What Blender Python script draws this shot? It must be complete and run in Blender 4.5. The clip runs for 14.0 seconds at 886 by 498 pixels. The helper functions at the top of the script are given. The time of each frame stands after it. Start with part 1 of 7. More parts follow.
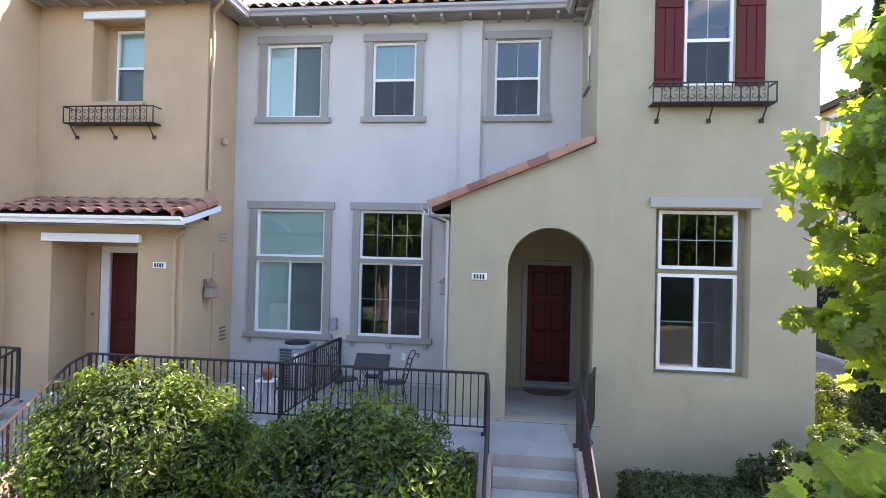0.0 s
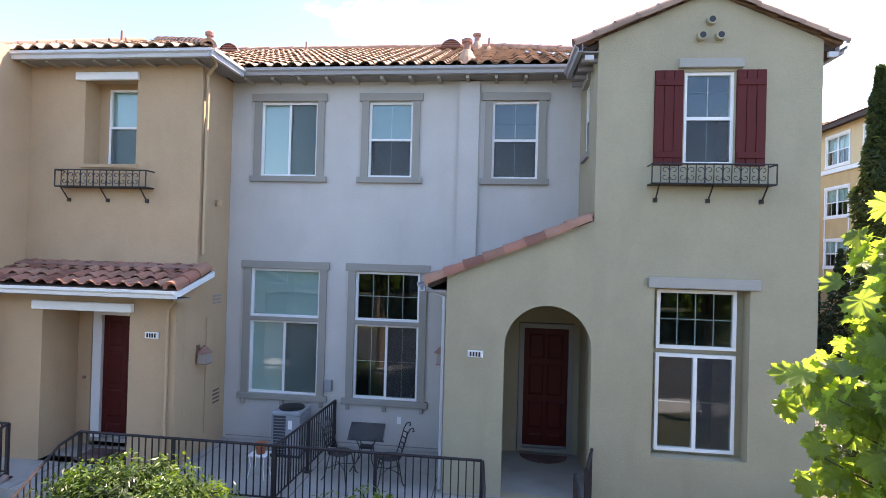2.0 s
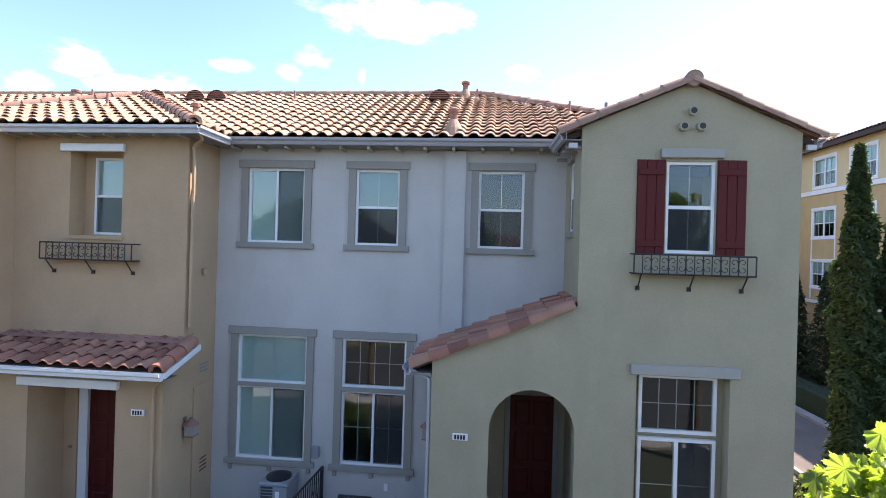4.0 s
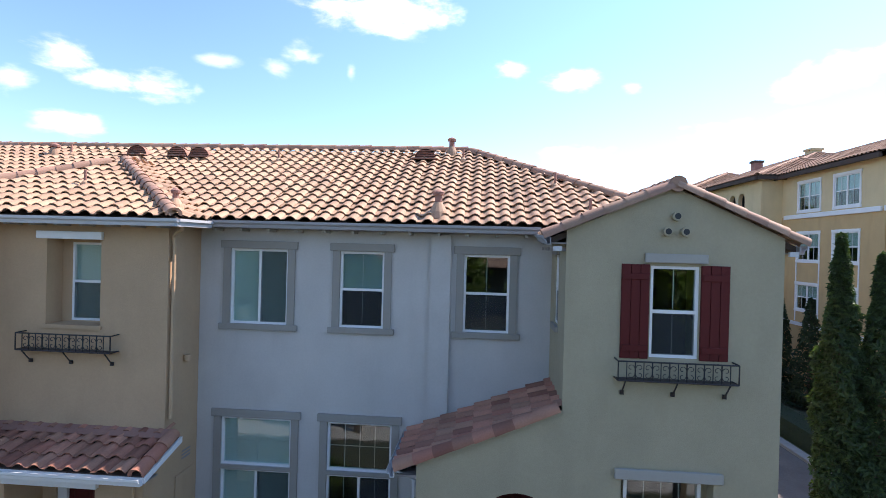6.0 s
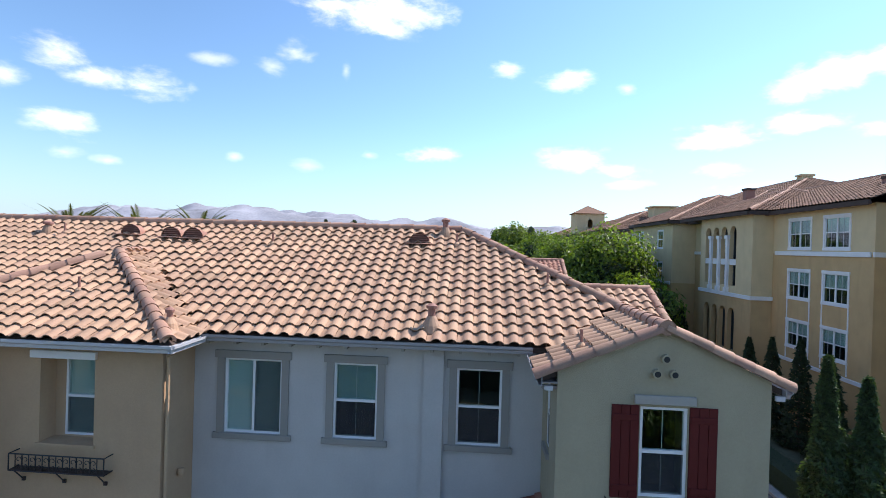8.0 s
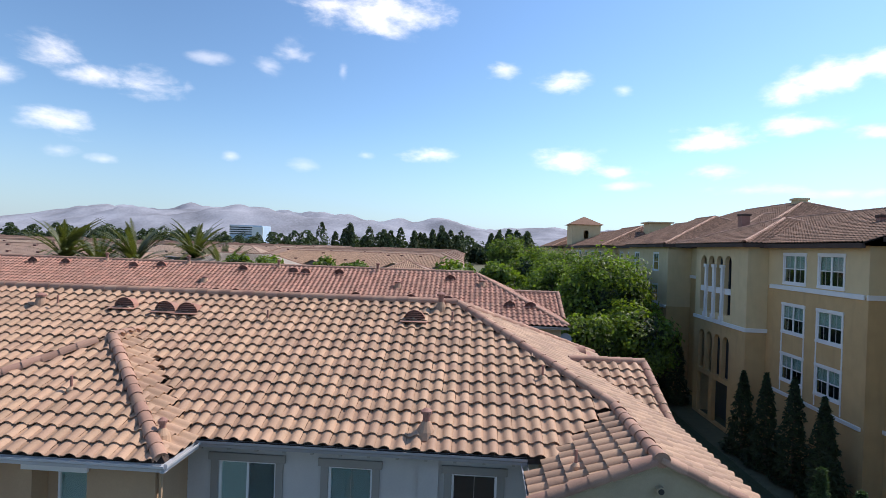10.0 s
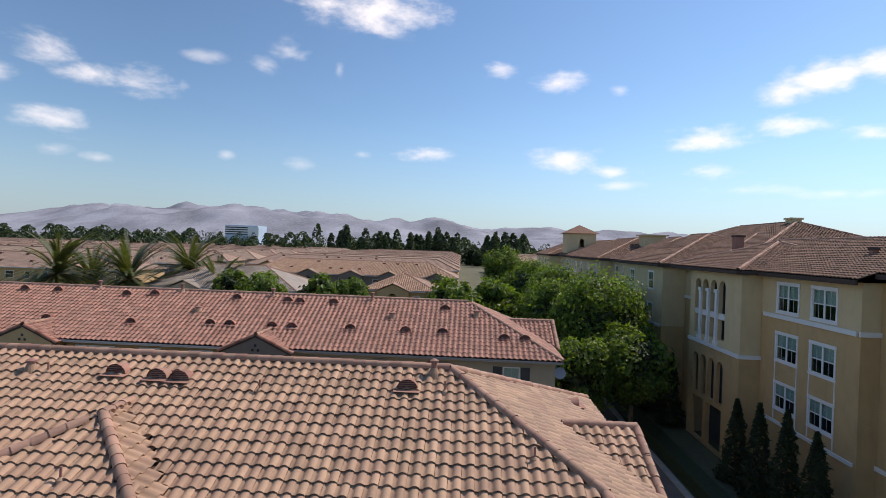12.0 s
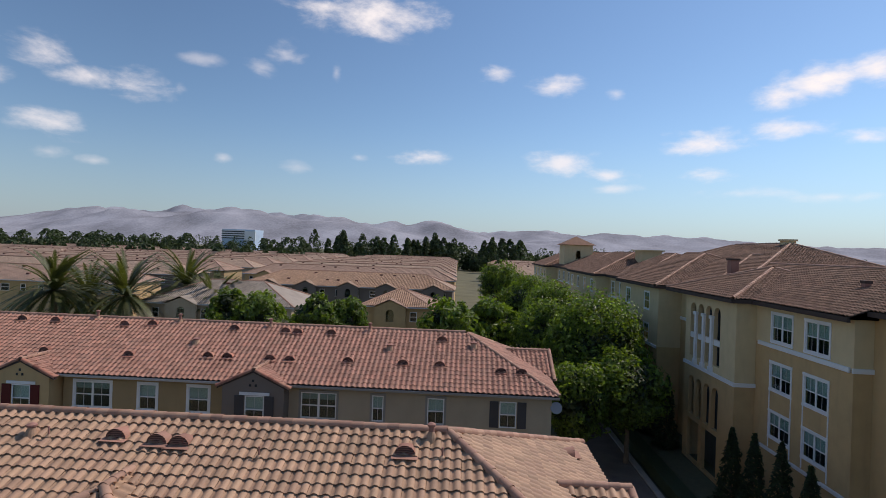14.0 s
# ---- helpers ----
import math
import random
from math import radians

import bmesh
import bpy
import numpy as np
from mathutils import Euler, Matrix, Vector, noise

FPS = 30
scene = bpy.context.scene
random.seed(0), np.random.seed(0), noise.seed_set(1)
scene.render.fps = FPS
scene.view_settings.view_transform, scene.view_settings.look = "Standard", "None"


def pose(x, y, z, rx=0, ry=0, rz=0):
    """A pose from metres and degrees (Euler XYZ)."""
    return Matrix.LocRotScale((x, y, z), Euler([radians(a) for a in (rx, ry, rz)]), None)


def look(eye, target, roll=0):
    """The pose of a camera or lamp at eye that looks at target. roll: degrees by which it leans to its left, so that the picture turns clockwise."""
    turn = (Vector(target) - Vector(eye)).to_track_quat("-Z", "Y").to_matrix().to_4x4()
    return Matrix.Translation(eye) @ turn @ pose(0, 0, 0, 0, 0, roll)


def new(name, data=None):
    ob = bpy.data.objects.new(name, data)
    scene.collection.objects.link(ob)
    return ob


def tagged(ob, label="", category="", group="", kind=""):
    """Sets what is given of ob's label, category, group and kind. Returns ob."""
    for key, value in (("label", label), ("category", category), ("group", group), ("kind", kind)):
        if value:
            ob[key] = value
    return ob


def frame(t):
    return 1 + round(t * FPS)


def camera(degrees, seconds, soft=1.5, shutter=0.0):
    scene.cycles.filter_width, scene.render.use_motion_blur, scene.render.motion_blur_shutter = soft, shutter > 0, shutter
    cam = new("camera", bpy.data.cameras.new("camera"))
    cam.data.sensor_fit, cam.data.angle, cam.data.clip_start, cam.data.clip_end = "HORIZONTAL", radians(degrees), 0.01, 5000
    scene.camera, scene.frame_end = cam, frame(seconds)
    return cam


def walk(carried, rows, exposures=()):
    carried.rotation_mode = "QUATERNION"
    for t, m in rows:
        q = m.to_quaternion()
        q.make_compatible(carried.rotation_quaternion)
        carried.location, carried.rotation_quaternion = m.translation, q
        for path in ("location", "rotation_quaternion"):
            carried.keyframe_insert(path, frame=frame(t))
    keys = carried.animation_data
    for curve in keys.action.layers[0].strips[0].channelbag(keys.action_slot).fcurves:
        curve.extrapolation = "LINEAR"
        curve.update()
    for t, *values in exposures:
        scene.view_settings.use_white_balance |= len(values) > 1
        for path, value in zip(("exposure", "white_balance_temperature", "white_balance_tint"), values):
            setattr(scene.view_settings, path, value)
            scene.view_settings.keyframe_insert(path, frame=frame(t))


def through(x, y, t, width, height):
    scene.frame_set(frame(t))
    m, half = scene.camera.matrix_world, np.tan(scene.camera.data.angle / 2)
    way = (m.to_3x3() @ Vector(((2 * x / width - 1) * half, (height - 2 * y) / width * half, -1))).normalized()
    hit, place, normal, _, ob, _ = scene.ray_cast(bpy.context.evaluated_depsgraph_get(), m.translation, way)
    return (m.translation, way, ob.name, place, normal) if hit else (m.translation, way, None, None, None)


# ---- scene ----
import itertools

cam = camera(80.0, 14.0, soft=0.65)
PATH = [
    (0, (0.059, 0.659, 4.15), (-0.169, 2.646, 4.17), 1.4),
    (0.5, (0.03, 0.691, 4.445), (-0.191, 2.678, 4.469), 1.5),
    (1, (0.016, 0.698, 4.78), (-0.204, 2.686, 4.8), 1.5),
    (1.5, (0.031, 0.732, 5.108), (-0.191, 2.719, 5.127), 1.5),
    (2, (0.057, 0.759, 5.461), (-0.165, 2.747, 5.477), 1.6),
    (2.5, (0.083, 0.768, 5.823), (-0.141, 2.755, 5.834), 1.6),
    (3, (0.117, 0.766, 6.205), (-0.103, 2.754, 6.21), 1.6),
    (3.2, (0.121, 0.738, 6.299), (-0.095, 2.727, 6.316), 1.6),
    (5.3, (0.226, 0.68, 8.132), (0.061, 2.673, 8.107), 1.5),
    (5.5, (0.201, 0.75, 8.237), (0.038, 2.743, 8.225), 1.4),
    (6, (0.207, 0.778, 8.721), (0.049, 2.771, 8.712), 1.5),
    (6.5, (0.231, 0.787, 9.284), (0.083, 2.782, 9.275), 1.5),
    (7, (0.226, 0.791, 9.867), (0.082, 2.785, 9.859), 1.5),
    (7.5, (0.211, 0.708, 10.439), (0.068, 2.703, 10.431), 1.6),
    (8, (0.18, 0.69, 11.048), (0.042, 2.686, 11.039), 1.7),
    (8.5, (0.127, 0.701, 11.645), (-0.005, 2.696, 11.637), 1.8),
    (9, (0.107, 0.714, 12.204), (-0.021, 2.71, 12.195), 1.8),
    (9.2, (0.132, 0.728, 12.371), (0.002, 2.724, 12.369), 1.8),
    (11.3, (0.138, 0.712, 14.524), (0.029, 2.708, 14.507), 2.1),
    (11.5, (0.16, 0.742, 14.668), (0.049, 2.738, 14.657), 2.0),
    (12, (0.159, 0.751, 15.124), (0.049, 2.748, 15.115), 2.0),
    (12.5, (0.114, 0.745, 15.578), (0.008, 2.742, 15.572), 2.0),
    (13, (0.1, 0.696, 16.017), (-0.003, 2.693, 16.013), 2.0),
    (13.5, (0.123, 0.585, 16.496), (0.022, 2.583, 16.495), 2.0),
    (14, (0.098, 0.54, 16.939), (-0.001, 2.537, 16.942), 2.0),
]
EXPOSURES = [(0, 2.50, 8550, 29), (1.5, 2.19, 8150, 27), (3.0, 1.81, 7750, 26), (5.5, 1.17, 7250, 22), (7.5, 0.76, 6900, 18), (9.0, 0.42, 6800, 16), (11.5, -0.0, 7200, 18), (14.0, -0.38, 7300, 19)]
walk(cam, [(t, look(eye, target, roll)) for t, eye, target, roll in PATH], EXPOSURES)

# ---- world and sun ----
SUN_WAY = Vector((0.86, 0.51, 1.26)).normalized()
sun = new("sun", bpy.data.lights.new("sun", "SUN"))
sun.data.energy, sun.data.angle, sun.data.color = 4.0, radians(0.5), (1.0, 0.965, 0.91)
sun.matrix_world = look(SUN_WAY * 60, (0, 0, 0))

world = bpy.data.worlds.new("sky")
scene.world = world
world.use_nodes = True
wn, wl = world.node_tree.nodes, world.node_tree.links
wn.clear()


def wmath(op, a, b=None, c=None):
    n = wn.new("ShaderNodeMath")
    n.operation = op
    for i, v in enumerate((a, b, c)):
        if v is None:
            continue
        if isinstance(v, (int, float)):
            n.inputs[i].default_value = v
        else:
            wl.new(v, n.inputs[i])
    return n.outputs[0]


w_out, w_bg = wn.new("ShaderNodeOutputWorld"), wn.new("ShaderNodeBackground")
w_sky = wn.new("ShaderNodeTexSky")
w_sky.sky_type, w_sky.sun_disc = "NISHITA", False
w_sky.sun_elevation = math.asin(SUN_WAY.z)
w_sky.sun_rotation = math.atan2(SUN_WAY.x, SUN_WAY.y)
w_sky.air_density, w_sky.dust_density, w_sky.ozone_density = 1.0, 0.2, 1.6
w_bg.inputs["Strength"].default_value = 0.15
w_tc, w_sep = wn.new("ShaderNodeTexCoord"), wn.new("ShaderNodeSeparateXYZ")
wl.new(w_tc.outputs["Generated"], w_sep.inputs[0])
w_az = wmath("ARCTAN2", w_sep.outputs[0], w_sep.outputs[1])
w_el = wmath("ARCSINE", w_sep.outputs[2])
w_noise = wn.new("ShaderNodeTexNoise")
w_noise.inputs["Scale"].default_value, w_noise.inputs["Detail"].default_value = 13.0, 6.0
w_noise.inputs["Roughness"].default_value = 0.58
w_noise.inputs["Distortion"].default_value = 0.15
w_map = wn.new("ShaderNodeMapping")
w_map.inputs["Scale"].default_value = (1, 1, 2.2)
wl.new(w_tc.outputs["Generated"], w_map.inputs[0])
wl.new(w_map.outputs[0], w_noise.inputs[0])
w_rag = wmath("MULTIPLY", wmath("SUBTRACT", w_noise.outputs[0], 0.51), 2.0)
# small fair-weather clouds: azimuth, elevation, half width, half height in degrees, density
CLOUDS = [
    (-11.4, 23.6, 8.3, 2.2, 0.95), (-16.2, 23.8, 3.3, 1.0, 0.9), (-40.2, 15.6, 3.6, 1.4, 0.75), (-37.0, 14.2, 3.0, 1.3, 0.75), (-33.6, 14.2, 3.4, 1.6, 0.85), (-39.3, 9.7, 3.4, 1.3, 0.75),
    (-43.9, 12.7, 1.6, 1.5, 0.6), (-28.1, 17.4, 2.0, 0.7, 0.35), (-20.3, 19.1, 2.2, 1.5, 0.5), (-22.4, 17.4, 1.8, 1.1, 0.4), (-14.9, 17.8, 0.6, 1.0, 0.35),
    (2.0, 18.6, 2.1, 1.1, 0.75), (8.5, 17.2, 2.7, 1.3, 0.85), (14.8, 16.3, 1.1, 0.7, 0.5), (28.9, 14.8, 3.0, 1.2, 0.95), (32.6, 15.8, 4.3, 1.6, 1.0),
    (36.1, 16.1, 2.7, 1.5, 1.0), (23.2, 11.3, 4.3, 1.4, 0.95), (29.9, 11.9, 3.4, 1.1, 0.85), (35.4, 10.8, 2.1, 0.7, 0.7), (9.6, 9.7, 3.6, 1.6, 0.75),
    (14.3, 8.2, 2.8, 0.9, 0.7), (23.2, 8.1, 2.5, 0.9, 0.7), (15.1, 6.9, 2.4, 0.6, 0.5), (-5.7, 9.8, 2.8, 0.9, 0.7), (-25.7, 8.3, 0.9, 0.6, 0.4),
    (-12.3, 9.5, 1.0, 0.5, 0.35), (-18.7, 8.1, 1.8, 0.9, 0.25), (-39.8, 7.3, 1.4, 0.6, 0.35), (-36.5, 6.9, 1.6, 0.5, 0.4), (27.1, 6.3, 4.4, 0.7, 0.45),
    (33.6, 5.8, 3.4, 0.6, 0.4),
    (62, 20, 12, 4, 0.8), (-70, 24, 14, 4, 0.7), (115, 22, 16, 5, 0.8), (170, 26, 18, 5, 0.8), (-140, 30, 16, 5, 0.8)]
w_cover = None
for az, el, hw, hh, dense in CLOUDS:
    dx = wmath("DIVIDE", wmath("SUBTRACT", w_az, radians(az)), radians(hw * 1.15))
    dy = wmath("DIVIDE", wmath("SUBTRACT", w_el, radians(el)), radians(hh * 1.1))
    r = wmath("SQRT", wmath("ADD", wmath("MULTIPLY", dx, dx), wmath("MULTIPLY", dy, dy)))
    near = wmath("MINIMUM", wmath("MAXIMUM", wmath("SUBTRACT", 1.8, r), 0.0), 1.0)
    m = wmath("ADD", wmath("MULTIPLY", wmath("SUBTRACT", 1.02, r), 0.75), wmath("MULTIPLY", w_rag, near))
    m = wmath("MINIMUM", wmath("MAXIMUM", m, 0.0), 1.0)
    m = wmath("MULTIPLY", wmath("MULTIPLY", wmath("MULTIPLY", m, m), wmath("SUBTRACT", 3.0, wmath("MULTIPLY", m, 2.0))), dense)
    w_cover = m if w_cover is None else wmath("MAXIMUM", w_cover, m)
w_mix = wn.new("ShaderNodeMix")
w_mix.data_type = "RGBA"
wl.new(w_cover, w_mix.inputs[0])
w_tint = wn.new("ShaderNodeMix")
w_tint.data_type, w_tint.blend_type = "RGBA", "MULTIPLY"
w_tint.inputs[0].default_value = 1.0
w_tint.inputs[7].default_value = (0.71, 0.94, 1.08, 1)
wl.new(w_sky.outputs[0], w_tint.inputs[6])
w_haze = wn.new("ShaderNodeMix")
w_haze.data_type = "RGBA"
w_low = wmath("MAXIMUM", wmath("SUBTRACT", 1.0, wmath("DIVIDE", wmath("MAXIMUM", w_el, 0.0), 0.24)), 0.0)
wl.new(wmath("MULTIPLY", wmath("MULTIPLY", w_low, w_low), 0.85), w_haze.inputs[0])
wl.new(w_tint.outputs[2], w_haze.inputs[6])
w_haze.inputs[7].default_value = (2.6, 3.45, 4.6, 1)
w_sunward = wmath("COSINE", wmath("SUBTRACT", w_az, math.atan2(SUN_WAY.x, SUN_WAY.y)))
w_glow = wn.new("ShaderNodeVectorMath")
w_glow.operation = "SCALE"
wl.new(w_haze.outputs[2], w_glow.inputs[0])
wl.new(wmath("MAXIMUM", wmath("MULTIPLY_ADD", w_sunward, 0.25, 0.89), 0.88), w_glow.inputs["Scale"])
wl.new(w_glow.outputs[0], w_mix.inputs[6])
w_mix.inputs[7].default_value = (8.2, 8.4, 8.8, 1)
wl.new(w_mix.outputs[2], w_bg.inputs[0])
wl.new(w_bg.outputs[0], w_out.inputs[0])

# ---- materials ----


def rgba(c):
    return (c[0], c[1], c[2], 1.0)


def material(name, color, rough=0.8, metal=0.0, vary=0.08, scale=6.0, bump=0.0, bump_scale=120.0, grime=0.0, spec=0.5, per_piece=0.0, alt=None):
    """A surface with fine relief, broad colour drift, and an optional change of tone from piece to piece."""
    m = bpy.data.materials.new(name)
    m.use_nodes = True
    n, l = m.node_tree.nodes, m.node_tree.links
    b = n["Principled BSDF"]
    b.inputs["Roughness"].default_value, b.inputs["Metallic"].default_value = rough, metal
    b.inputs["Specular IOR Level"].default_value = spec
    tc = n.new("ShaderNodeTexCoord")
    geo = n.new("ShaderNodeNewGeometry")
    big, fine = n.new("ShaderNodeTexNoise"), n.new("ShaderNodeTexNoise")
    big.inputs["Scale"].default_value, big.inputs["Detail"].default_value = scale * 0.2, 5
    fine.inputs["Scale"].default_value, fine.inputs["Detail"].default_value = scale * 4, 3
    l.new(geo.outputs["Position"], big.inputs[0])
    l.new(geo.outputs["Position"], fine.inputs[0])
    add = n.new("ShaderNodeMath")
    add.operation = "MULTIPLY_ADD"
    l.new(fine.outputs[0], add.inputs[0])
    add.inputs[1].default_value = 0.5
    l.new(big.outputs[0], add.inputs[2])
    ramp = n.new("ShaderNodeMapRange")
    ramp.inputs[1].default_value, ramp.inputs[2].default_value = 0.45, 1.05
    ramp.inputs[3].default_value, ramp.inputs[4].default_value = 1 - vary, 1 + vary
    l.new(add.outputs[0], ramp.inputs[0])
    tone = ramp.outputs[0]
    if per_piece:
        info = n.new("ShaderNodeObjectInfo")
        s, f, r2 = n.new("ShaderNodeMath"), n.new("ShaderNodeMath"), n.new("ShaderNodeMapRange")
        s.operation, f.operation = "ADD", "FRACT"
        l.new(info.outputs["Random"], s.inputs[0])
        l.new(geo.outputs["Random Per Island"], s.inputs[1])
        l.new(s.outputs[0], f.inputs[0])
        l.new(f.outputs[0], r2.inputs[0])
        r2.inputs[3].default_value, r2.inputs[4].default_value = 1 - per_piece, 1 + per_piece
        mu = n.new("ShaderNodeMath")
        mu.operation = "MULTIPLY"
        l.new(tone, mu.inputs[0])
        l.new(r2.outputs[0], mu.inputs[1])
        tone = mu.outputs[0]
    mix = n.new("ShaderNodeVectorMath")
    mix.operation = "SCALE"
    mix.inputs[0].default_value = color
    if alt:
        q, hue = n.new("ShaderNodeMath"), n.new("ShaderNodeMix")
        q.operation, q.inputs[1].default_value = "PINGPONG", 0.37
        l.new(f.outputs[0], q.inputs[0])
        q2 = n.new("ShaderNodeMath")
        q2.operation, q2.inputs[1].default_value = "MULTIPLY", 2.6
        l.new(q.outputs[0], q2.inputs[0])
        hue.data_type = "RGBA"
        l.new(q2.outputs[0], hue.inputs[0])
        hue.inputs[6].default_value, hue.inputs[7].default_value = rgba(color), rgba(alt)
        l.new(hue.outputs[2], mix.inputs[0])
    l.new(tone, mix.inputs["Scale"])
    col = mix.outputs[0]
    if grime:
        st, sr, mm = n.new("ShaderNodeTexNoise"), n.new("ShaderNodeMapRange"), n.new("ShaderNodeMix")
        mp = n.new("ShaderNodeMapping")
        mp.inputs["Scale"].default_value = (1.6, 1.6, 0.35)
        l.new(geo.outputs["Position"], mp.inputs[0])
        l.new(mp.outputs[0], st.inputs[0])
        st.inputs["Scale"].default_value, st.inputs["Detail"].default_value = 1.3, 8
        sr.inputs[1].default_value, sr.inputs[2].default_value, sr.inputs[4].default_value = 0.52, 0.75, grime
        l.new(st.outputs[0], sr.inputs[0])
        mm.data_type = "RGBA"
        l.new(sr.outputs[0], mm.inputs[0])
        l.new(col, mm.inputs[6])
        mm.inputs[7].default_value = rgba([c * 0.62 for c in color])
        col = mm.outputs[2]
    l.new(col, b.inputs["Base Color"])
    if bump:
        bn, bp = n.new("ShaderNodeTexNoise"), n.new("ShaderNodeBump")
        bn.inputs["Scale"].default_value, bn.inputs["Detail"].default_value = bump_scale, 4
        l.new(geo.outputs["Position"], bn.inputs[0])
        l.new(bn.outputs[0], bp.inputs["Height"])
        bp.inputs["Strength"].default_value, bp.inputs["Distance"].default_value = bump, 0.01
        l.new(bp.outputs[0], b.inputs["Normal"])
    return m


def leaf_material(name, color, through=0.45, vary=0.35, rough=0.5):
    m = material(name, color, rough, vary=0.15, scale=20, per_piece=vary)
    n, l = m.node_tree.nodes, m.node_tree.links
    b, out = n["Principled BSDF"], n["Material Output"]
    tr, mx = n.new("ShaderNodeBsdfTranslucent"), n.new("ShaderNodeMixShader")
    src = b.inputs["Base Color"].links[0].from_socket
    tint = n.new("ShaderNodeMix")
    tint.data_type, tint.blend_type = "RGBA", "MULTIPLY"
    tint.inputs[0].default_value = 1.0
    l.new(src, tint.inputs[6])
    tint.inputs[7].default_value = (2.3, 2.5, 0.7, 1)
    l.new(tint.outputs[2], tr.inputs[0])
    mx.inputs[0].default_value = through
    l.new(b.outputs[0], mx.inputs[1])
    l.new(tr.outputs[0], mx.inputs[2])
    l.new(mx.outputs[0], out.inputs[0])
    return m


def glass_material(name, tint=(0.80, 0.88, 0.86), gloss=1.0):
    m = bpy.data.materials.new(name)
    m.use_nodes = True
    n, l = m.node_tree.nodes, m.node_tree.links
    n.remove(n["Principled BSDF"])
    tr, gl, fr, mx = n.new("ShaderNodeBsdfTransparent"), n.new("ShaderNodeBsdfGlossy"), n.new("ShaderNodeLayerWeight"), n.new("ShaderNodeMixShader")
    tr.inputs[0].default_value = rgba(tint)
    gl.inputs["Roughness"].default_value = 0.015
    gl.inputs[0].default_value = (0.95, 0.97, 1, 1)
    wob, bp, geo = n.new("ShaderNodeTexNoise"), n.new("ShaderNodeBump"), n.new("ShaderNodeNewGeometry")
    wob.inputs["Scale"].default_value = 1.6
    l.new(geo.outputs["Position"], wob.inputs[0])
    l.new(wob.outputs[0], bp.inputs["Height"])
    bp.inputs["Strength"].default_value, bp.inputs["Distance"].default_value = 0.25, 0.01
    l.new(bp.outputs[0], gl.inputs["Normal"])
    fr.inputs[0].default_value = 0.5
    po, ad = n.new("ShaderNodeMath"), n.new("ShaderNodeMath")
    po.operation, po.inputs[1].default_value = "POWER", 5.0
    ad.operation, ad.inputs[1].default_value, ad.inputs[2].default_value = "MULTIPLY_ADD", 0.9, 0.06
    l.new(fr.outputs["Facing"], po.inputs[0])
    l.new(po.outputs[0], ad.inputs[0])
    mu = n.new("ShaderNodeMath")
    mu.operation, mu.inputs[1].default_value, mu.use_clamp = "MULTIPLY", gloss, True
    l.new(ad.outputs[0], mu.inputs[0])
    l.new(mu.outputs[0], mx.inputs[0])
    l.new(tr.outputs[0], mx.inputs[1])
    l.new(gl.outputs[0], mx.inputs[2])
    l.new(mx.outputs[0], n["Material Output"].inputs[0])
    return m


M_GREY = material("grey_stucco", (0.515, 0.495, 0.47), 0.9, bump=0.6, bump_scale=70, vary=0.08, grime=0.18)
M_TAN = material("tan_stucco", (0.49, 0.328, 0.20), 0.9, bump=0.6, bump_scale=70, vary=0.08, grime=0.2)
M_OLIVE = material("olive_stucco", (0.39, 0.338, 0.232), 0.9, bump=0.6, bump_scale=70, vary=0.08, grime=0.2)
M_TRIM = material("taupe_trim", (0.295, 0.275, 0.247), 0.75, bump=0.2, bump_scale=60, vary=0.05)
M_LINTEL = material("grey_lintel", (0.37, 0.347, 0.31), 0.75, bump=0.2, vary=0.05)
M_WHITE = material("white_paint", (0.80, 0.80, 0.80), 0.45, vary=0.04)
M_GUTTER = material("pale_gutter", (0.52, 0.53, 0.55), 0.4, vary=0.05)
M_GUTTER_GREY = material("grey_gutter", (0.33, 0.33, 0.345), 0.45, vary=0.05)
M_TILE = material("clay_tile", (0.415, 0.265, 0.168), 0.7, vary=0.2, scale=9, bump=0.4, bump_scale=45, per_piece=0.17, alt=(0.39, 0.238, 0.158), spec=0.45)
M_CAP = material("clay_ridge_tile", (0.39, 0.24, 0.165), 0.74, vary=0.2, scale=9, bump=0.4, bump_scale=45, per_piece=0.2, alt=(0.36, 0.20, 0.145), spec=0.4)
M_TILE_RED = material("red_clay_tile", (0.32, 0.12, 0.08), 0.8, vary=0.22, scale=9, bump=0.3, bump_scale=45, per_piece=0.3, alt=(0.42, 0.215, 0.14))
M_TILE_PINK = material("rose_clay_tile", (0.385, 0.19, 0.135), 0.8, vary=0.16, scale=9, per_piece=0.2, alt=(0.37, 0.205, 0.15))
M_TILE_DARK = material("brown_clay_tile", (0.205, 0.125, 0.087), 0.85, vary=0.2, scale=7, per_piece=0.28, alt=(0.24, 0.137, 0.092), spec=0.3)
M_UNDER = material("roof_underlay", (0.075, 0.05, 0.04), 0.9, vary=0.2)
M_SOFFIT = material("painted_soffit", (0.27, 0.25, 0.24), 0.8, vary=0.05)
M_IRON = material("dark_iron", (0.030, 0.024, 0.026), 0.5, 0.2, vary=0.25, scale=20)
M_RAIL = material("brown_painted_rail", (0.040, 0.031, 0.032), 0.65, 0.0, spec=0.25, vary=0.25, scale=20)
M_DOOR = material("oxblood_door", (0.085, 0.008, 0.007), 0.5, vary=0.08, spec=0.25)
M_SHUTTER = material("oxblood_shutter", (0.105, 0.011, 0.010), 0.62, vary=0.1, bump=0.15, spec=0.3)
M_CONCRETE = material("concrete", (0.345, 0.325, 0.295), 0.9, bump=0.3, bump_scale=50, vary=0.14, grime=0.5)
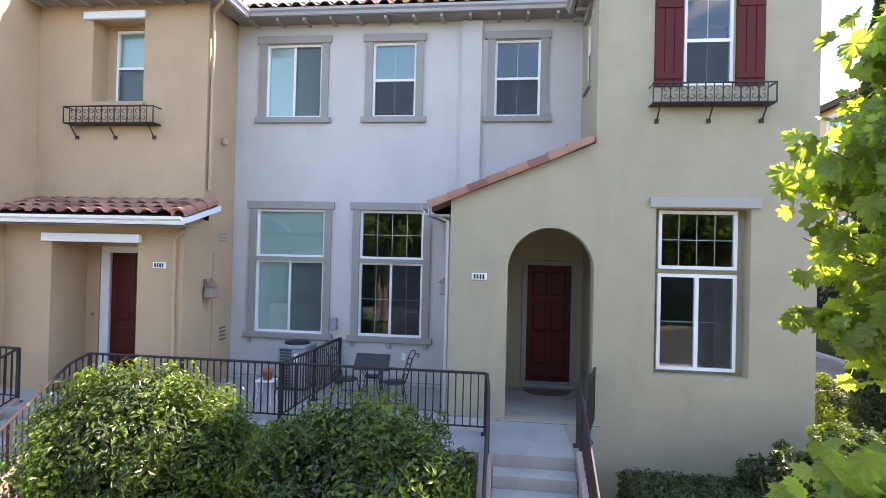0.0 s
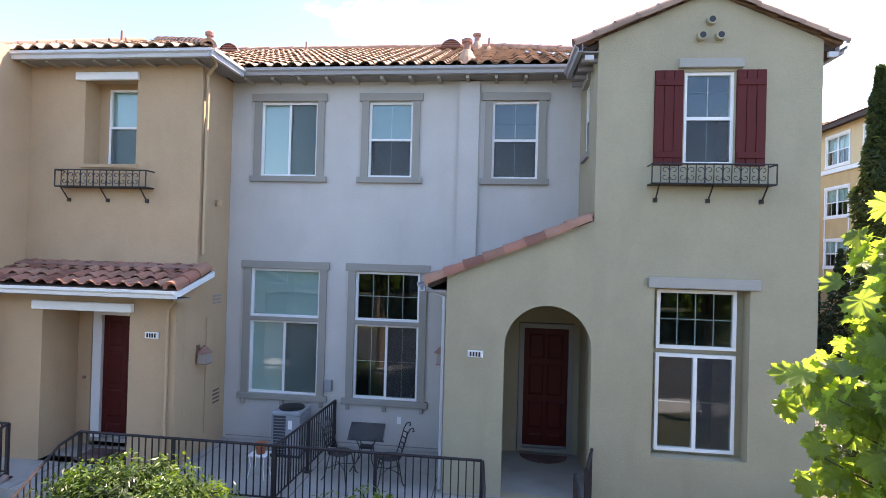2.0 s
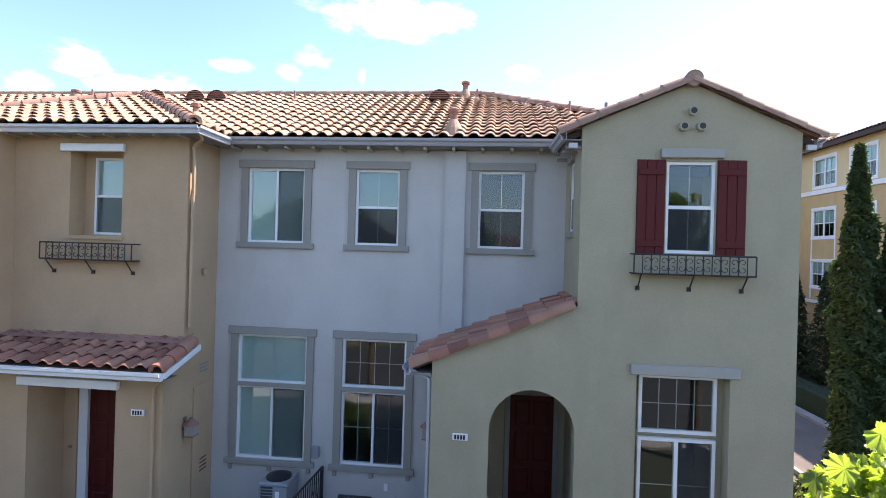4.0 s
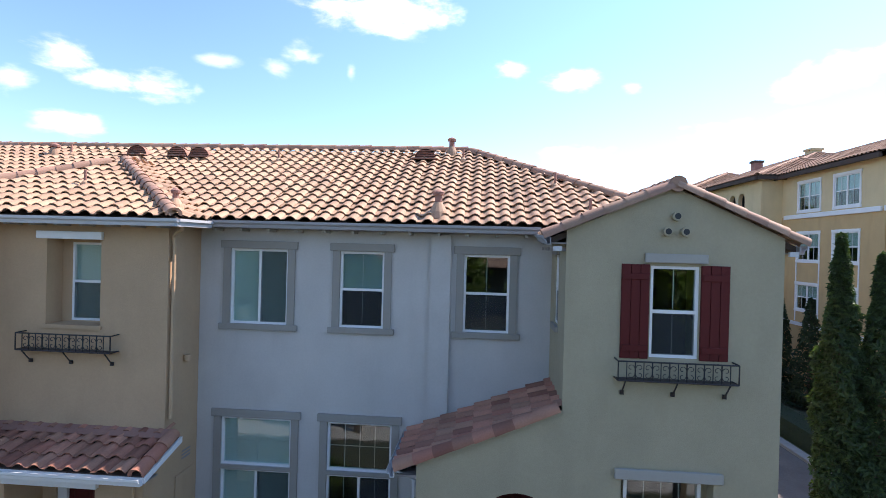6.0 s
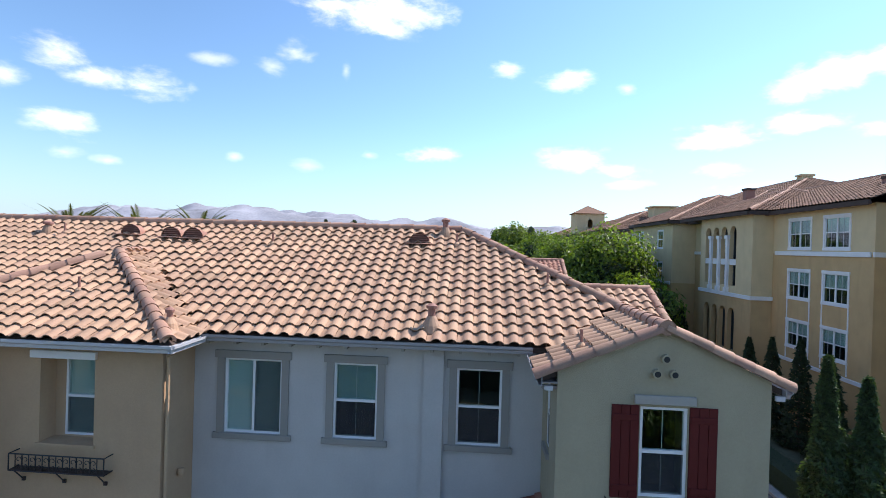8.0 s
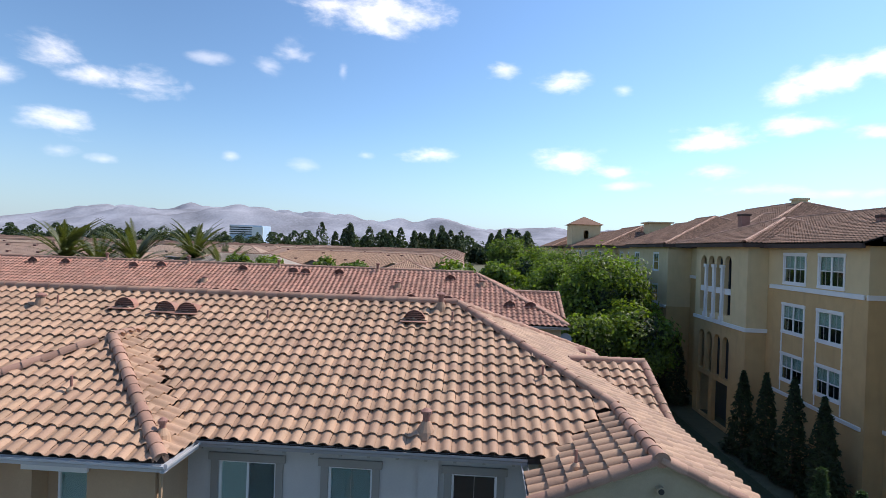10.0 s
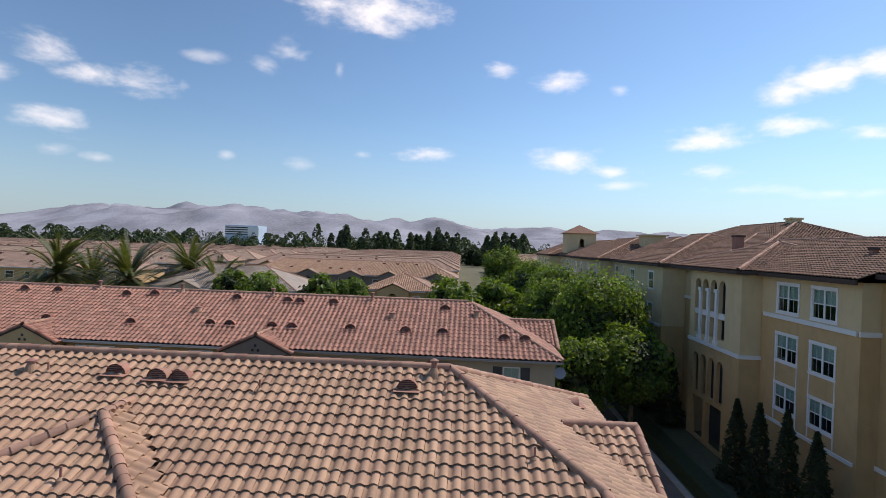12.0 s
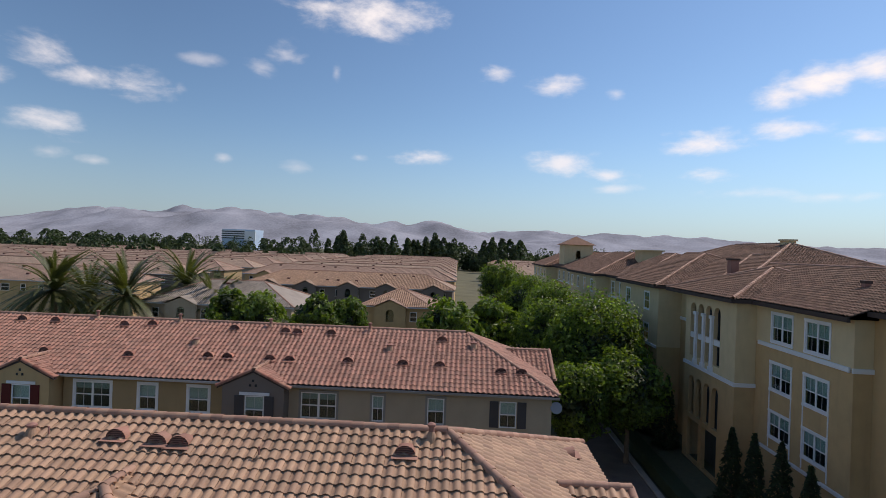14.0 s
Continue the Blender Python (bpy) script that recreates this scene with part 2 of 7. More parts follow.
# kept paler than the patio, as a reflector for the house fronts
M_PAVE = material("bounce_pale_pavement", (0.43, 0.41, 0.375), 0.9, bump=0.3, bump_scale=50, vary=0.12, grime=0.35)
M_PINKISH = material("painted_stair_wall", (0.36, 0.25, 0.21), 0.9, bump=0.3, vary=0.08, grime=0.2)
M_BLIND = material("pale_blind", (0.55, 0.62, 0.62), 0.7, vary=0.04)
M_BLIND_DIM = material("dim_blind", (0.28, 0.36, 0.39), 0.8, vary=0.06)
# dark colour that stands in for the low light of indoor rooms
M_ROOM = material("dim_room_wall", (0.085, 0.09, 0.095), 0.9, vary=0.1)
M_GLASS = glass_material("window_glass")
M_SCREEN = material("insect_screen", (0.06, 0.063, 0.068), 0.9, vary=0.05, spec=0.1)
sn, sl = M_SCREEN.node_tree.nodes, M_SCREEN.node_tree.links
s_tr, s_mx = sn.new("ShaderNodeBsdfTransparent"), sn.new("ShaderNodeMixShader")
s_mx.inputs[0].default_value = 0.30
sl.new(s_tr.outputs[0], s_mx.inputs[1])
sl.new(sn["Principled BSDF"].outputs[0], s_mx.inputs[2])
sl.new(s_mx.outputs[0], sn["Material Output"].inputs[0])
M_PIPE = material("rusty_red_flue", (0.30, 0.15, 0.115), 0.7, vary=0.2)
M_VENT_DARK = material("dark_louvre", (0.16, 0.075, 0.06), 0.8, vary=0.15)
M_AC = material("grey_enamel", (0.27, 0.285, 0.31), 0.4, vary=0.05)
M_BLACK = material("black_plastic", (0.02, 0.02, 0.022), 0.5, vary=0.2)
M_BED = material("dark_planted_bed", (0.055, 0.06, 0.035), 0.95, vary=0.4, scale=20, bump=0.8, bump_scale=30)
M_GROUND = material("dry_ground", (0.13, 0.125, 0.07), 0.95, vary=0.35, scale=0.6, bump=0.5, bump_scale=10)
M_ROAD = material("asphalt", (0.052, 0.052, 0.054), 0.9, vary=0.2, scale=3, bump=0.5, bump_scale=60)
M_LEAF_BUSH = leaf_material("glossy_shrub_leaf", (0.055, 0.090, 0.022), 0.28, 0.6, 0.35)
M_LEAF_TIP = leaf_material("young_shrub_leaf", (0.11, 0.17, 0.032), 0.38, 0.4, 0.4)
M_LEAF_HEDGE = leaf_material("hedge_leaf", (0.050, 0.075, 0.022), 0.25, 0.5)
M_LEAF_PLANE = leaf_material("plane_tree_leaf", (0.185, 0.235, 0.085), 0.66, 0.35, 0.42)
M_LEAF_TREE = leaf_material("street_tree_leaf", (0.098, 0.145, 0.030), 0.40, 0.5)
M_LEAF_CYP = leaf_material("cypress_leaf", (0.050, 0.085, 0.035), 0.2, 0.45, 0.7)
# dark evergreens, and the painted shade inside shrubs, hedges and crowns
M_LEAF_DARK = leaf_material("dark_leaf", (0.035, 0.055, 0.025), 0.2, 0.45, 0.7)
M_LEAF_PALM = leaf_material("palm_leaflet", (0.090, 0.100, 0.040), 0.22, 0.4)
M_BARK = material("bark", (0.16, 0.12, 0.085), 0.95, vary=0.35, scale=12, bump=0.8, bump_scale=25)

# ---- helpers of this scene ----
EYE4 = Matrix.Identity(4)


def add_box(bm, x0, x1, y0, y1, z0, z1, m=EYE4):
    v = [bm.verts.new(m @ Vector(p)) for p in ((x0, y0, z0), (x1, y0, z0), (x1, y1, z0), (x0, y1, z0), (x0, y0, z1), (x1, y0, z1), (x1, y1, z1), (x0, y1, z1))]
    for q in ((3, 2, 1, 0), (4, 5, 6, 7), (0, 1, 5, 4), (1, 2, 6, 5), (2, 3, 7, 6), (3, 0, 4, 7)):
        bm.faces.new([v[i] for i in q])


def add_tube(bm, pts, r, sides=6, r_end=None):
    """A round bar along points, closed at both ends."""
    pts = [Vector(p) for p in pts]
    rings = []
    for i, p in enumerate(pts):
        d = (pts[min(i + 1, len(pts) - 1)] - pts[max(i - 1, 0)]).normalized()
        a = d.orthogonal().normalized() if i == 0 else (rings_a - d * rings_a.dot(d)).normalized()
        rings_a = a
        c = d.cross(a)
        rr = r if r_end is None else r + (r_end - r) * i / (len(pts) - 1)
        rings.append([bm.verts.new(p + (a * math.cos(t) + c * math.sin(t)) * rr) for t in [2 * math.pi * k / sides for k in range(sides)]])
    for a, b in zip(rings, rings[1:]):
        for k in range(sides):
            bm.faces.new((a[k], a[(k + 1) % sides], b[(k + 1) % sides], b[k]))
    bm.faces.new(rings[0][::-1])
    bm.faces.new(rings[-1])


def link(name, bm, mat, parent=None, label="", smooth=False, bevel=0.0):
    if bevel:
        bmesh.ops.bevel(bm, geom=bm.edges[:], offset=bevel, segments=1, affect="EDGES", clamp_overlap=True)
    bmesh.ops.recalc_face_normals(bm, faces=bm.faces[:])
    me = bpy.data.meshes.new(name)
    bm.to_mesh(me)
    bm.free()
    me.materials.append(mat)
    if smooth:
        me.polygons.foreach_set("use_smooth", [True] * len(me.polygons))
    ob = new(name, me)
    ob.parent = parent
    if label:
        tagged(ob, label)
    return ob


def part(name, bm, mat, parent, label="", smooth=False, bevel=0.0):
    return link(name, bm, mat, parent, label, smooth, bevel)


def boxes(name, rows, mat, parent=None, label="", bevel=0.0, m=EYE4):
    bm = bmesh.new()
    for r in rows:
        add_box(bm, *r, m=m)
    return link(name, bm, mat, parent, label, bevel=bevel)


def from_arrays(name, verts, faces, mat, parent=None, label="", smooth=False):
    me = bpy.data.meshes.new(name)
    me.from_pydata(verts, [], faces)
    me.materials.append(mat)
    if smooth:
        me.polygons.foreach_set("use_smooth", [True] * len(me.polygons))
    ob = new(name, me)
    ob.parent = parent
    if label:
        tagged(ob, label)
    return ob


def thing(name, label, category, group="", kind="", at=(0, 0, 0)):
    ob = new(name)
    ob.location = at
    return tagged(ob, label, category, group, kind)


def panel(name, outer, holes, depth, mat, parent, m, label=""):
    """A wall of some depth from an outline and holes in its own plane (u, v), carried to its place by m (u, depth, v)."""
    bm = bmesh.new()
    edges = []
    for loop in [outer] + list(holes):
        vs = [bm.verts.new((u, 0, v)) for u, v in loop]
        edges += [bm.edges.new((vs[i], vs[(i + 1) % len(vs)])) for i in range(len(vs))]
    bmesh.ops.triangle_fill(bm, edges=edges, use_beauty=True)
    res = bmesh.ops.extrude_face_region(bm, geom=bm.faces[:])
    bmesh.ops.translate(bm, verts=[g for g in res["geom"] if isinstance(g, bmesh.types.BMVert)], vec=(0, depth, 0))
    bmesh.ops.transform(bm, matrix=m, verts=bm.verts[:])
    return part(name, bm, mat, parent, label)


def rect(x0, x1, z0, z1):
    return [(x0, z0), (x1, z0), (x1, z1), (x0, z1)]


def shift(x=0, y=0, z=0, turn=0):
    return Matrix.Translation((x, y, z)) @ Matrix.Rotation(radians(turn), 4, "Z")


def window(parent, m, x0, x1, z0, z1, style="hung", bars=(2, 1), blind=None, bar=0.045, blind_from=0.0, blind_to=1.0):
    """A vinyl window in the plane y = 0 of m, whose outside is -y: a frame, its panes, thin bars and perhaps a blind."""
    f = bar
    cells = [(x0 + f, x1 - f, z0 + f, z1 - f)]
    if style == "hung":
        zm = (z0 + z1) / 2
        cells = [(x0 + f, x1 - f, zm + f * 0.55, z1 - f), (x0 + f, x1 - f, z0 + f, zm - f * 0.55)]
    elif style == "slide":
        xm = (x0 + x1) / 2
        cells = [(x0 + f, xm - f * 0.55, z0 + f, z1 - f), (xm + f * 0.55, x1 - f, z0 + f, z1 - f)]
    win = panel("window", rect(x0, x1, z0, z1), [rect(*c) for c in cells], 0.08, M_WHITE, parent, m @ shift(0, -0.02, 0))
    for i, (a, b, c, d) in enumerate(cells):
        pane = boxes("pane", [(a, b, 0.018 + 0.012 * i, 0.024 + 0.012 * i, c, d)], M_GLASS, win, m=m)
        pane.visible_shadow = False
        nx, nz = bars
        thin = 0.007
        bars_here = [(a + (b - a) * k / nx - thin, a + (b - a) * k / nx + thin, 0.026 + 0.012 * i, 0.034 + 0.012 * i, c, d) for k in range(1, nx)]
        bars_here += [(a, b, 0.027 + 0.012 * i, 0.035 + 0.012 * i, c + (d - c) * k / nz - thin, c + (d - c) * k / nz + thin) for k in range(1, nz)]
        for one in bars_here:
            boxes("glazing_bar", [one], M_GUTTER, win, m=m)
    if len(cells) == 2:
        a, b, c, d = cells[1]
        boxes("insect_screen", [(a - 0.005, b + 0.005, -0.012, -0.010, c - 0.005, d + 0.005)], M_SCREEN, win, m=m).visible_shadow = False
    if blind:
        h = z1 - z0
        boxes("blind", [(x0 + 0.03, x1 - 0.03, 0.062, 0.072, z0 + h * blind_from, z0 + h * blind_to - 0.02)], blind, win, m=m)
    return win


# ---- roof tiles ----
TILE_W, TILE_L, TILE_STEP = 0.305, 0.43, 0.36
PROFILE = ((0.0, 0.004), (0.14, 0.0), (0.28, 0.004), (0.38, 0.030), (0.50, 0.058), (0.67, 0.071), (0.84, 0.056), (0.95, 0.028), (1.0, 0.004))


def tile_geometry(w=TILE_W, length=TILE_L):
    """An S-tile with a thin front edge that stands hollow over the tile below."""
    k = len(PROFILE)
    rows = ((0.16, 0.030), (0.0, 0.038), (0.0, 0.038), (0.0, 0.055), (0.0, 0.055), (length, 0.004))
    v = [(u * w, y, z + up) for y, up in rows for u, z in PROFILE]
    f = [(r * k + i, r * k + i + 1, (r + 1) * k + i + 1, (r + 1) * k + i) for r in (0, 2, 4) for i in range(k - 1)]
    return np.array(v), f


TILE_V, TILE_F = tile_geometry()
tile_mesh = {}


def shared_tile(mat):
    if mat.name not in tile_mesh:
        me = bpy.data.meshes.new("roof_tile")
        me.from_pydata(TILE_V.tolist(), [], TILE_F)
        me.materials.append(mat)
        me.polygons.foreach_set("use_smooth", [True] * len(me.polygons))
        tile_mesh[mat.name] = me
    return tile_mesh[mat.name]


def inside(p, poly):
    x, y = p
    hit = False
    for (x0, y0), (x1, y1) in zip(poly, poly[1:] + poly[:1]):
        if (y0 > y) != (y1 > y) and x < (x1 - x0) * (y - y0) / (y1 - y0) + x0:
            hit = not hit
    return hit


LATE_TILES = []


def tile_plane(roof, poly, start, along, slope, mat, near=None, z_of=None):
    """Courses of S-tiles over a plan polygon: start is an eave point, along the eave's direction with the slope rising to its left."""
    u = Vector((along[0], along[1], 0)).normalized()
    v = Vector((-u.y, u.x, 0))
    run = 1 / math.sqrt(1 + slope * slope)
    up = (v + Vector((0, 0, slope))) * run
    n = u.cross(up)
    rng = random.Random(int(abs(start[0] * 31 + start[1] * 7) * 10) + 3)
    s = Vector(start)
    ks = [((Vector((x, y, 0)) - Vector((s.x, s.y, 0))).dot(u), (Vector((x, y, 0)) - Vector((s.x, s.y, 0))).dot(v)) for x, y in poly]
    j0, j1 = int(min(k[0] for k in ks) / TILE_W) - 1, int(max(k[0] for k in ks) / TILE_W) + 2
    i0, i1 = int(min(k[1] for k in ks) / (TILE_STEP * run)) - 1, int(max(k[1] for k in ks) / (TILE_STEP * run)) + 1
    verts, faces = [], []
    base = np.array([[*u], [*up], [*n]])
    for i in range(i0, i1):
        for j in range(j0, j1):
            o = s + u * (j * TILE_W) + up * (i * TILE_STEP)
            c = o + u * TILE_W * 0.5 + up * TILE_L * 0.42
            if not inside((c.x, c.y), poly):
                continue
            lift = rng.uniform(0, 0.012)
            o = o + n * lift + u * rng.uniform(-0.006, 0.006) + up * rng.uniform(-0.012, 0.012)
            if near and near(c):
                m = Matrix.Identity(4)
                for a in range(3):
                    m[a][0], m[a][1], m[a][2], m[a][3] = u[a], up[a], n[a], o[a]
                LATE_TILES.append((roof, mat, m))
            else:
                k = len(verts)
                verts.extend((TILE_V @ base + np.array(o)).tolist())
                faces.extend([tuple(k + q for q in f) for f in TILE_F])
    if faces:
        tagged(from_arrays("roof_tiles", verts, faces, mat, roof, smooth=True), kind="stuff")


def roof_slab(parent, loops, drop=0.03, name="roof"):
    """The boarded roof under the tiles: one mesh from 3D polygons."""
    bm = bmesh.new()
    for loop in loops:
        top = [bm.verts.new(Vector(p) - Vector((0, 0, drop))) for p in loop]
        low = [bm.verts.new(Vector(p) - Vector((0, 0, drop + 0.1))) for p in loop]
        bm.faces.new(top)
        bm.faces.new(low[::-1])
        for i in range(len(top)):
            k = (i + 1) % len(top)
            bm.faces.new((top[i], low[i], low[k], top[k]))
    return part(name, bm, M_UNDER, parent, "clay-tiled roof")


CAP_MESH = {}


def caps(roof, p0, p1, mat=None, r=0.14, step=0.36):
    """Overlapping half-round ridge tiles from the low end p0 to p1."""
    mat = mat or M_CAP
    p0, p1 = Vector(p0), Vector(p1)
    d = (p1 - p0).normalized()
    side = d.cross(Vector((0, 0, 1))).normalized()
    up = side.cross(d)
    key = (mat.name, round(r, 3), round(step, 3))
    if key not in CAP_MESH:
        me = bpy.data.meshes.new("ridge_tile")
        v, f = [], []
        rings = ((0.035, r - 0.06), (0.0, r), (0.0, r), (step * 1.2, r * 0.84))
        k = 9
        for y, rr in rings:
            for t in range(k):
                a = math.pi * (-0.08 + 1.16 * t / (k - 1))
                v.append((math.cos(a) * rr, y, math.sin(a) * rr * 0.92))
        for ring in (0, 2):
            for t in range(k - 1):
                f.append((ring * k + t, ring * k + t + 1, ring * k + k + t + 1, ring * k + k + t))
        me.from_pydata(v, [], f)
        me.materials.append(mat)
        me.polygons.foreach_set("use_smooth", [True] * len(f))
        CAP_MESH[key] = me
    rng = random.Random(int(p0.x * 50 + p0.y * 11))
    for i in range(max(1, int((p1 - p0).length / step))):
        ob = new("ridge_tile", CAP_MESH[key])
        ob.parent = roof
        o = p0 + d * (i * step) + up * rng.uniform(-0.008, 0.008)
        m = Matrix.Identity(4)
        for a in range(3):
            m[a][0], m[a][1], m[a][2], m[a][3] = side[a], d[a], up[a], o[a]
        ob.matrix_basis = m @ Matrix.Rotation(rng.uniform(-0.03, 0.03), 4, "Y")

# ---- ground ----
STOOP = 1.40
ground = from_arrays("ground", [(-4500, -1500, 0), (4500, -1500, 0), (4500, 4500, 0), (-4500, 4500, 0)], [(0, 1, 2, 3)], M_GROUND)
tagged(ground, "flat dry ground between the houses and gardens", "ground", kind="structure")

# ---- the grey townhouse ----
WALL_Y = 11.5
grey = thing("grey_townhouse", "two-storey grey stucco townhouse with taupe window trim and clay tile roof", "house", "attached townhouses")
GREY_M = shift(0, WALL_Y, 0)
UP = [(-5.10, -3.87), (-2.76, -1.84), (-0.20, 0.72)]
LOW = [(-5.23, -3.72), (-2.95, -1.60)]
holes = [rect(a, b, 7.00, 8.57) for a, b in UP] + [rect(a, b, 2.40, 3.94) for a, b in LOW] + [rect(a, b, 4.02, 5.03) for a, b in LOW]
panel("wall", [(-5.77, STOOP - 0.2), (-0.66, STOOP - 0.2), (-0.66, 4.98), (1.55, 4.98), (1.55, 9.04), (-5.77, 9.04)], holes, 0.18, M_GREY, grey, GREY_M)
# the pilaster that boxes in the flues
boxes("pilaster", [(-0.88, -0.47, WALL_Y - 0.10, WALL_Y - 0.003, 4.6, 8.96)], M_GREY, grey)
WIN_Y = shift(0, WALL_Y + 0.05, 0)
window(grey, WIN_Y, *UP[0], 7.00, 8.57, "slide", (1, 1), M_BLIND)
window(grey, WIN_Y, *UP[1], 7.00, 8.57, "hung", (2, 1), M_BLIND_DIM, blind_from=0.5)
window(grey, WIN_Y, *UP[2], 7.00, 8.57, "hung", (2, 1))
window(grey, WIN_Y, *LOW[0], 4.02, 5.03, "fixed", (2, 2), M_BLIND)
window(grey, WIN_Y, *LOW[0], 2.40, 3.94, "slide", (1, 1), M_BLIND)
window(grey, WIN_Y, *LOW[1], 4.02, 5.03, "fixed", (4, 2))
window(grey, WIN_Y, *LOW[1], 2.40, 3.94, "slide", (2, 2))


def trim(parent, x0, x1, z0, z1, y, mid=None, corbels=()):
    """A flat surround: wider head, jambs, sill, and small blocks below the sill."""
    o, j = 0.035, 0.155
    boxes("window_head", [(x0 - 0.21, x1 + 0.21, y - 0.06, y - 0.002, z1 + 0.01, z1 + 0.17)], M_TRIM, parent, bevel=0.006)
    boxes("window_jamb", [(x0 - j, x0 - 0.002, y - 0.04, y - 0.002, z0, z1 + 0.01)], M_TRIM, parent)
    boxes("window_jamb", [(x1 + 0.002, x1 + j, y - 0.04, y - 0.002, z0, z1 + 0.01)], M_TRIM, parent)
    boxes("window_sill", [(x0 - 0.23, x1 + 0.23, y - 0.07, y - 0.002, z0 - 0.12, z0)], M_TRIM, parent, bevel=0.006)
    if mid:
        boxes("window_transom", [(x0 - 0.002, x1 + 0.002, y - 0.039, y - 0.002, mid[0], mid[1])], M_TRIM, parent)
    for c in corbels:
        boxes("corbel", [(c - 0.04, c + 0.04, y - 0.055, y - 0.002, z0 - 0.24, z0 - 0.121)], M_TRIM, parent, bevel=0.008)


for a, b in UP:
    trim(grey, a, b, 7.00, 8.57, WALL_Y)
for a, b in LOW:
    trim(grey, a, b, 2.40, 5.03, WALL_Y, (3.94, 4.02), (a - 0.1, (a + b) / 2, b + 0.1))

# rooms behind the panes; their dimness is put into the dark wall colour
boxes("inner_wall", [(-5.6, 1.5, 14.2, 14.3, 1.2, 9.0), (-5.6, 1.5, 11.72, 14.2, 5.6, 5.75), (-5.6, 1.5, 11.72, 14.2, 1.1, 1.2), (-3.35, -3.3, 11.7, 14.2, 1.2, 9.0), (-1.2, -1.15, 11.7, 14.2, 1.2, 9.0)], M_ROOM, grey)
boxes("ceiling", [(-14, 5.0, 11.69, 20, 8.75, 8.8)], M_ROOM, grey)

# ---- main roof ----
S, GS, GL, GABLE_Z, GABLE_Y, BACK_Y = 0.45, 0.4605, 0.42, 9.78, 9.70, 23.4
EAVE_Z, EAVE_Y, RIDGE_Y, RIDGE_Z = 9.15, 11.1, 16.32, 11.5


def front_z(y):
    return EAVE_Z + S * (y - EAVE_Y)


def right_z(x):
    return GABLE_Z - GS * (x - 3.28)


LEFT_END = -24.0
roof = roof_slab(grey, [
    [(LEFT_END, EAVE_Y, EAVE_Z), (1.80, EAVE_Y, EAVE_Z), (3.28, 12.5, GABLE_Z), (-0.4, RIDGE_Y, RIDGE_Z), (LEFT_END, RIDGE_Y, RIDGE_Z)],
    [(5.2, GABLE_Y, right_z(5.2)), (5.2, BACK_Y, right_z(5.2)), (-0.4, RIDGE_Y, RIDGE_Z), (3.28, 12.5, GABLE_Z), (3.28, GABLE_Y, GABLE_Z)],
    [(1.28, GABLE_Y, 8.94), (3.28, GABLE_Y, GABLE_Z), (3.28, 12.5, GABLE_Z), (1.28, 10.7, 8.94)],
    [(-0.4, RIDGE_Y, RIDGE_Z), (5.2, BACK_Y, right_z(5.2)), (LEFT_END, BACK_Y, right_z(5.2)), (LEFT_END, RIDGE_Y, RIDGE_Z)]])
boxes("outer_wall", [(-23.6, 5.0, 22.8, 23.0, 0, 8.8), (4.8, 5.0, 9.901, 22.8, 0, 8.85), (-23.8, -23.6, 9.9, 23.0, 0, 8.8)], M_OLIVE, grey)

TAN_X, TAN_Z, TAN_Y, TS = -5.40, 9.12, 9.95, 0.435
TAN_APEX = (-8.85, 13.4, 10.62)


def near_main(c):
    return -3.6 < c.x < 1.9 and c.y < 15.0


tile_plane(roof, [(-5.5, 11.0), (1.80, 11.0), (3.28, 12.5), (-0.4, RIDGE_Y), (LEFT_END, RIDGE_Y), (LEFT_END, 11.0), (-12.25, 11.0), (-8.85, 14.37)], (LEFT_END, EAVE_Y - 0.06, EAVE_Z - 0.02), (1, 0), S, M_TILE, near_main)
tile_plane(roof, [(5.3, 9.5), (5.3, BACK_Y), (-0.4, RIDGE_Y), (3.28, 12.5), (3.28, 9.5)], (5.25, 9.62, right_z(5.25)), (0, 1), GS, M_TILE)
tile_plane(roof, [(1.18, 9.5), (3.28, 9.5), (3.28, 12.6), (1.80, 11.1), (1.18, 10.9)], (1.22, 12.98, GABLE_Z - GL * 2.06), (0, -1), GL, M_TILE, lambda c: True)
caps(roof, (-0.36, RIDGE_Y, RIDGE_Z + 0.06), (LEFT_END, RIDGE_Y, RIDGE_Z + 0.06))
caps(roof, (3.28, 9.52, GABLE_Z + 0.05), (3.28, 12.5, GABLE_Z + 0.05))
bm = bmesh.new()
add_tube(bm, [(3.28, 9.53, GABLE_Z + 0.045), (3.28, 9.60, GABLE_Z + 0.045)], 0.125, 14)
part("ridge_end", bm, M_CAP, roof)
caps(roof, (3.30, 12.48, GABLE_Z + 0.05), (-0.36, RIDGE_Y - 0.02, RIDGE_Z + 0.06))
caps(roof, (5.2, BACK_Y, right_z(5.2) + 0.05), (-0.4, RIDGE_Y, RIDGE_Z + 0.06))
# rake tiles of the gable
caps(roof, (5.30, 9.62, right_z(5.30) + 0.05), (3.30, 9.62, GABLE_Z + 0.03), r=0.14)
caps(roof, (1.16, 9.62, GABLE_Z - GL * 2.12 + 0.04), (3.26, 9.62, GABLE_Z + 0.03), r=0.14)
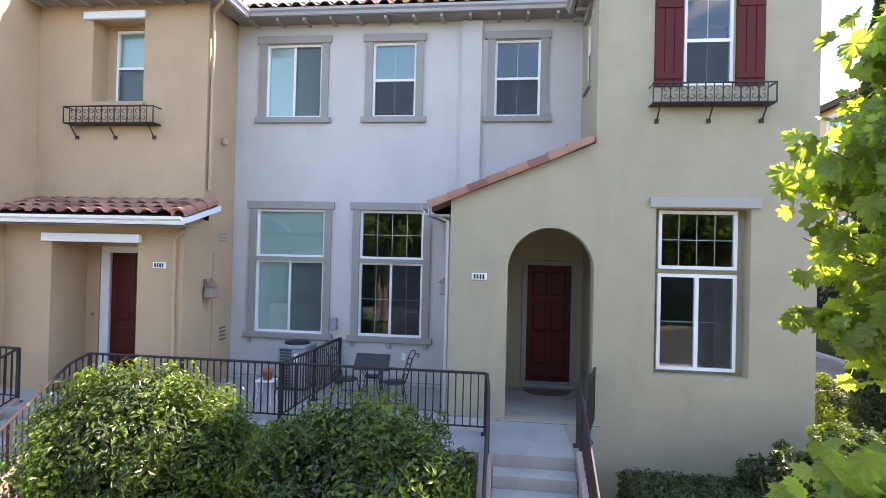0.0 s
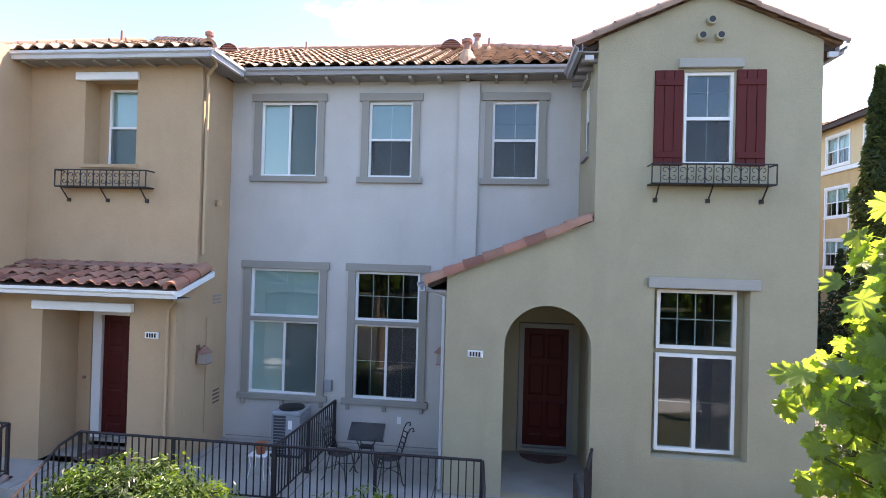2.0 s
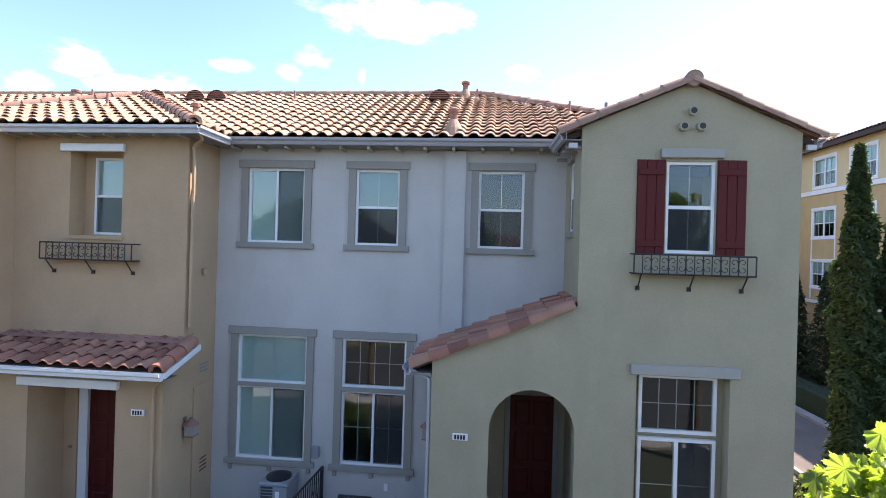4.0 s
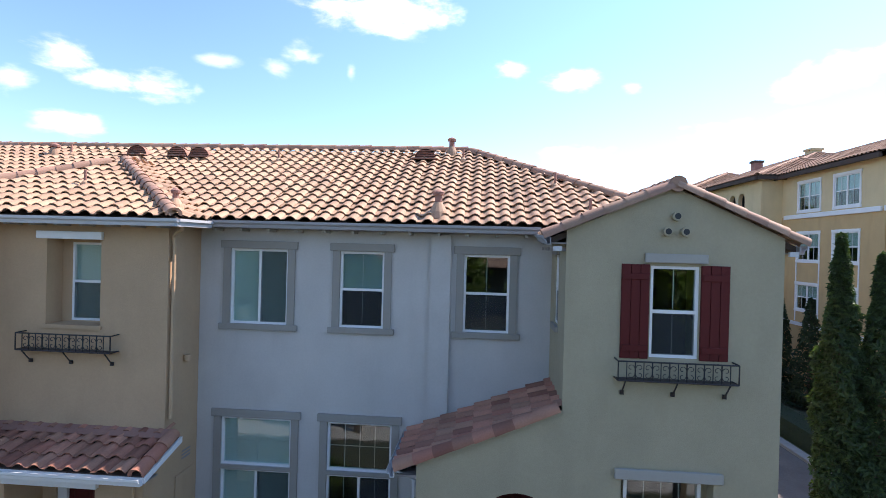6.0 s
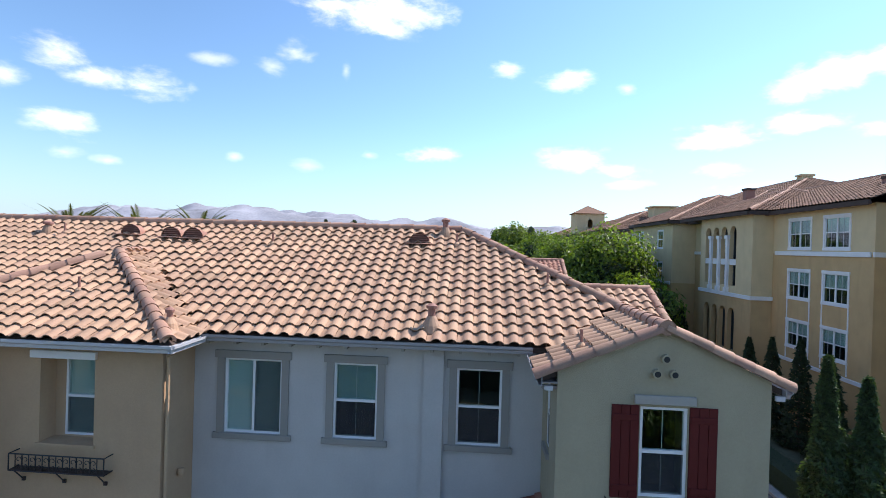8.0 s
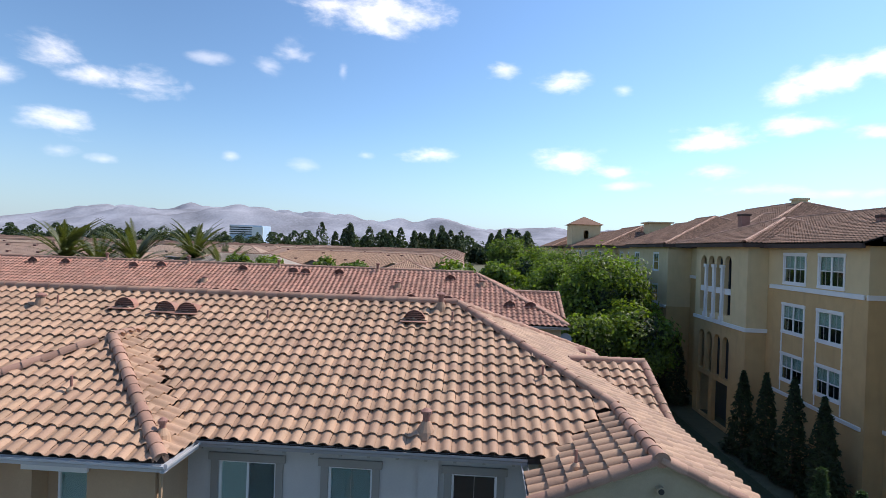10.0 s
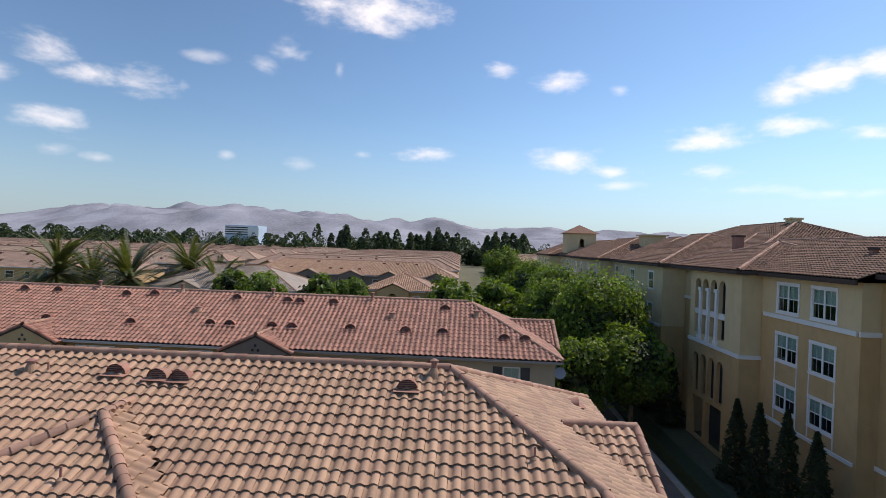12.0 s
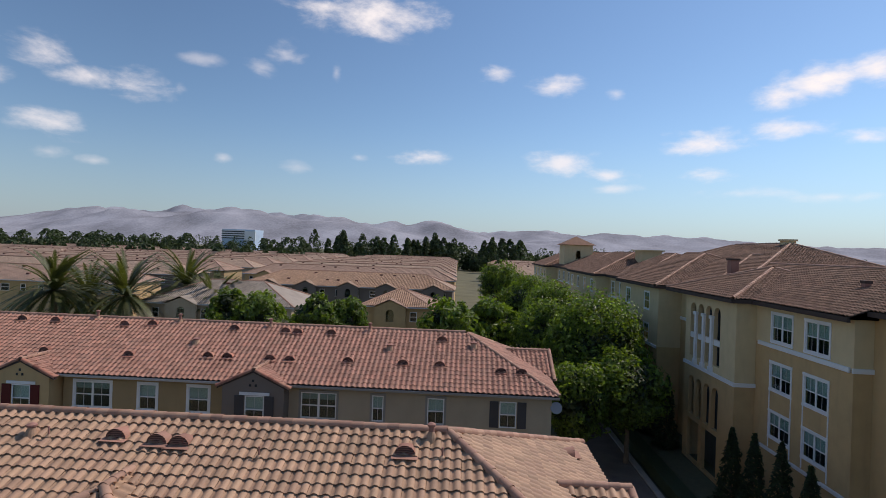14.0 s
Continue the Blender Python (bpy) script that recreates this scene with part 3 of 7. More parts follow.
# the small side gable
SIDE_Y, SIDE_Z = 16.78, 9.90
side_loop = [(2.95, SIDE_Y, SIDE_Z), (5.2, SIDE_Y - 2.3, 8.87), (5.2, SIDE_Y, SIDE_Z)]
side = roof_slab(grey, [side_loop, [(2.95, SIDE_Y, SIDE_Z), (5.2, SIDE_Y, SIDE_Z), (5.2, SIDE_Y + 2.3, 8.87)]], 0.0, "side_gable_roof")
tile_plane(side, [(2.9, SIDE_Y), (5.25, SIDE_Y - 2.35), (5.25, SIDE_Y)], (2.9, SIDE_Y - 2.4, 8.86), (1, 0), S, M_TILE)
caps(side, (5.25, SIDE_Y, SIDE_Z + 0.06), (3.0, SIDE_Y, SIDE_Z + 0.06))
caps(side, (5.22, SIDE_Y - 2.35, 8.88), (5.22, SIDE_Y, SIDE_Z + 0.05))
boxes("outer_wall", [(5.001, 5.1, SIDE_Y - 2.1, SIDE_Y + 2.1, 0, 8.75)], M_OLIVE, grey)

# gutters, and rafter tails below them


def gutter(parent, p0, p1, mat, out=(0, -1), name="gutter"):
    """A K-shaped gutter between two points of the eave."""
    a, b, o = Vector(p0), Vector(p1), Vector((out[0], out[1], 0))
    prof = ((0.0, 0.10), (0.0, -0.03), (0.07, -0.03), (0.085, 0.03), (0.125, 0.06), (0.13, 0.11), (0.118, 0.11), (0.113, 0.068), (0.074, 0.038), (0.060, -0.018), (0.012, -0.018), (0.012, 0.10))
    bm = bmesh.new()
    rings = [[bm.verts.new(p + o * d + Vector((0, 0, z - 0.12))) for d, z in prof] for p in (a, b)]
    k = len(prof)
    for i in range(k):
        bm.faces.new((rings[0][i], rings[0][(i + 1) % k], rings[1][(i + 1) % k], rings[1][i]))
    bm.faces.new(rings[0])
    bm.faces.new(rings[1][::-1])
    return part(name, bm, mat, parent)


def rafters(parent, x0, x1, y, z, n, slope, length=0.42):
    for k in range(n):
        x = x0 + (x1 - x0) * (k + 0.5) / n
        bm = bmesh.new()
        add_box(bm, x - 0.03, x + 0.03, 0, length, -0.055, 0.0)
        for v in bm.verts:
            v.co = Vector((v.co.x, y + v.co.y, z + v.co.z + v.co.y * slope))
        part("rafter_tail", bm, M_LINTEL, parent)


gutter(grey, (-5.40, EAVE_Y + 0.02, EAVE_Z), (1.27, EAVE_Y + 0.02, EAVE_Z), M_GUTTER_GREY)
rafters(grey, -5.6, 1.3, EAVE_Y + 0.03, EAVE_Z - 0.165, 12, 0.0)
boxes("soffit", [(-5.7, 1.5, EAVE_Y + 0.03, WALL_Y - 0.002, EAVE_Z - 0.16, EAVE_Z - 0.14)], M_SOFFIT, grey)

# ---- the olive townhouse ----
olive = thing("olive_townhouse", "olive stucco townhouse front with arched porch and a gable", "house", "attached townhouses")
FRONT = 9.64
arch = [(0.14, STOOP), (0.14, 3.93)] + [(0.85 - 0.71 * math.cos(math.pi * k / 18), 3.93 + 0.71 * math.sin(math.pi * k / 18)) for k in range(1, 18)] + [(1.56, 3.93), (1.56, STOOP)]
outline = [(-0.85, -0.1), (5.0, -0.1), (5.0, 8.99), (3.28, 9.78), (1.55, 9.05), (1.55, 6.06), (-0.85, 5.08)]
panel("wall", outline, [arch, rect(2.53, 4.0, 2.27, 4.99), rect(2.92, 3.69, 7.0, 8.50)], 0.26, M_OLIVE, olive, shift(0, FRONT, 0))
# the recess round the tall window
panel("window_recess", rect(2.40, 4.12, 2.15, 5.1), [rect(2.62, 3.87, 2.33, 3.92), rect(2.62, 3.87, 4.0, 4.97)], 0.06, M_OLIVE, olive, shift(0, FRONT + 0.262, 0))
RECESS = shift(0, FRONT + 0.19, 0)
window(olive, RECESS, 2.62, 3.87, 4.0, 4.97, "fixed", (4, 2), bar=0.055)
window(olive, RECESS, 2.62, 3.87, 2.33, 3.92, "slide", (1, 2), bar=0.055)
window(olive, shift(0, FRONT + 0.05, 0), 2.92, 3.69, 7.0, 8.50, "hung", (2, 1), bar=0.05)
boxes("lintel", [(2.42, 4.13, FRONT - 0.07, FRONT - 0.002, 5.0, 5.17)], M_LINTEL, olive, bevel=0.01)
boxes("lintel", [(2.81, 3.80, FRONT - 0.07, FRONT - 0.002, 8.55, 8.70)], M_LINTEL, olive, bevel=0.01)
# side walls
side_win = rect(0.55, 1.05, 7.35, 8.62)
panel("side_wall", rect(0, 1.6, 4.9, 9.0), [side_win], 0.2, M_OLIVE, olive, shift(1.55, WALL_Y - 0.002, 0, -90))
window(olive, shift(1.60, WALL_Y - 0.002, 0, -90), 0.55, 1.05, 7.35, 8.62, "hung", (1, 1))
boxes("window_sill", [(1.49, 1.549, 10.35, 11.05, 7.24, 7.34), (1.49, 1.549, 10.35, 11.05, 8.63, 8.76)], M_TRIM, olive)
boxes("porch_side_wall", [(-0.85, -0.65, FRONT + 0.262, WALL_Y - 0.002, 1.2, 5.0)], M_OLIVE, olive)
# porch alcove
PORCH_Y = 11.86
boxes("porch_wall", [(-0.06, 0.13, FRONT + 0.262, PORCH_Y, 1.2, 4.8), (1.70, 1.85, FRONT + 0.262, PORCH_Y, 1.2, 4.8), (-0.06, 1.85, FRONT + 0.262, PORCH_Y, 4.8, 4.95)], M_OLIVE, olive)
panel("door_wall", rect(-0.06, 1.85, 1.2, 4.8), [rect(0.46, 1.58, STOOP, 4.08)], 0.2, M_OLIVE, olive, shift(0, PORCH_Y, 0))
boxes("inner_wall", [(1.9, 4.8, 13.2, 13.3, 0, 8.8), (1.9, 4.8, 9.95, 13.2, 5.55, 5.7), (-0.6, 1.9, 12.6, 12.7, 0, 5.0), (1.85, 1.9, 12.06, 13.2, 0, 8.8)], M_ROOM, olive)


def front_door(parent, x0, x1, z0, z1, y, frame_mat, wide=0.10):
    """A panelled entry door in its frame, with a sweep, a lever and a threshold."""
    frame_ob = boxes("door_frame", [(x0 - wide, x0, y - 0.05, y + 0.12, z0, z1 + wide), (x1, x1 + wide, y - 0.05, y + 0.12, z0, z1 + wide), (x0, x1, y - 0.0499, y + 0.12, z1, z1 + wide)], frame_mat, parent)
    w = x1 - x0
    rows = [(x0, x1, y + 0.02, y + 0.06, z0 + 0.05, z1)]
    leaf_ob = boxes("door", rows, M_DOOR, parent, "oxblood red panelled front door")
    for c, d in ((0.05, 0.13), (0.16, 0.40), (0.43, 0.70), (0.73, 0.95)):
        for a, b in ((0.12, 0.46), (0.54, 0.88)):
            bm = bmesh.new()
            add_box(bm, x0 + w * a, x0 + w * b, y + 0.004, y + 0.0199, z0 + (z1 - z0) * c + 0.05, z0 + (z1 - z0) * d)
            for v in bm.verts:
                if v.co.y < y + 0.01:
                    v.co.x += 0.03 if v.co.x < x0 + w * (a + b) / 2 else -0.03
                    v.co.z += 0.03 if v.co.z < z0 + (z1 - z0) * (c + d) / 2 + 0.025 else -0.03
            part("door_panel", bm, M_DOOR, leaf_ob)
    boxes("door_sweep", [(x0 + 0.01, x1 - 0.01, y + 0.005, y + 0.0195, z0 + 0.055, z0 + 0.09)], M_AC, leaf_ob, "pale metal door sweep")
    boxes("threshold", [(x0 - wide, x1 + wide, y - 0.06, y + 0.1, z0 - 0.03, z0 + 0.045)], M_CONCRETE, parent)
    bm = bmesh.new()
    add_tube(bm, [(x1 - 0.07, y + 0.02, z0 + 1.0), (x1 - 0.07, y - 0.04, z0 + 1.0), (x1 - 0.16, y - 0.04, z0 + 1.0)], 0.012)
    part("door_handle", bm, M_IRON, leaf_ob, smooth=True)
    return leaf_ob


front_door(olive, 0.57, 1.47, 1.46, 3.97, PORCH_Y, M_TRIM)

# lean-to roof over the porch
RAMP_S = 0.405


def ramp_z(x):
    return 6.08 + RAMP_S * (x - 1.55)


ramp = roof_slab(olive, [[(-1.2, FRONT + 0.05, ramp_z(-1.2)), (1.55, FRONT + 0.05, ramp_z(1.55)), (1.55, WALL_Y, ramp_z(1.55)), (-1.2, WALL_Y, ramp_z(-1.2))]], 0.0, "porch_roof")
tile_plane(ramp, [(-1.25, FRONT - 0.02), (1.68, FRONT - 0.02), (1.68, WALL_Y), (-1.25, WALL_Y)], (-1.22, WALL_Y - 0.02, ramp_z(-1.22) + 0.01), (0, -1), RAMP_S, M_TILE_RED)
caps(ramp, (-1.22, FRONT + 0.0, ramp_z(-1.22) + 0.0), (1.60, FRONT + 0.0, ramp_z(1.60) + 0.02), M_TILE_RED, r=0.14)
gutter(olive, (-1.22, WALL_Y, ramp_z(-1.2)), (-1.22, FRONT - 0.1, ramp_z(-1.2)), M_GUTTER, (-1, 0))
boxes("soffit", [(-1.19, -0.86, FRONT, WALL_Y, ramp_z(-1.2) - 0.17, ramp_z(-1.2) - 0.13)], M_SOFFIT, olive)
# gutters and barge ends of the gable
gutter(olive, (1.28, EAVE_Y - 0.02, 9.03), (1.28, 9.5, 8.95), M_GUTTER_GREY, (-1, 0))
boxes("soffit", [(1.29, 1.549, 9.6, 11.1, 8.82, 8.84)], M_SOFFIT, olive)
for x in (1.28, 5.0):
    boxes("barge_end", [(x + 0.05, x + 0.19, 9.59, 9.639, 8.70, 8.78)], M_GUTTER, olive)
gutter(olive, (5.2, 9.6, 8.89), (5.2, 14.3, 8.89), M_GUTTER_GREY, (1, 0))
for k in range(4):
    boxes("rafter_tail", [(1.30, 1.548, 9.7 + 0.42 * k, 9.78 + 0.42 * k, 8.70, 8.758)], M_SOFFIT, olive)
for x, z in ((3.29, 9.31), (3.15, 9.06), (3.43, 9.06)):
    bm = bmesh.new()
    add_tube(bm, [(x, FRONT - 0.10, z), (x, FRONT + 0.02, z)], 0.075, 14)
    pipe = part("clay_vent_pipe", bm, M_OLIVE, olive, smooth=False)
    # black disc on the pipe's end paints the shade of its hollow
    bm = bmesh.new()
    add_tube(bm, [(x, FRONT - 0.104, z), (x, FRONT - 0.098, z)], 0.05, 14)
    part("bore_shade", bm, M_BLACK, pipe)


def shutter(parent, x0, x1, z0, z1, y):
    base = boxes("shutter", [(x0, x1, y - 0.012, y - 0.002, z0, z1)], M_SHUTTER, parent, "oxblood board-and-batten shutter")
    n = 3
    w = (x1 - x0) / n
    for k in range(n):
        boxes("board", [(x0 + w * k + 0.004, x0 + w * (k + 1) - 0.004, y - 0.034, y - 0.0125, z0, z1)], M_SHUTTER, base, bevel=0.004)
    for z in (z0 + 0.12, z1 - 0.25):
        boxes("batten", [(x0 + 0.02, x1 - 0.02, y - 0.055, y - 0.0345, z, z + 0.10)], M_SHUTTER, base, bevel=0.004)


shutter(olive, 2.45, 2.90, 6.98, 8.52, FRONT)
shutter(olive, 3.71, 4.16, 6.98, 8.52, FRONT)


def balconet(x0, x1, z0, z1, y, label):
    """A shallow iron window-box rail with scrolls, on three raking struts."""
    ob = thing("balcony_rail", label, "balcony rail", "wrought iron window rails", at=((x0 + x1) / 2, y, z0))
    o = Vector(ob.location)
    out = 0.24
    bm = bmesh.new()
    for z in (z0, z1):
        add_tube(bm, [Vector(p) - o for p in ((x0, y, z), (x0, y - out, z), (x1, y - out, z), (x1, y, z))], 0.014, 5)
    part("rail_frame", bm, M_IRON, ob)
    n = 14
    for k in range(n + 1):
        x = x0 + (x1 - x0) * k / n
        bm = bmesh.new()
        add_tube(bm, [Vector((x, y - out, z0)) - o, Vector((x, y - out, z1)) - o], 0.009 if k % 2 else 0.012, 4)
        part("bar", bm, M_IRON, ob)
    for k in range(1, n - 1, 1):
        xc = x0 + (x1 - x0) * (k + 0.5) / n
        w = (x1 - x0) / n * 0.42
        for zc, sgn in ((z0 + (z1 - z0) * 0.68, 1), (z0 + (z1 - z0) * 0.32, -1)):
            pts = []
            for i in range(10):
                a = i / 9 * 1.6 * math.pi
                r = w * (1 - 0.6 * i / 9)
                pts.append(Vector((xc + (1 if k % 2 else -1) * r * math.cos(a), y - out, zc + sgn * r * math.sin(a))) - o)
            bm = bmesh.new()
            add_tube(bm, pts, 0.007, 4)
            part("scroll", bm, M_IRON, ob)
    for x in (x0 + 0.12, (x0 + x1) / 2, x1 - 0.12):
        bm = bmesh.new()
        add_tube(bm, [Vector((x, y - out, z0)) - o, Vector((x, y - 0.03, z0 - 0.24)) - o], 0.013, 5)
        add_box(bm, x - 0.03 - o.x, x + 0.03 - o.x, -0.035, 0.0, -0.28, -0.21)
        part("strut", bm, M_IRON, ob)
    boxes("planter_floor", [(x0 - o.x, x1 - o.x, -out, 0, -0.012, 0.0)], M_IRON, ob)
    return ob


balconet(2.38, 4.24, 6.66, 6.97, FRONT, "dark wrought iron scrolled rail under the shuttered window")

# ---- the tan townhouse ----
tan = thing("tan_townhouse", "tan stucco townhouse with recessed red door and tiled skirt roof", "house", "attached townhouses")
TL, TU = 9.75, 10.35
panel("lower_wall", rect(-9.6, -5.77, -0.1, 4.75), [rect(-8.44, -6.68, STOOP, 4.26)], 0.24, M_TAN, tan, shift(0, TL, 0))
panel("upper_wall", rect(-9.6, -5.77, 4.7, 9.0), [rect(-8.23, -7.12, 7.0, 8.72)], 0.2, M_TAN, tan, shift(0, TU, 0))
panel("window_recess", rect(-8.4, -6.9, 6.9, 8.9), [rect(-8.02, -7.14, 7.06, 8.62)], 0.08, M_TAN, tan, shift(0, TU + 0.40, 0))
boxes("window_recess", [(-8.4, -8.232, TU + 0.202, TU + 0.399, 6.9, 8.9), (-7.118, -6.9, TU + 0.202, TU + 0.399, 6.9, 8.9), (-8.4, -6.9, TU + 0.202, TU + 0.398, 6.85, 6.998), (-8.4, -6.9, TU + 0.202, TU + 0.398, 8.722, 8.9)], M_TAN, tan)
window(tan, shift(0, TU + 0.42, 0), -8.02, -7.14, 7.06, 8.62, "hung", (1, 1), M_BLIND)
boxes("lintel", [(-8.40, -7.07, TU - 0.08, TU - 0.002, 8.68, 8.83)], M_WHITE, tan, bevel=0.01)
boxes("window_sill", [(-8.28, -7.08, TU - 0.05, TU + 0.40, 6.96, 7.03)], M_TAN, tan)
boxes("lintel", [(-8.60, -6.60, TL - 0.09, TL - 0.002, 4.22, 4.38)], M_WHITE, tan, bevel=0.01)
boxes("side_wall", [(-5.97, -5.77, TL + 0.242, TU + 0.202, -0.1, 4.9), (-5.971, -5.771, TU + 0.204, WALL_Y, -0.1, 9.0)], M_TAN, tan)
DOOR_BACK = 10.62
boxes("porch_wall", [(-8.64, -8.442, TL + 0.242, DOOR_BACK, 1.2, 4.4), (-6.64, -6.5, TL + 0.242, DOOR_BACK, 1.2, 4.4), (-8.64, -6.5, TL + 0.242, DOOR_BACK, 4.262, 4.4)], M_TAN, tan)
panel("door_wall", rect(-8.64, -6.5, 1.2, 4.26), [rect(-8.16, -6.86, STOOP, 4.15)], 0.2, M_TAN, tan, shift(0, DOOR_BACK, 0))
front_door(tan, -7.96, -7.04, 1.50, 4.02, DOOR_BACK + 0.08, M_WHITE, 0.19)
boxes("inner_wall", [(-9.5, -5.98, 13.0, 13.1, 0, 9.0), (-9.5, -5.98, 11, 13.0, 5.5, 5.6), (-9.5, -6.0, 11.2, 11.3, 0, 5.5)], M_ROOM, tan)
balconet(-8.62, -6.72, 6.56, 6.88, TU, "dark wrought iron scrolled rail under the deep-set window")
# left neighbour's projecting bay, of the same stucco
boxes("bay_wall", [(-14.0, -9.42, 9.45, 11.0, -0.1, 9.2)], M_TAN, tan)
boxes("bay_sill", [(-11.0, -9.30, 9.33, 9.448, 3.1, 3.24)], M_WHITE, tan)
# hipped roof
tan_roof = roof_slab(tan, [
    [(-12.3, TAN_Y, TAN_Z), (TAN_X, TAN_Y, TAN_Z), TAN_APEX],
    [(TAN_X, TAN_Y, TAN_Z), (TAN_X, 11.03, TAN_Z), (-8.85, 14.4, 10.62), TAN_APEX],
    [(-12.3, TAN_Y, TAN_Z), TAN_APEX, (-8.85, 14.4, 10.62), (-12.3, 11.03, TAN_Z)]])
tile_plane(tan_roof, [(-12.4, 9.85), (-5.3, 9.85), (-8.85, 13.4)], (-14, TAN_Y - 0.06, TAN_Z - 0.02), (1, 0), TS, M_TILE, lambda c: c.x > -6.8)
tile_plane(tan_roof, [(-5.3, 9.9), (-5.3, 11.03), (-8.85, 14.42), (-8.85, 13.4)], (-5.34, 9.9, TAN_Z - 0.02), (0, 1), TS, M_TILE)
tile_plane(tan_roof, [(-12.4, 11.03), (-12.4, 9.9), (-8.85, 13.4), (-8.85, 14.42)], (-12.36, 15.2, TAN_Z - 0.02), (0, -1), TS, M_TILE)
caps(tan_roof, (-5.42, 9.93, TAN_Z + 0.06), (-8.83, 13.36, 10.69), r=0.14)
caps(tan_roof, (-12.28, 9.97, TAN_Z + 0.06), (-8.87, 13.36, 10.69), r=0.14)
caps(tan_roof, (-8.85, 13.35, 10.69), (-8.85, 14.45, 10.69))
gutter(tan, (-9.41, TAN_Y, TAN_Z - 0.01), (-5.30, TAN_Y, TAN_Z - 0.01), M_GUTTER)
gutter(tan, (TAN_X + 0.02, TAN_Y - 0.1, TAN_Z - 0.01), (TAN_X + 0.02, EAVE_Y - 0.06, TAN_Z + 0.0), M_GUTTER, (1, 0))
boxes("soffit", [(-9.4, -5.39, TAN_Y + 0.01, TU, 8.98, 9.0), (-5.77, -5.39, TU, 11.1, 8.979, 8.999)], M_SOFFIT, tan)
rafters(tan, -9.5, -5.5, TAN_Y + 0.02, 8.985, 8, 0.0, 0.36)
# skirt roof over the door
SK_S = 0.28
SK_Y, SK_Z = 9.27, 4.70
skirt = roof_slab(tan, [[(-9.6, SK_Y, SK_Z), (-5.48, SK_Y, SK_Z), (-5.48, TU, SK_Z + SK_S * (TU - SK_Y)), (-9.6, TU, SK_Z + SK_S * (TU - SK_Y))]], 0.0, "skirt_roof")
tile_plane(skirt, [(-9.7, 9.2), (-5.6, 9.2), (-5.6, TU + 0.15), (-9.7, TU + 0.15)], (-9.7, SK_Y - 0.05, SK_Z), (1, 0), SK_S, M_TILE_RED)
caps(skirt, (-5.56, SK_Y - 0.05, SK_Z + 0.03), (-5.56, TU + 0.02, SK_Z + 0.05 + SK_S * 1.1), M_TILE_RED, r=0.14)
bm = bmesh.new()
add_box(bm, -9.6, -5.66, TU - 0.26, TU - 0.003, 0, 0.012)
for v in bm.verts:
    v.co.z += SK_Z + SK_S * (v.co.y - SK_Y) + 0.105
part("wall_flashing", bm, M_PIPE, tan, "rusty red metal flashing")
gutter(tan, (-9.6, SK_Y, SK_Z), (-5.46, SK_Y, SK_Z), M_WHITE)
bm = bmesh.new()
add_box(bm, -5.47, -5.42, 0, 1.1, -0.12, -0.02)
for v in bm.verts:
    v.co = Vector((v.co.x, SK_Y + v.co.y, SK_Z + v.co.z + v.co.y * SK_S))
part("rake_board", bm, M_WHITE, tan)
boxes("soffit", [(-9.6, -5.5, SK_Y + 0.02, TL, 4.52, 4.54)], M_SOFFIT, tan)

# ---- stoops, stairs and patio ----
patio = boxes("patio", [(-9.6, -0.86, 8.62, WALL_Y, 0, STOOP), (-0.859, 1.10, 8.08, 9.6, 0, STOOP - 0.004), (-0.859, 1.70, 9.601, 11.86, 0, STOOP - 0.004)], M_CONCRETE)
tagged(patio, "raised grey concrete patio and porch floor", "patio", kind="structure")


def stairs(x0, x1, y, label):
    ob = thing("stairs", label, "stairs", "entry stairs", at=((x0 + x1) / 2, y, 0))
    o = ob.location
    for k in range(7):
        z = STOOP - 0.175 * (k + 1)
        boxes("step", [(x0 - o.x, x1 - o.x, -0.30 * (k + 1), -0.30 * k - 0.002, 0, z)], M_CONCRETE, ob, bevel=0.012)
    return ob


stairs(-0.03, 1.10, 8.08, "pale weathered concrete steps up to the arched porch")
stairs(-8.15, -6.95, 8.62, "pale weathered concrete steps up to the tan house door")
for x0, x1, y1 in ((1.105, 1.24, 8.1), (-0.22, -0.035, 8.07), (-8.40, -8.155, 8.9), (-6.945, -6.75, 8.61)):
    bm = bmesh.new()
    add_box(bm, x0, x1, y1 - 2.2, y1, 0, 1.62)
    for v in bm.verts:
        if v.co.z > 1 and v.co.y < y1 - 1:
            v.co.z = 0.42
        elif v.co.z > 1:
            v.co.z = 1.5 if y1 > 8.07 else 1.42
    tagged(link("stair_wall", bm, M_PINKISH, bevel=0.01), "low sloping painted stucco wall beside the steps", "low wall", "stair side walls")
for k, x in enumerate((-7.9, -5.6, -3.3, -1.0)):
    boxes("joint", [(x, x + 0.012, 8.63, 11.4, STOOP, STOOP + 0.0015)], M_UNDER, patio)
boxes("joint", [(-0.02, 1.7, 9.55, 9.565, STOOP - 0.004, STOOP - 0.002)], M_UNDER, patio)


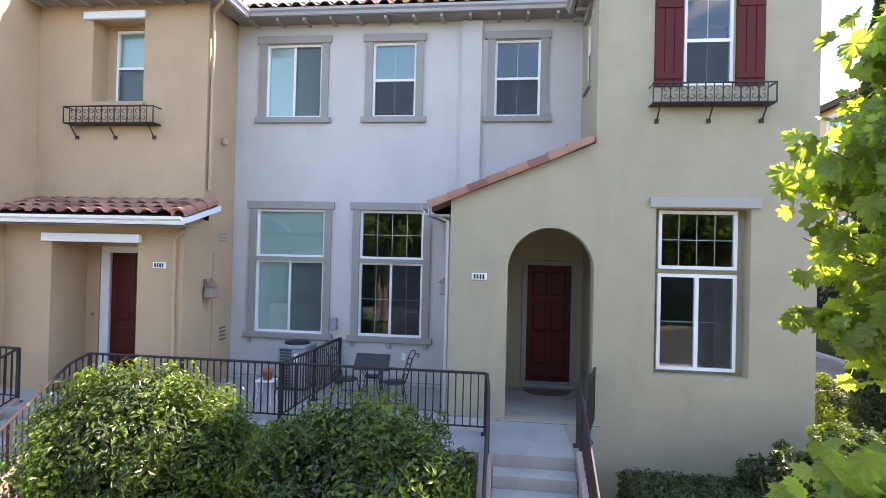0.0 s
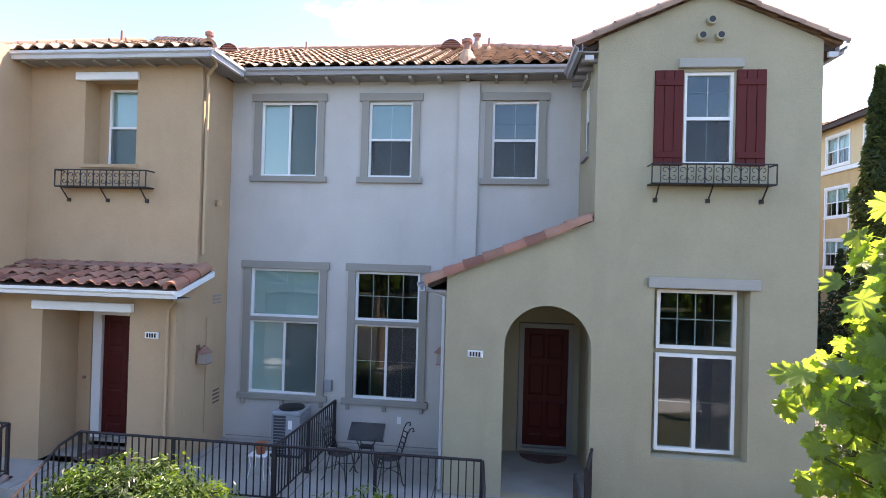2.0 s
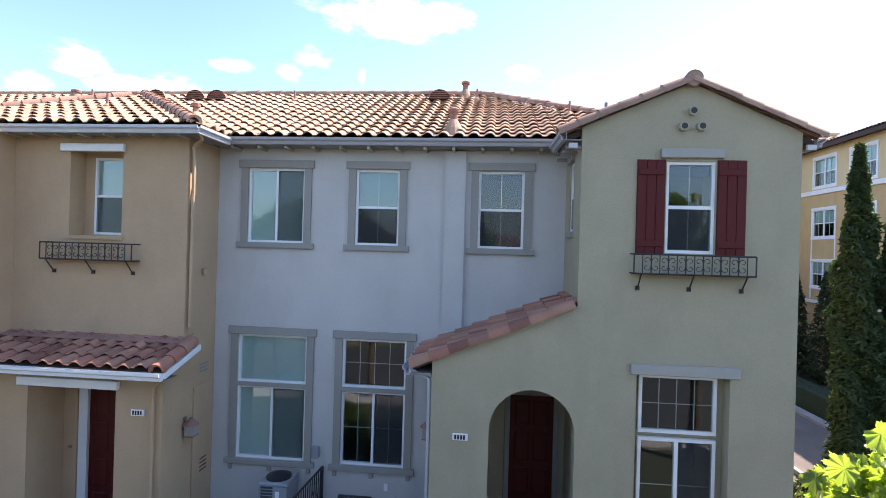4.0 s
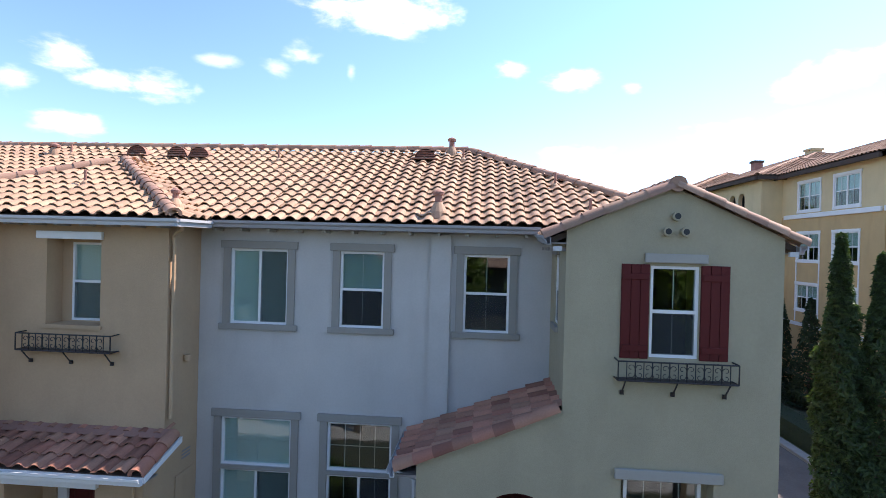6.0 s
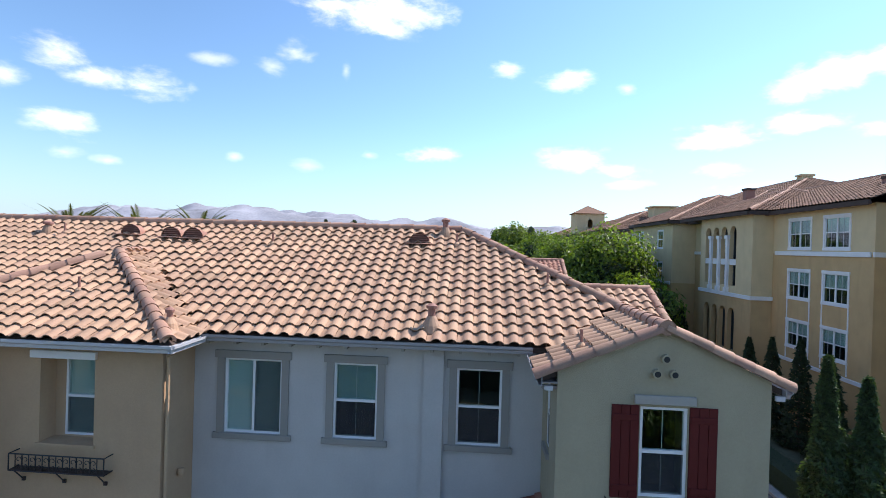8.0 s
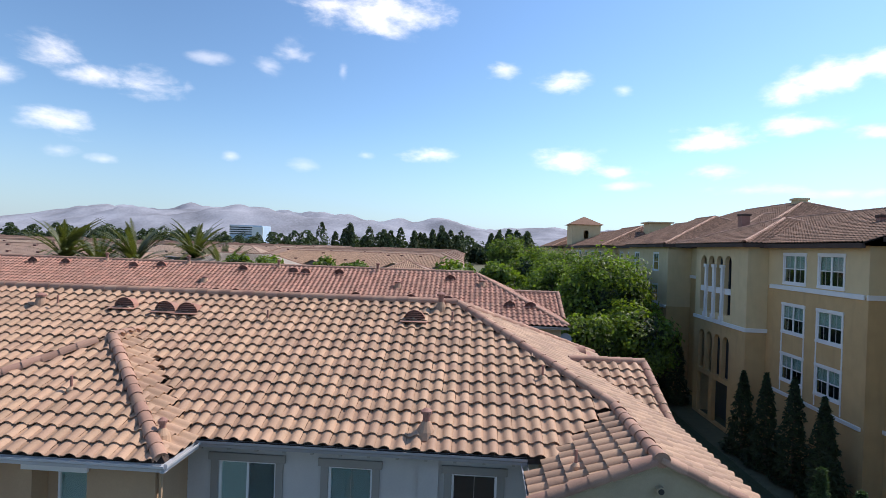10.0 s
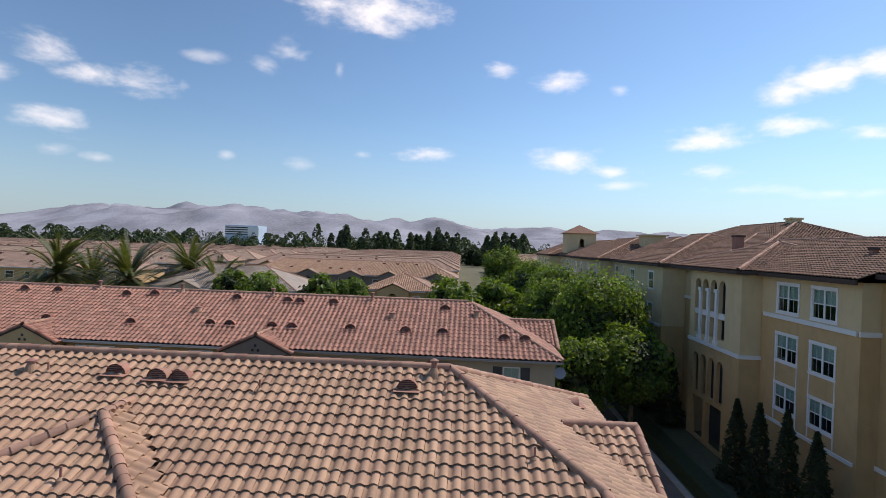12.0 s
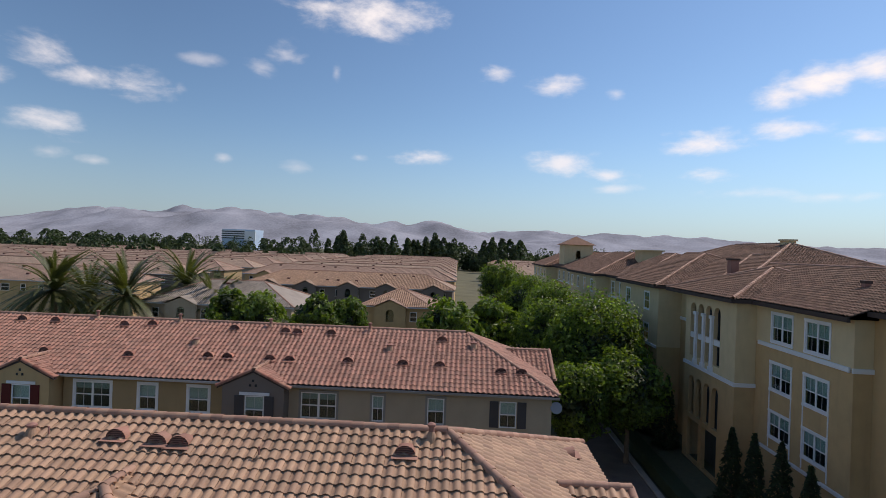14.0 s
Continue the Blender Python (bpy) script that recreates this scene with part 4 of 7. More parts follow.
def fence(points, label, base=None, height=0.94, posts=(), gap=0.115):
    """A square-bar guard rail along points of its top rail; base gives the foot height below each top point."""
    pts = [Vector(p) for p in points]
    ob = thing("railing", label, "railing", "dark metal railings", at=(pts[0].x, pts[0].y, pts[0].z - height))
    o = Vector(ob.location)
    bm = bmesh.new()
    add_tube(bm, [p - o for p in pts], 0.024, 6)
    part("top_rail", bm, M_RAIL, ob)
    bm = bmesh.new()
    add_tube(bm, [p - o - Vector((0, 0, height - 0.12)) for p in pts], 0.016, 4)
    part("bottom_rail", bm, M_RAIL, ob)
    bar_mesh = None
    for a, b in zip(pts, pts[1:]):
        n = max(2, int((b - a).length / gap))
        for k in range(n + 1):
            p = a + (b - a) * k / n
            if bar_mesh is None:
                bm = bmesh.new()
                add_box(bm, -0.009, 0.009, -0.009, 0.009, -(height - 0.12), 0)
                bar_ob = part("baluster", bm, M_RAIL, ob)
                bar_mesh = bar_ob.data
            else:
                bar_ob = new("baluster", bar_mesh)
                bar_ob.parent = ob
            bar_ob.location = p - o
    for p in posts:
        p = Vector(p) - o
        bm = bmesh.new()
        add_box(bm, p.x - 0.024, p.x + 0.024, p.y - 0.024, p.y + 0.024, p.z - height, p.z)
        add_box(bm, p.x - 0.06, p.x + 0.06, p.y - 0.06, p.y + 0.06, p.z - height, p.z - height + 0.025)
        part("post", bm, M_RAIL, ob)
    return ob


RAIL_Z = 2.34
fence([(-6.80, 8.82, RAIL_Z), (-0.16, 8.80, RAIL_Z)], "dark brown metal guard rail along the patio edge", posts=[(-6.80, 8.82, RAIL_Z), (-5.15, 8.815, RAIL_Z), (-3.45, 8.81, RAIL_Z), (-1.8, 8.805, RAIL_Z), (-0.16, 8.80, RAIL_Z)])
fence([(-6.80, 8.80, RAIL_Z), (-6.84, 8.45, RAIL_Z - 0.1), (-6.86, 6.85, RAIL_Z - 1.06)], "dark brown metal stair rail sloping down the steps", posts=[(-6.86, 7.45, RAIL_Z - 0.70)])
fence([(-3.42, 8.85, RAIL_Z), (-3.30, 11.46, RAIL_Z)], "dark brown metal rail dividing the two patios", gap=0.105, posts=[(-3.36, 10.1, RAIL_Z), (-3.30, 11.44, RAIL_Z)])
fence([(-0.14, 8.75, RAIL_Z), (-0.10, 8.10, RAIL_Z - 0.08), (-0.10, 6.4, RAIL_Z - 1.12)], "dark brown metal stair rail beside the porch steps", posts=[(-0.10, 8.05, RAIL_Z - 0.10)])
fence([(1.60, 9.60, RAIL_Z), (1.38, 8.75, RAIL_Z)], "short dark metal rail beside the arched porch", posts=[(1.38, 8.75, RAIL_Z)])
fence([(1.20, 8.60, RAIL_Z - 0.02), (1.19, 8.10, RAIL_Z - 0.14), (1.19, 6.4, RAIL_Z - 1.15)], "dark metal stair rail on the low wall", posts=[(1.20, 8.60, RAIL_Z - 0.02)])
fence([(-9.4, 9.0, RAIL_Z), (-8.26, 8.95, RAIL_Z), (-8.28, 8.2, RAIL_Z - 0.25), (-8.28, 6.9, RAIL_Z - 1.05)], "dark metal rail at the neighbouring steps", posts=[(-8.26, 8.95, RAIL_Z)])

# ---- things on the patio ----


def revolve(bm, prof, at=(0, 0, 0), sides=20):
    rings = [[bm.verts.new((at[0] + r * math.cos(2 * math.pi * k / sides), at[1] + r * math.sin(2 * math.pi * k / sides), at[2] + z)) for k in range(sides)] for r, z in prof]
    for a, b in zip(rings, rings[1:]):
        for k in range(sides):
            bm.faces.new((a[k], a[(k + 1) % sides], b[(k + 1) % sides], b[k]))
    bm.faces.new(rings[0][::-1])
    bm.faces.new(rings[-1])


M_COIL = material("dark_coil_fins", (0.07, 0.075, 0.085), 0.6, 0.3, vary=0.2, scale=30)
M_LOUVRE = material("grey_louvre", (0.20, 0.21, 0.235), 0.45, vary=0.06)
ac = thing("air_conditioner", "grey outdoor air conditioner with dark fan grille on the patio", "air conditioner", at=(-4.04, 10.98, STOOP))
ac.scale = (0.82, 0.86, 1.0)
boxes("base", [(-0.36, 0.36, -0.36, 0.36, 0, 0.05)], M_BLACK, ac)
boxes("coil", [(-0.325, 0.325, -0.325, 0.325, 0.05, 0.80)], M_COIL, ac)
for x in (-0.35, 0.0, 0.31):
    boxes("corner_post", [(x, x + (0.04 if x else 0.35), -0.352, -0.327, 0.05, 0.80)] if x == 0.0 else [(x, x + 0.04, -0.35, -0.31, 0.05, 0.80)], M_AC, ac)
boxes("side_panel", [(0.327, 0.352, -0.309, 0.35, 0.05, 0.80)], M_AC, ac)
for k in range(12):
    boxes("louvre", [(-0.309, -0.002, -0.349, -0.328, 0.08 + 0.06 * k, 0.092 + 0.06 * k)], M_LOUVRE, ac)
bm = bmesh.new()
add_box(bm, -0.36, 0.36, -0.36, 0.36, 0.80, 0.88)
part("top_cover", bm, M_AC, ac, bevel=0.02)
bm = bmesh.new()
revolve(bm, [(0.30, 0.88), (0.30, 0.91), (0.20, 0.925), (0.05, 0.93)])
part("fan_grille", bm, M_BLACK, ac)
boxes("label_plate", [(0.06, 0.16, -0.355, -0.3525, 0.55, 0.72)], M_WHITE, ac)


def patio_chair(x, y, turn):
    """A bistro chair: round mesh seat, splayed legs, ladder back with scrolled tops."""
    ob = thing("patio_chair", "black wrought iron bistro chair with a ladder back", "chair", "patio set", at=(x, y, STOOP))
    ob.rotation_euler = (0, 0, radians(turn))
    bm = bmesh.new()
    revolve(bm, [(0.0001, 0.435), (0.19, 0.435), (0.215, 0.45), (0.19, 0.465), (0.0001, 0.46)], sides=18)
    part("seat", bm, M_IRON, ob, smooth=True)
    for sx, sy in ((-1, -1), (1, -1), (1, 1), (-1, 1)):
        bm = bmesh.new()
        add_tube(bm, [(0.14 * sx, 0.14 * sy, 0.44), (0.17 * sx, 0.17 * sy, 0.25), (0.21 * sx, 0.21 * sy, 0.05), (0.25 * sx, 0.24 * sy, 0.012)], 0.011, 5)
        part("leg", bm, M_IRON, ob, smooth=True)
    bm = bmesh.new()
    add_tube(bm, [(0.17, 0.17, 0.2), (0, 0, 0.24), (-0.17, -0.17, 0.2)], 0.008, 5)
    add_tube(bm, [(-0.17, 0.17, 0.2), (0, 0, 0.25), (0.17, -0.17, 0.2)], 0.008, 5)
    part("stretcher", bm, M_IRON, ob)
    for sx in (-1, 1):
        bm = bmesh.new()
        pts = [(0.15 * sx, 0.15, 0.44), (0.17 * sx, 0.22, 0.65), (0.17 * sx, 0.28, 0.88), (0.17 * sx, 0.33, 0.97), (0.17 * sx, 0.39, 0.98), (0.17 * sx, 0.40, 0.93), (0.17 * sx, 0.37, 0.92)]
        add_tube(bm, pts, 0.011, 5)
        part("back_post", bm, M_IRON, ob, smooth=True)
    for k in range(4):
        z = 0.55 + 0.095 * k
        bm = bmesh.new()
        add_tube(bm, [(-0.17, 0.19 + 0.027 * k, z), (0, 0.23 + 0.027 * k, z + 0.02), (0.17, 0.19 + 0.027 * k, z)], 0.013, 5)
        part("back_slat", bm, M_IRON, ob, smooth=True)
    return ob


patio_chair(-2.72, 10.0, 80)
patio_chair(-1.82, 9.95, -70)
table = thing("patio_table", "black wrought iron bistro table with its mesh top tilted up", "table", "patio set", at=(-2.36, 10.45, STOOP))
table.scale = (0.9, 0.9, 0.97)
TILT = Matrix.Translation((0, 0.02, 0.70)) @ Matrix.Rotation(radians(52), 4, "X")
bm = bmesh.new()
add_tube(bm, [TILT @ Vector(p) for p in ((-0.38, -0.17, 0), (0.38, -0.17, 0), (0.36, 0.17, 0), (-0.36, 0.17, 0), (-0.38, -0.17, 0))], 0.014, 5)
part("rim", bm, M_IRON, table)
M_MESH = M_SCREEN.copy()
M_MESH.name = "black_wire_mesh"
M_MESH.node_tree.nodes["Mix Shader"].inputs[0].default_value = 0.72
boxes("tabletop", [(-0.36, 0.36, -0.165, 0.165, -0.002, 0.002)], M_MESH, table, "black see-through wire mesh top", m=TILT)
for sx in (-1, 1):
    bm = bmesh.new()
    add_tube(bm, [TILT @ Vector(p) for p in ((-0.34 * sx, -0.15, -0.02), (0, 0.0, -0.035), (0.34 * sx, 0.15, -0.02))], 0.010, 5)
    part("cross_brace", bm, M_IRON, table)
for sx in (-1, 1):
    for sy in (-1, 1):
        bm = bmesh.new()
        add_tube(bm, [(0.22 * sx, 0.10 * sy, 0.62), (0.12 * sx, 0.08 * sy, 0.42), (0.15 * sx, 0.12 * sy, 0.2), (0.28 * sx, 0.24 * sy, 0.012)], 0.012, 5)
        part("leg", bm, M_IRON, table, smooth=True)
bm = bmesh.new()
add_tube(bm, [(-0.13, 0, 0.42), (0.13, 0, 0.42)], 0.05, 6)
part("brace", bm, M_IRON, table)
stool = thing("side_table", "small white metal side table on the patio", "table", at=(-4.12, 9.75, STOOP))
stool.scale = (0.68, 0.7, 0.9)
boxes("top", [(-0.24, 0.24, -0.2, 0.2, 0.44, 0.47)], M_WHITE, stool, bevel=0.008)
for sx in (-1, 1):
    for sy in (-1, 1):
        bm = bmesh.new()
        add_tube(bm, [(0.2 * sx, 0.16 * sy, 0.44), (0.17 * sx, 0.14 * sy, 0.25), (0.23 * sx, 0.19 * sy, 0)], 0.011, 5)
        part("leg", bm, M_WHITE, stool)
M_TERRA = material("terracotta", (0.42, 0.13, 0.06), 0.8, vary=0.12)
pot = thing("flower_pot", "terracotta flower pot on the white side table", "pot", at=(-4.10, 9.75, STOOP + 0.423))
bm = bmesh.new()
revolve(bm, [(0.07, 0), (0.095, 0.13), (0.11, 0.135), (0.11, 0.18), (0.095, 0.18), (0.09, 0.15)])
part("pot_body", bm, M_TERRA, pot, smooth=True)


def doormat(x, y, w, d, round_top, label):
    bm = bmesh.new()
    if round_top:
        vs = [bm.verts.new((x + w / 2 * math.cos(a), y - d * math.sin(a), STOOP + 0.001)) for a in [math.pi * k / 14 for k in range(15)]]
    else:
        vs = [bm.verts.new(p) for p in ((x - w / 2, y - d, STOOP + 0.001), (x + w / 2, y - d, STOOP + 0.001), (x + w / 2, y, STOOP + 0.001), (x - w / 2, y, STOOP + 0.001))]
    f = bm.faces.new(vs)
    r = bmesh.ops.extrude_face_region(bm, geom=[f])
    bmesh.ops.translate(bm, verts=[v for v in r["geom"] if isinstance(v, bmesh.types.BMVert)], vec=(0, 0, 0.012))
    tagged(link("doormat", bm, M_MAT), label, "doormat", "doormats")


M_MAT = material("patterned_doormat", (0.15, 0.085, 0.08), 0.95, vary=0.8, scale=10)
doormat(1.0, 11.72, 0.95, 0.42, True, "half-round dark red patterned doormat at the porch door")
doormat(-7.35, 10.45, 1.0, 0.6, False, "dark rubber doormat at the tan house door")

# number plates: plain bars in place of figures


def plate(x, z, y, w=0.26, h=0.115):
    ob = thing("number_plate", "white house plate with dark bars", "plate", "house plates", at=(x, y, z))
    boxes("plate_body", [(-w / 2, w / 2, -0.03, -0.002, -h / 2, h / 2)], M_WHITE, ob, bevel=0.006)
    for k in range(4):
        a = -w * 0.36 + w * 0.19 * k
        boxes("bar", [(a, a + w * 0.12, -0.035, -0.0305, -h * 0.33, h * 0.33)], M_BLACK, ob)


plate(-0.34, 3.79, FRONT)
plate(-6.23, 3.82, TL)

# wall things: lanterns, hatches, downspouts, boxes


def lantern(m, label):
    ob = thing("wall_lantern", label, "lantern", "wall lanterns")
    ob.matrix_basis = m
    M = M_PIPE
    boxes("back_plate", [(-0.05, 0.05, -0.02, -0.002, -0.05, 0.2)], M, ob)
    bm = bmesh.new()
    add_box(bm, -0.09, 0.09, -0.24, -0.06, -0.14, 0.06)
    part("glass_box", bm, M_LANTERN, ob)
    bm = bmesh.new()
    revolve(bm, [(0.15, 0.06), (0.06, 0.15), (0.03, 0.17), (0.03, 0.2)], at=(0, -0.15, 0), sides=8)
    part("cap", bm, M, ob)
    boxes("tray", [(-0.1, 0.1, -0.25, -0.05, -0.16, -0.141)], M, ob)


M_LANTERN = material("frosted_lantern_glass", (0.35, 0.30, 0.27), 0.5, vary=0.1)
lantern(shift(-5.77, 10.45, 3.35, 90), "rusty red wall lantern with frosted glass")
lantern(shift(-0.85, 10.55, 3.55, -90), "rusty red wall lantern by the porch")
boxes("utility_door", [(-5.765, -5.745, 10.72, 11.42, 1.75, 4.05)], M_TAN, tan, "flush tan painted utility cupboard door", bevel=0.004)
for z in (2.25, 2.33, 2.41, 2.49):
    boxes("louvre", [(-5.748, -5.742, 11.0, 11.25, z, z + 0.035)], M_VENT_DARK, tan)
for z in (4.30, 4.37, 4.44):
    boxes("louvre", [(-5.768, -5.760, 10.95, 11.25, z, z + 0.03)], M_SOFFIT, tan)
bm = bmesh.new()
add_tube(bm, [(-5.70, 10.95, 6.3), (-5.70, 10.95, 6.42)], 0.07, 8)
part("wall_vent", bm, M_TAN, tan)


def downspout(parent, pts, mat, r=0.035):
    bm = bmesh.new()
    add_tube(bm, pts, r, 6)
    return part("downspout", bm, mat, parent)


downspout(tan, [(-5.42, 10.15, 9.0), (-5.45, 10.25, 8.92), (-5.70, 10.40, 8.80), (-5.70, 10.42, 8.6), (-5.70, 10.42, 5.3)], M_TAN)
downspout(tan, [(-5.74, TL - 0.05, 4.5), (-5.92, TL - 0.05, 4.3), (-5.92, TL - 0.05, STOOP)], M_TAN)
downspout(olive, [(-1.22, 9.70, 5.0), (-1.2, 9.72, 4.85), (-0.90, 9.74, 4.72), (-0.895, 9.74, STOOP + 0.05)], M_GUTTER)
boxes("meter_box", [(-3.53, -3.38, WALL_Y - 0.11, WALL_Y - 0.002, 2.52, 2.76)], M_AC, grey, bevel=0.01)
boxes("outlet_cover", [(-1.99, -1.91, WALL_Y - 0.04, WALL_Y - 0.002, 1.93, 2.07)], M_WHITE, grey)
boxes("weep_screed", [(-5.7, -0.9, WALL_Y - 0.012, WALL_Y - 0.002, STOOP + 0.06, STOOP + 0.075)], M_SOFFIT, grey)
boxes("weep_screed", [(-0.85, 0.14, FRONT - 0.012, FRONT - 0.002, STOOP + 0.03, STOOP + 0.05)], M_LINTEL, olive)
bm = bmesh.new()
add_tube(bm, [(-8.28, DOOR_BACK - 0.03, 2.75), (-8.28, DOOR_BACK, 2.75)], 0.035, 10)
part("doorbell", bm, M_PIPE, tan)

# ---- roof furniture ----


def dome_vent(roof_m, mat_roof, label="clay-coloured half-round louvred roof vent", w=0.30):
    ob = thing("roof_vent", label, "roof vent", "roof vents")
    ob.matrix_basis = roof_m
    bm = bmesh.new()
    k = 11
    rings = [[bm.verts.new((w * s * math.cos(math.pi * t / (k - 1)), y, w * h * math.sin(math.pi * t / (k - 1)))) for t in range(k)] for s, h, y in ((1.0, 0.95, 0.0), (1.0, 0.95, 0.04), (0.9, 0.35, 0.75))]
    for a, b in zip(rings, rings[1:]):
        for t in range(k - 1):
            bm.faces.new((a[t], a[t + 1], b[t + 1], b[t]))
    part("hood", bm, mat_roof, ob, smooth=True)
    bm = bmesh.new()
    bm.faces.new([bm.verts.new((w * 0.94 * math.cos(math.pi * t / 10), 0.06, w * 0.88 * math.sin(math.pi * t / 10))) for t in range(11)])
    part("backing", bm, M_VENT_DARK, ob)
    for q in range(4):
        z = w * (0.12 + 0.2 * q)
        half = w * math.sqrt(max(0.05, 1 - (z / (w * 0.95)) ** 2)) * 0.95
        boxes("slat", [(-half, half, 0.01, 0.05, z, z + 0.02)], M_PIPE, ob)
    boxes("flashing", [(-w * 1.25, w * 1.25, -0.22, 0.02, -0.012, 0.0)], mat_roof, ob)
    return ob


def on_front(x, y, turn=0, lift=0.09):
    return Matrix.Translation((x, y, front_z(y) + lift)) @ Matrix.Rotation(0.06, 4, "X")


for x, y in ((-9.93, 15.35), (-8.65, 15.25), (-7.98, 15.22), (-1.5, 15.30)):
    dome_vent(on_front(x, y), M_TILE_PINK)


dome_vent(Matrix.Translation((4.3, 20.7, right_z(4.3) + 0.09)) @ Matrix.Rotation(radians(90), 4, "Z"), M_TILE_PINK)


def flue(x, y, z, h, r, cone, cap, label):
    ob = thing("flue_pipe", label, "flue", "roof flues", at=(x, y, z))
    bm = bmesh.new()
    revolve(bm, [(r * 1.0, -0.1), (r, h)], sides=12)
    part("pipe", bm, M_PIPE, ob, smooth=False)
    bm = bmesh.new()
    revolve(bm, [(cone, -0.10), (cone * 0.8, 0.05), (r * 1.1, cone * 1.0)], sides=14)
    part("flashing", bm, M_TILE, ob)
    if cap:
        bm = bmesh.new()
        revolve(bm, [(r * 1.5, h - 0.06), (r * 1.6, h), (r * 0.5, h + 0.05)], sides=12)
        part("cap", bm, M_PIPE, ob)


flue(-0.76, 11.5, front_z(11.5) + 0.05, 0.45, 0.075, 0.24, True, "rusty red roof flue over the pilaster")
flue(-0.82, 16.0, front_z(16.0) + 0.05, 0.42, 0.08, 0.2, True, "rusty red roof flue near the ridge")
flue(-5.78, 10.55, 9.12 + TS * 0.4 + 0.06, 0.32, 0.055, 0.17, True, "rusty red roof flue on the tan hip")
for x, y in ((1.80, 13.25), (-0.45, 15.3), (-5.55, 15.0), (-11.9, 15.3), (2.05, 10.3)):
    flue(x, y, (front_z(y) if y > 11 else GABLE_Z - GL * (3.28 - x)) + 0.05, 0.33, 0.028, 0.1, False, "thin rusty roof vent pipe")
flue(-8.4, 11.5, TAN_Z + TS * 1.55 + 0.05, 0.33, 0.028, 0.1, False, "thin rusty roof vent pipe")
flue(-12.5, 15.4, front_z(15.4) + 0.05, 0.28, 0.09, 0.2, True, "squat rusty roof flue")

# ---- planting ----


def leaf_cloud(name, parent, mat, centres, size, seed, shape=2.1, droop=0.3, kind="stuff"):
    """Many small pointed leaves, one island each, at the given centres with outward normals."""
    rng = np.random.RandomState(seed)
    n = len(centres)
    c = np.array([p for p, _ in centres])
    out = np.array([d for _, d in centres])
    d = out + rng.normal(0, 0.65, (n, 3))
    d[:, 2] += 0.25
    d /= np.linalg.norm(d, axis=1)[:, None] + 1e-9
    a = np.cross(d, rng.normal(0, 1, (n, 3)))
    a /= np.linalg.norm(a, axis=1)[:, None] + 1e-9
    b = np.cross(d, a)
    s = size * rng.uniform(0.6, 1.25, (n, 1))
    L, W = s * 0.5 * shape ** 0.5, s * 0.5 / shape ** 0.5
    v = np.stack([c - a * L, c + b * W + d * W * droop, c + a * L * 1.05 - d * L * droop, c - b * W + d * W * droop], 1).reshape(-1, 3)
    k = np.arange(n) * 4
    f = np.concatenate([np.stack([k, k + 1, k + 2], 1), np.stack([k, k + 2, k + 3], 1)])
    ob = from_arrays(name, v.tolist(), f.tolist(), mat, parent)
    return tagged(ob, kind=kind)


def lumps(rng, centre, radii, count, lump=0.3, shell=0.75, flat=False):
    """Points and outward ways on an uneven, clumped shell."""
    pts = []
    c0 = Vector(centre)
    clumps = []
    for _ in range(max(6, count // 110)):
        d = Vector((rng.gauss(0, 1), rng.gauss(0, 1), rng.gauss(0, 1))).normalized()
        if flat and d.z < -0.35:
            d.z = -d.z
        r = rng.uniform(0.62, 1.0)
        clumps.append((Vector((d.x * radii[0] * r, d.y * radii[1] * r, d.z * radii[2] * r)), rng.uniform(0.6, 1.3) * lump * min(radii)))
    while len(pts) < count:
        q, rad = rng.choice(clumps)
        d = Vector((rng.gauss(0, 1), rng.gauss(0, 1), rng.gauss(0, 1))).normalized()
        p = q + d * rad * rng.uniform(shell, 1.08)
        pts.append(((p + c0)[:], (d + q.normalized() * 0.6)[:]))
    return pts


def shrub(at, radii, count, seed, label, mat=None, tip=None, size=0.062, name="shrub"):
    rng = random.Random(seed)
    ob = thing(name, label, "shrub", "front garden shrubs", at=(at[0], at[1], 0))
    c = (0, 0, at[2])
    bm = bmesh.new()
    for k in range(7):
        a = rng.uniform(0, 6.28)
        tip_p = (math.cos(a) * radii[0] * 0.6, math.sin(a) * radii[1] * 0.6, at[2] + radii[2] * rng.uniform(-0.1, 0.6))
        add_tube(bm, [(0.05 * math.cos(a), 0.05 * math.sin(a), 0), (tip_p[0] * 0.4, tip_p[1] * 0.4, tip_p[2] * 0.55), tip_p], 0.025, 5, 0.008)
    part("stems", bm, M_BARK, ob)
    leaf_cloud("foliage", ob, mat or M_LEAF_BUSH, lumps(rng, c, radii, count, 0.24, 0.5), size, seed, 2.5)
    # inner leaves in a darker green deepen the shade inside the shrub
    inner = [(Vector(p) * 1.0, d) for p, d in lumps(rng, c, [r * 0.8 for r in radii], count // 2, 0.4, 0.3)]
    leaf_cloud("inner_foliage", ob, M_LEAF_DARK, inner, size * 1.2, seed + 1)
    if tip:
        tops = [(p, d) for p, d in lumps(rng, c, [r * 1.04 for r in radii], count // 2, 0.26, 0.7) if p[2] > at[2] - 0.2]
        leaf_cloud("young_leaves", ob, tip, tops, size * 0.95, seed + 2)
    return ob


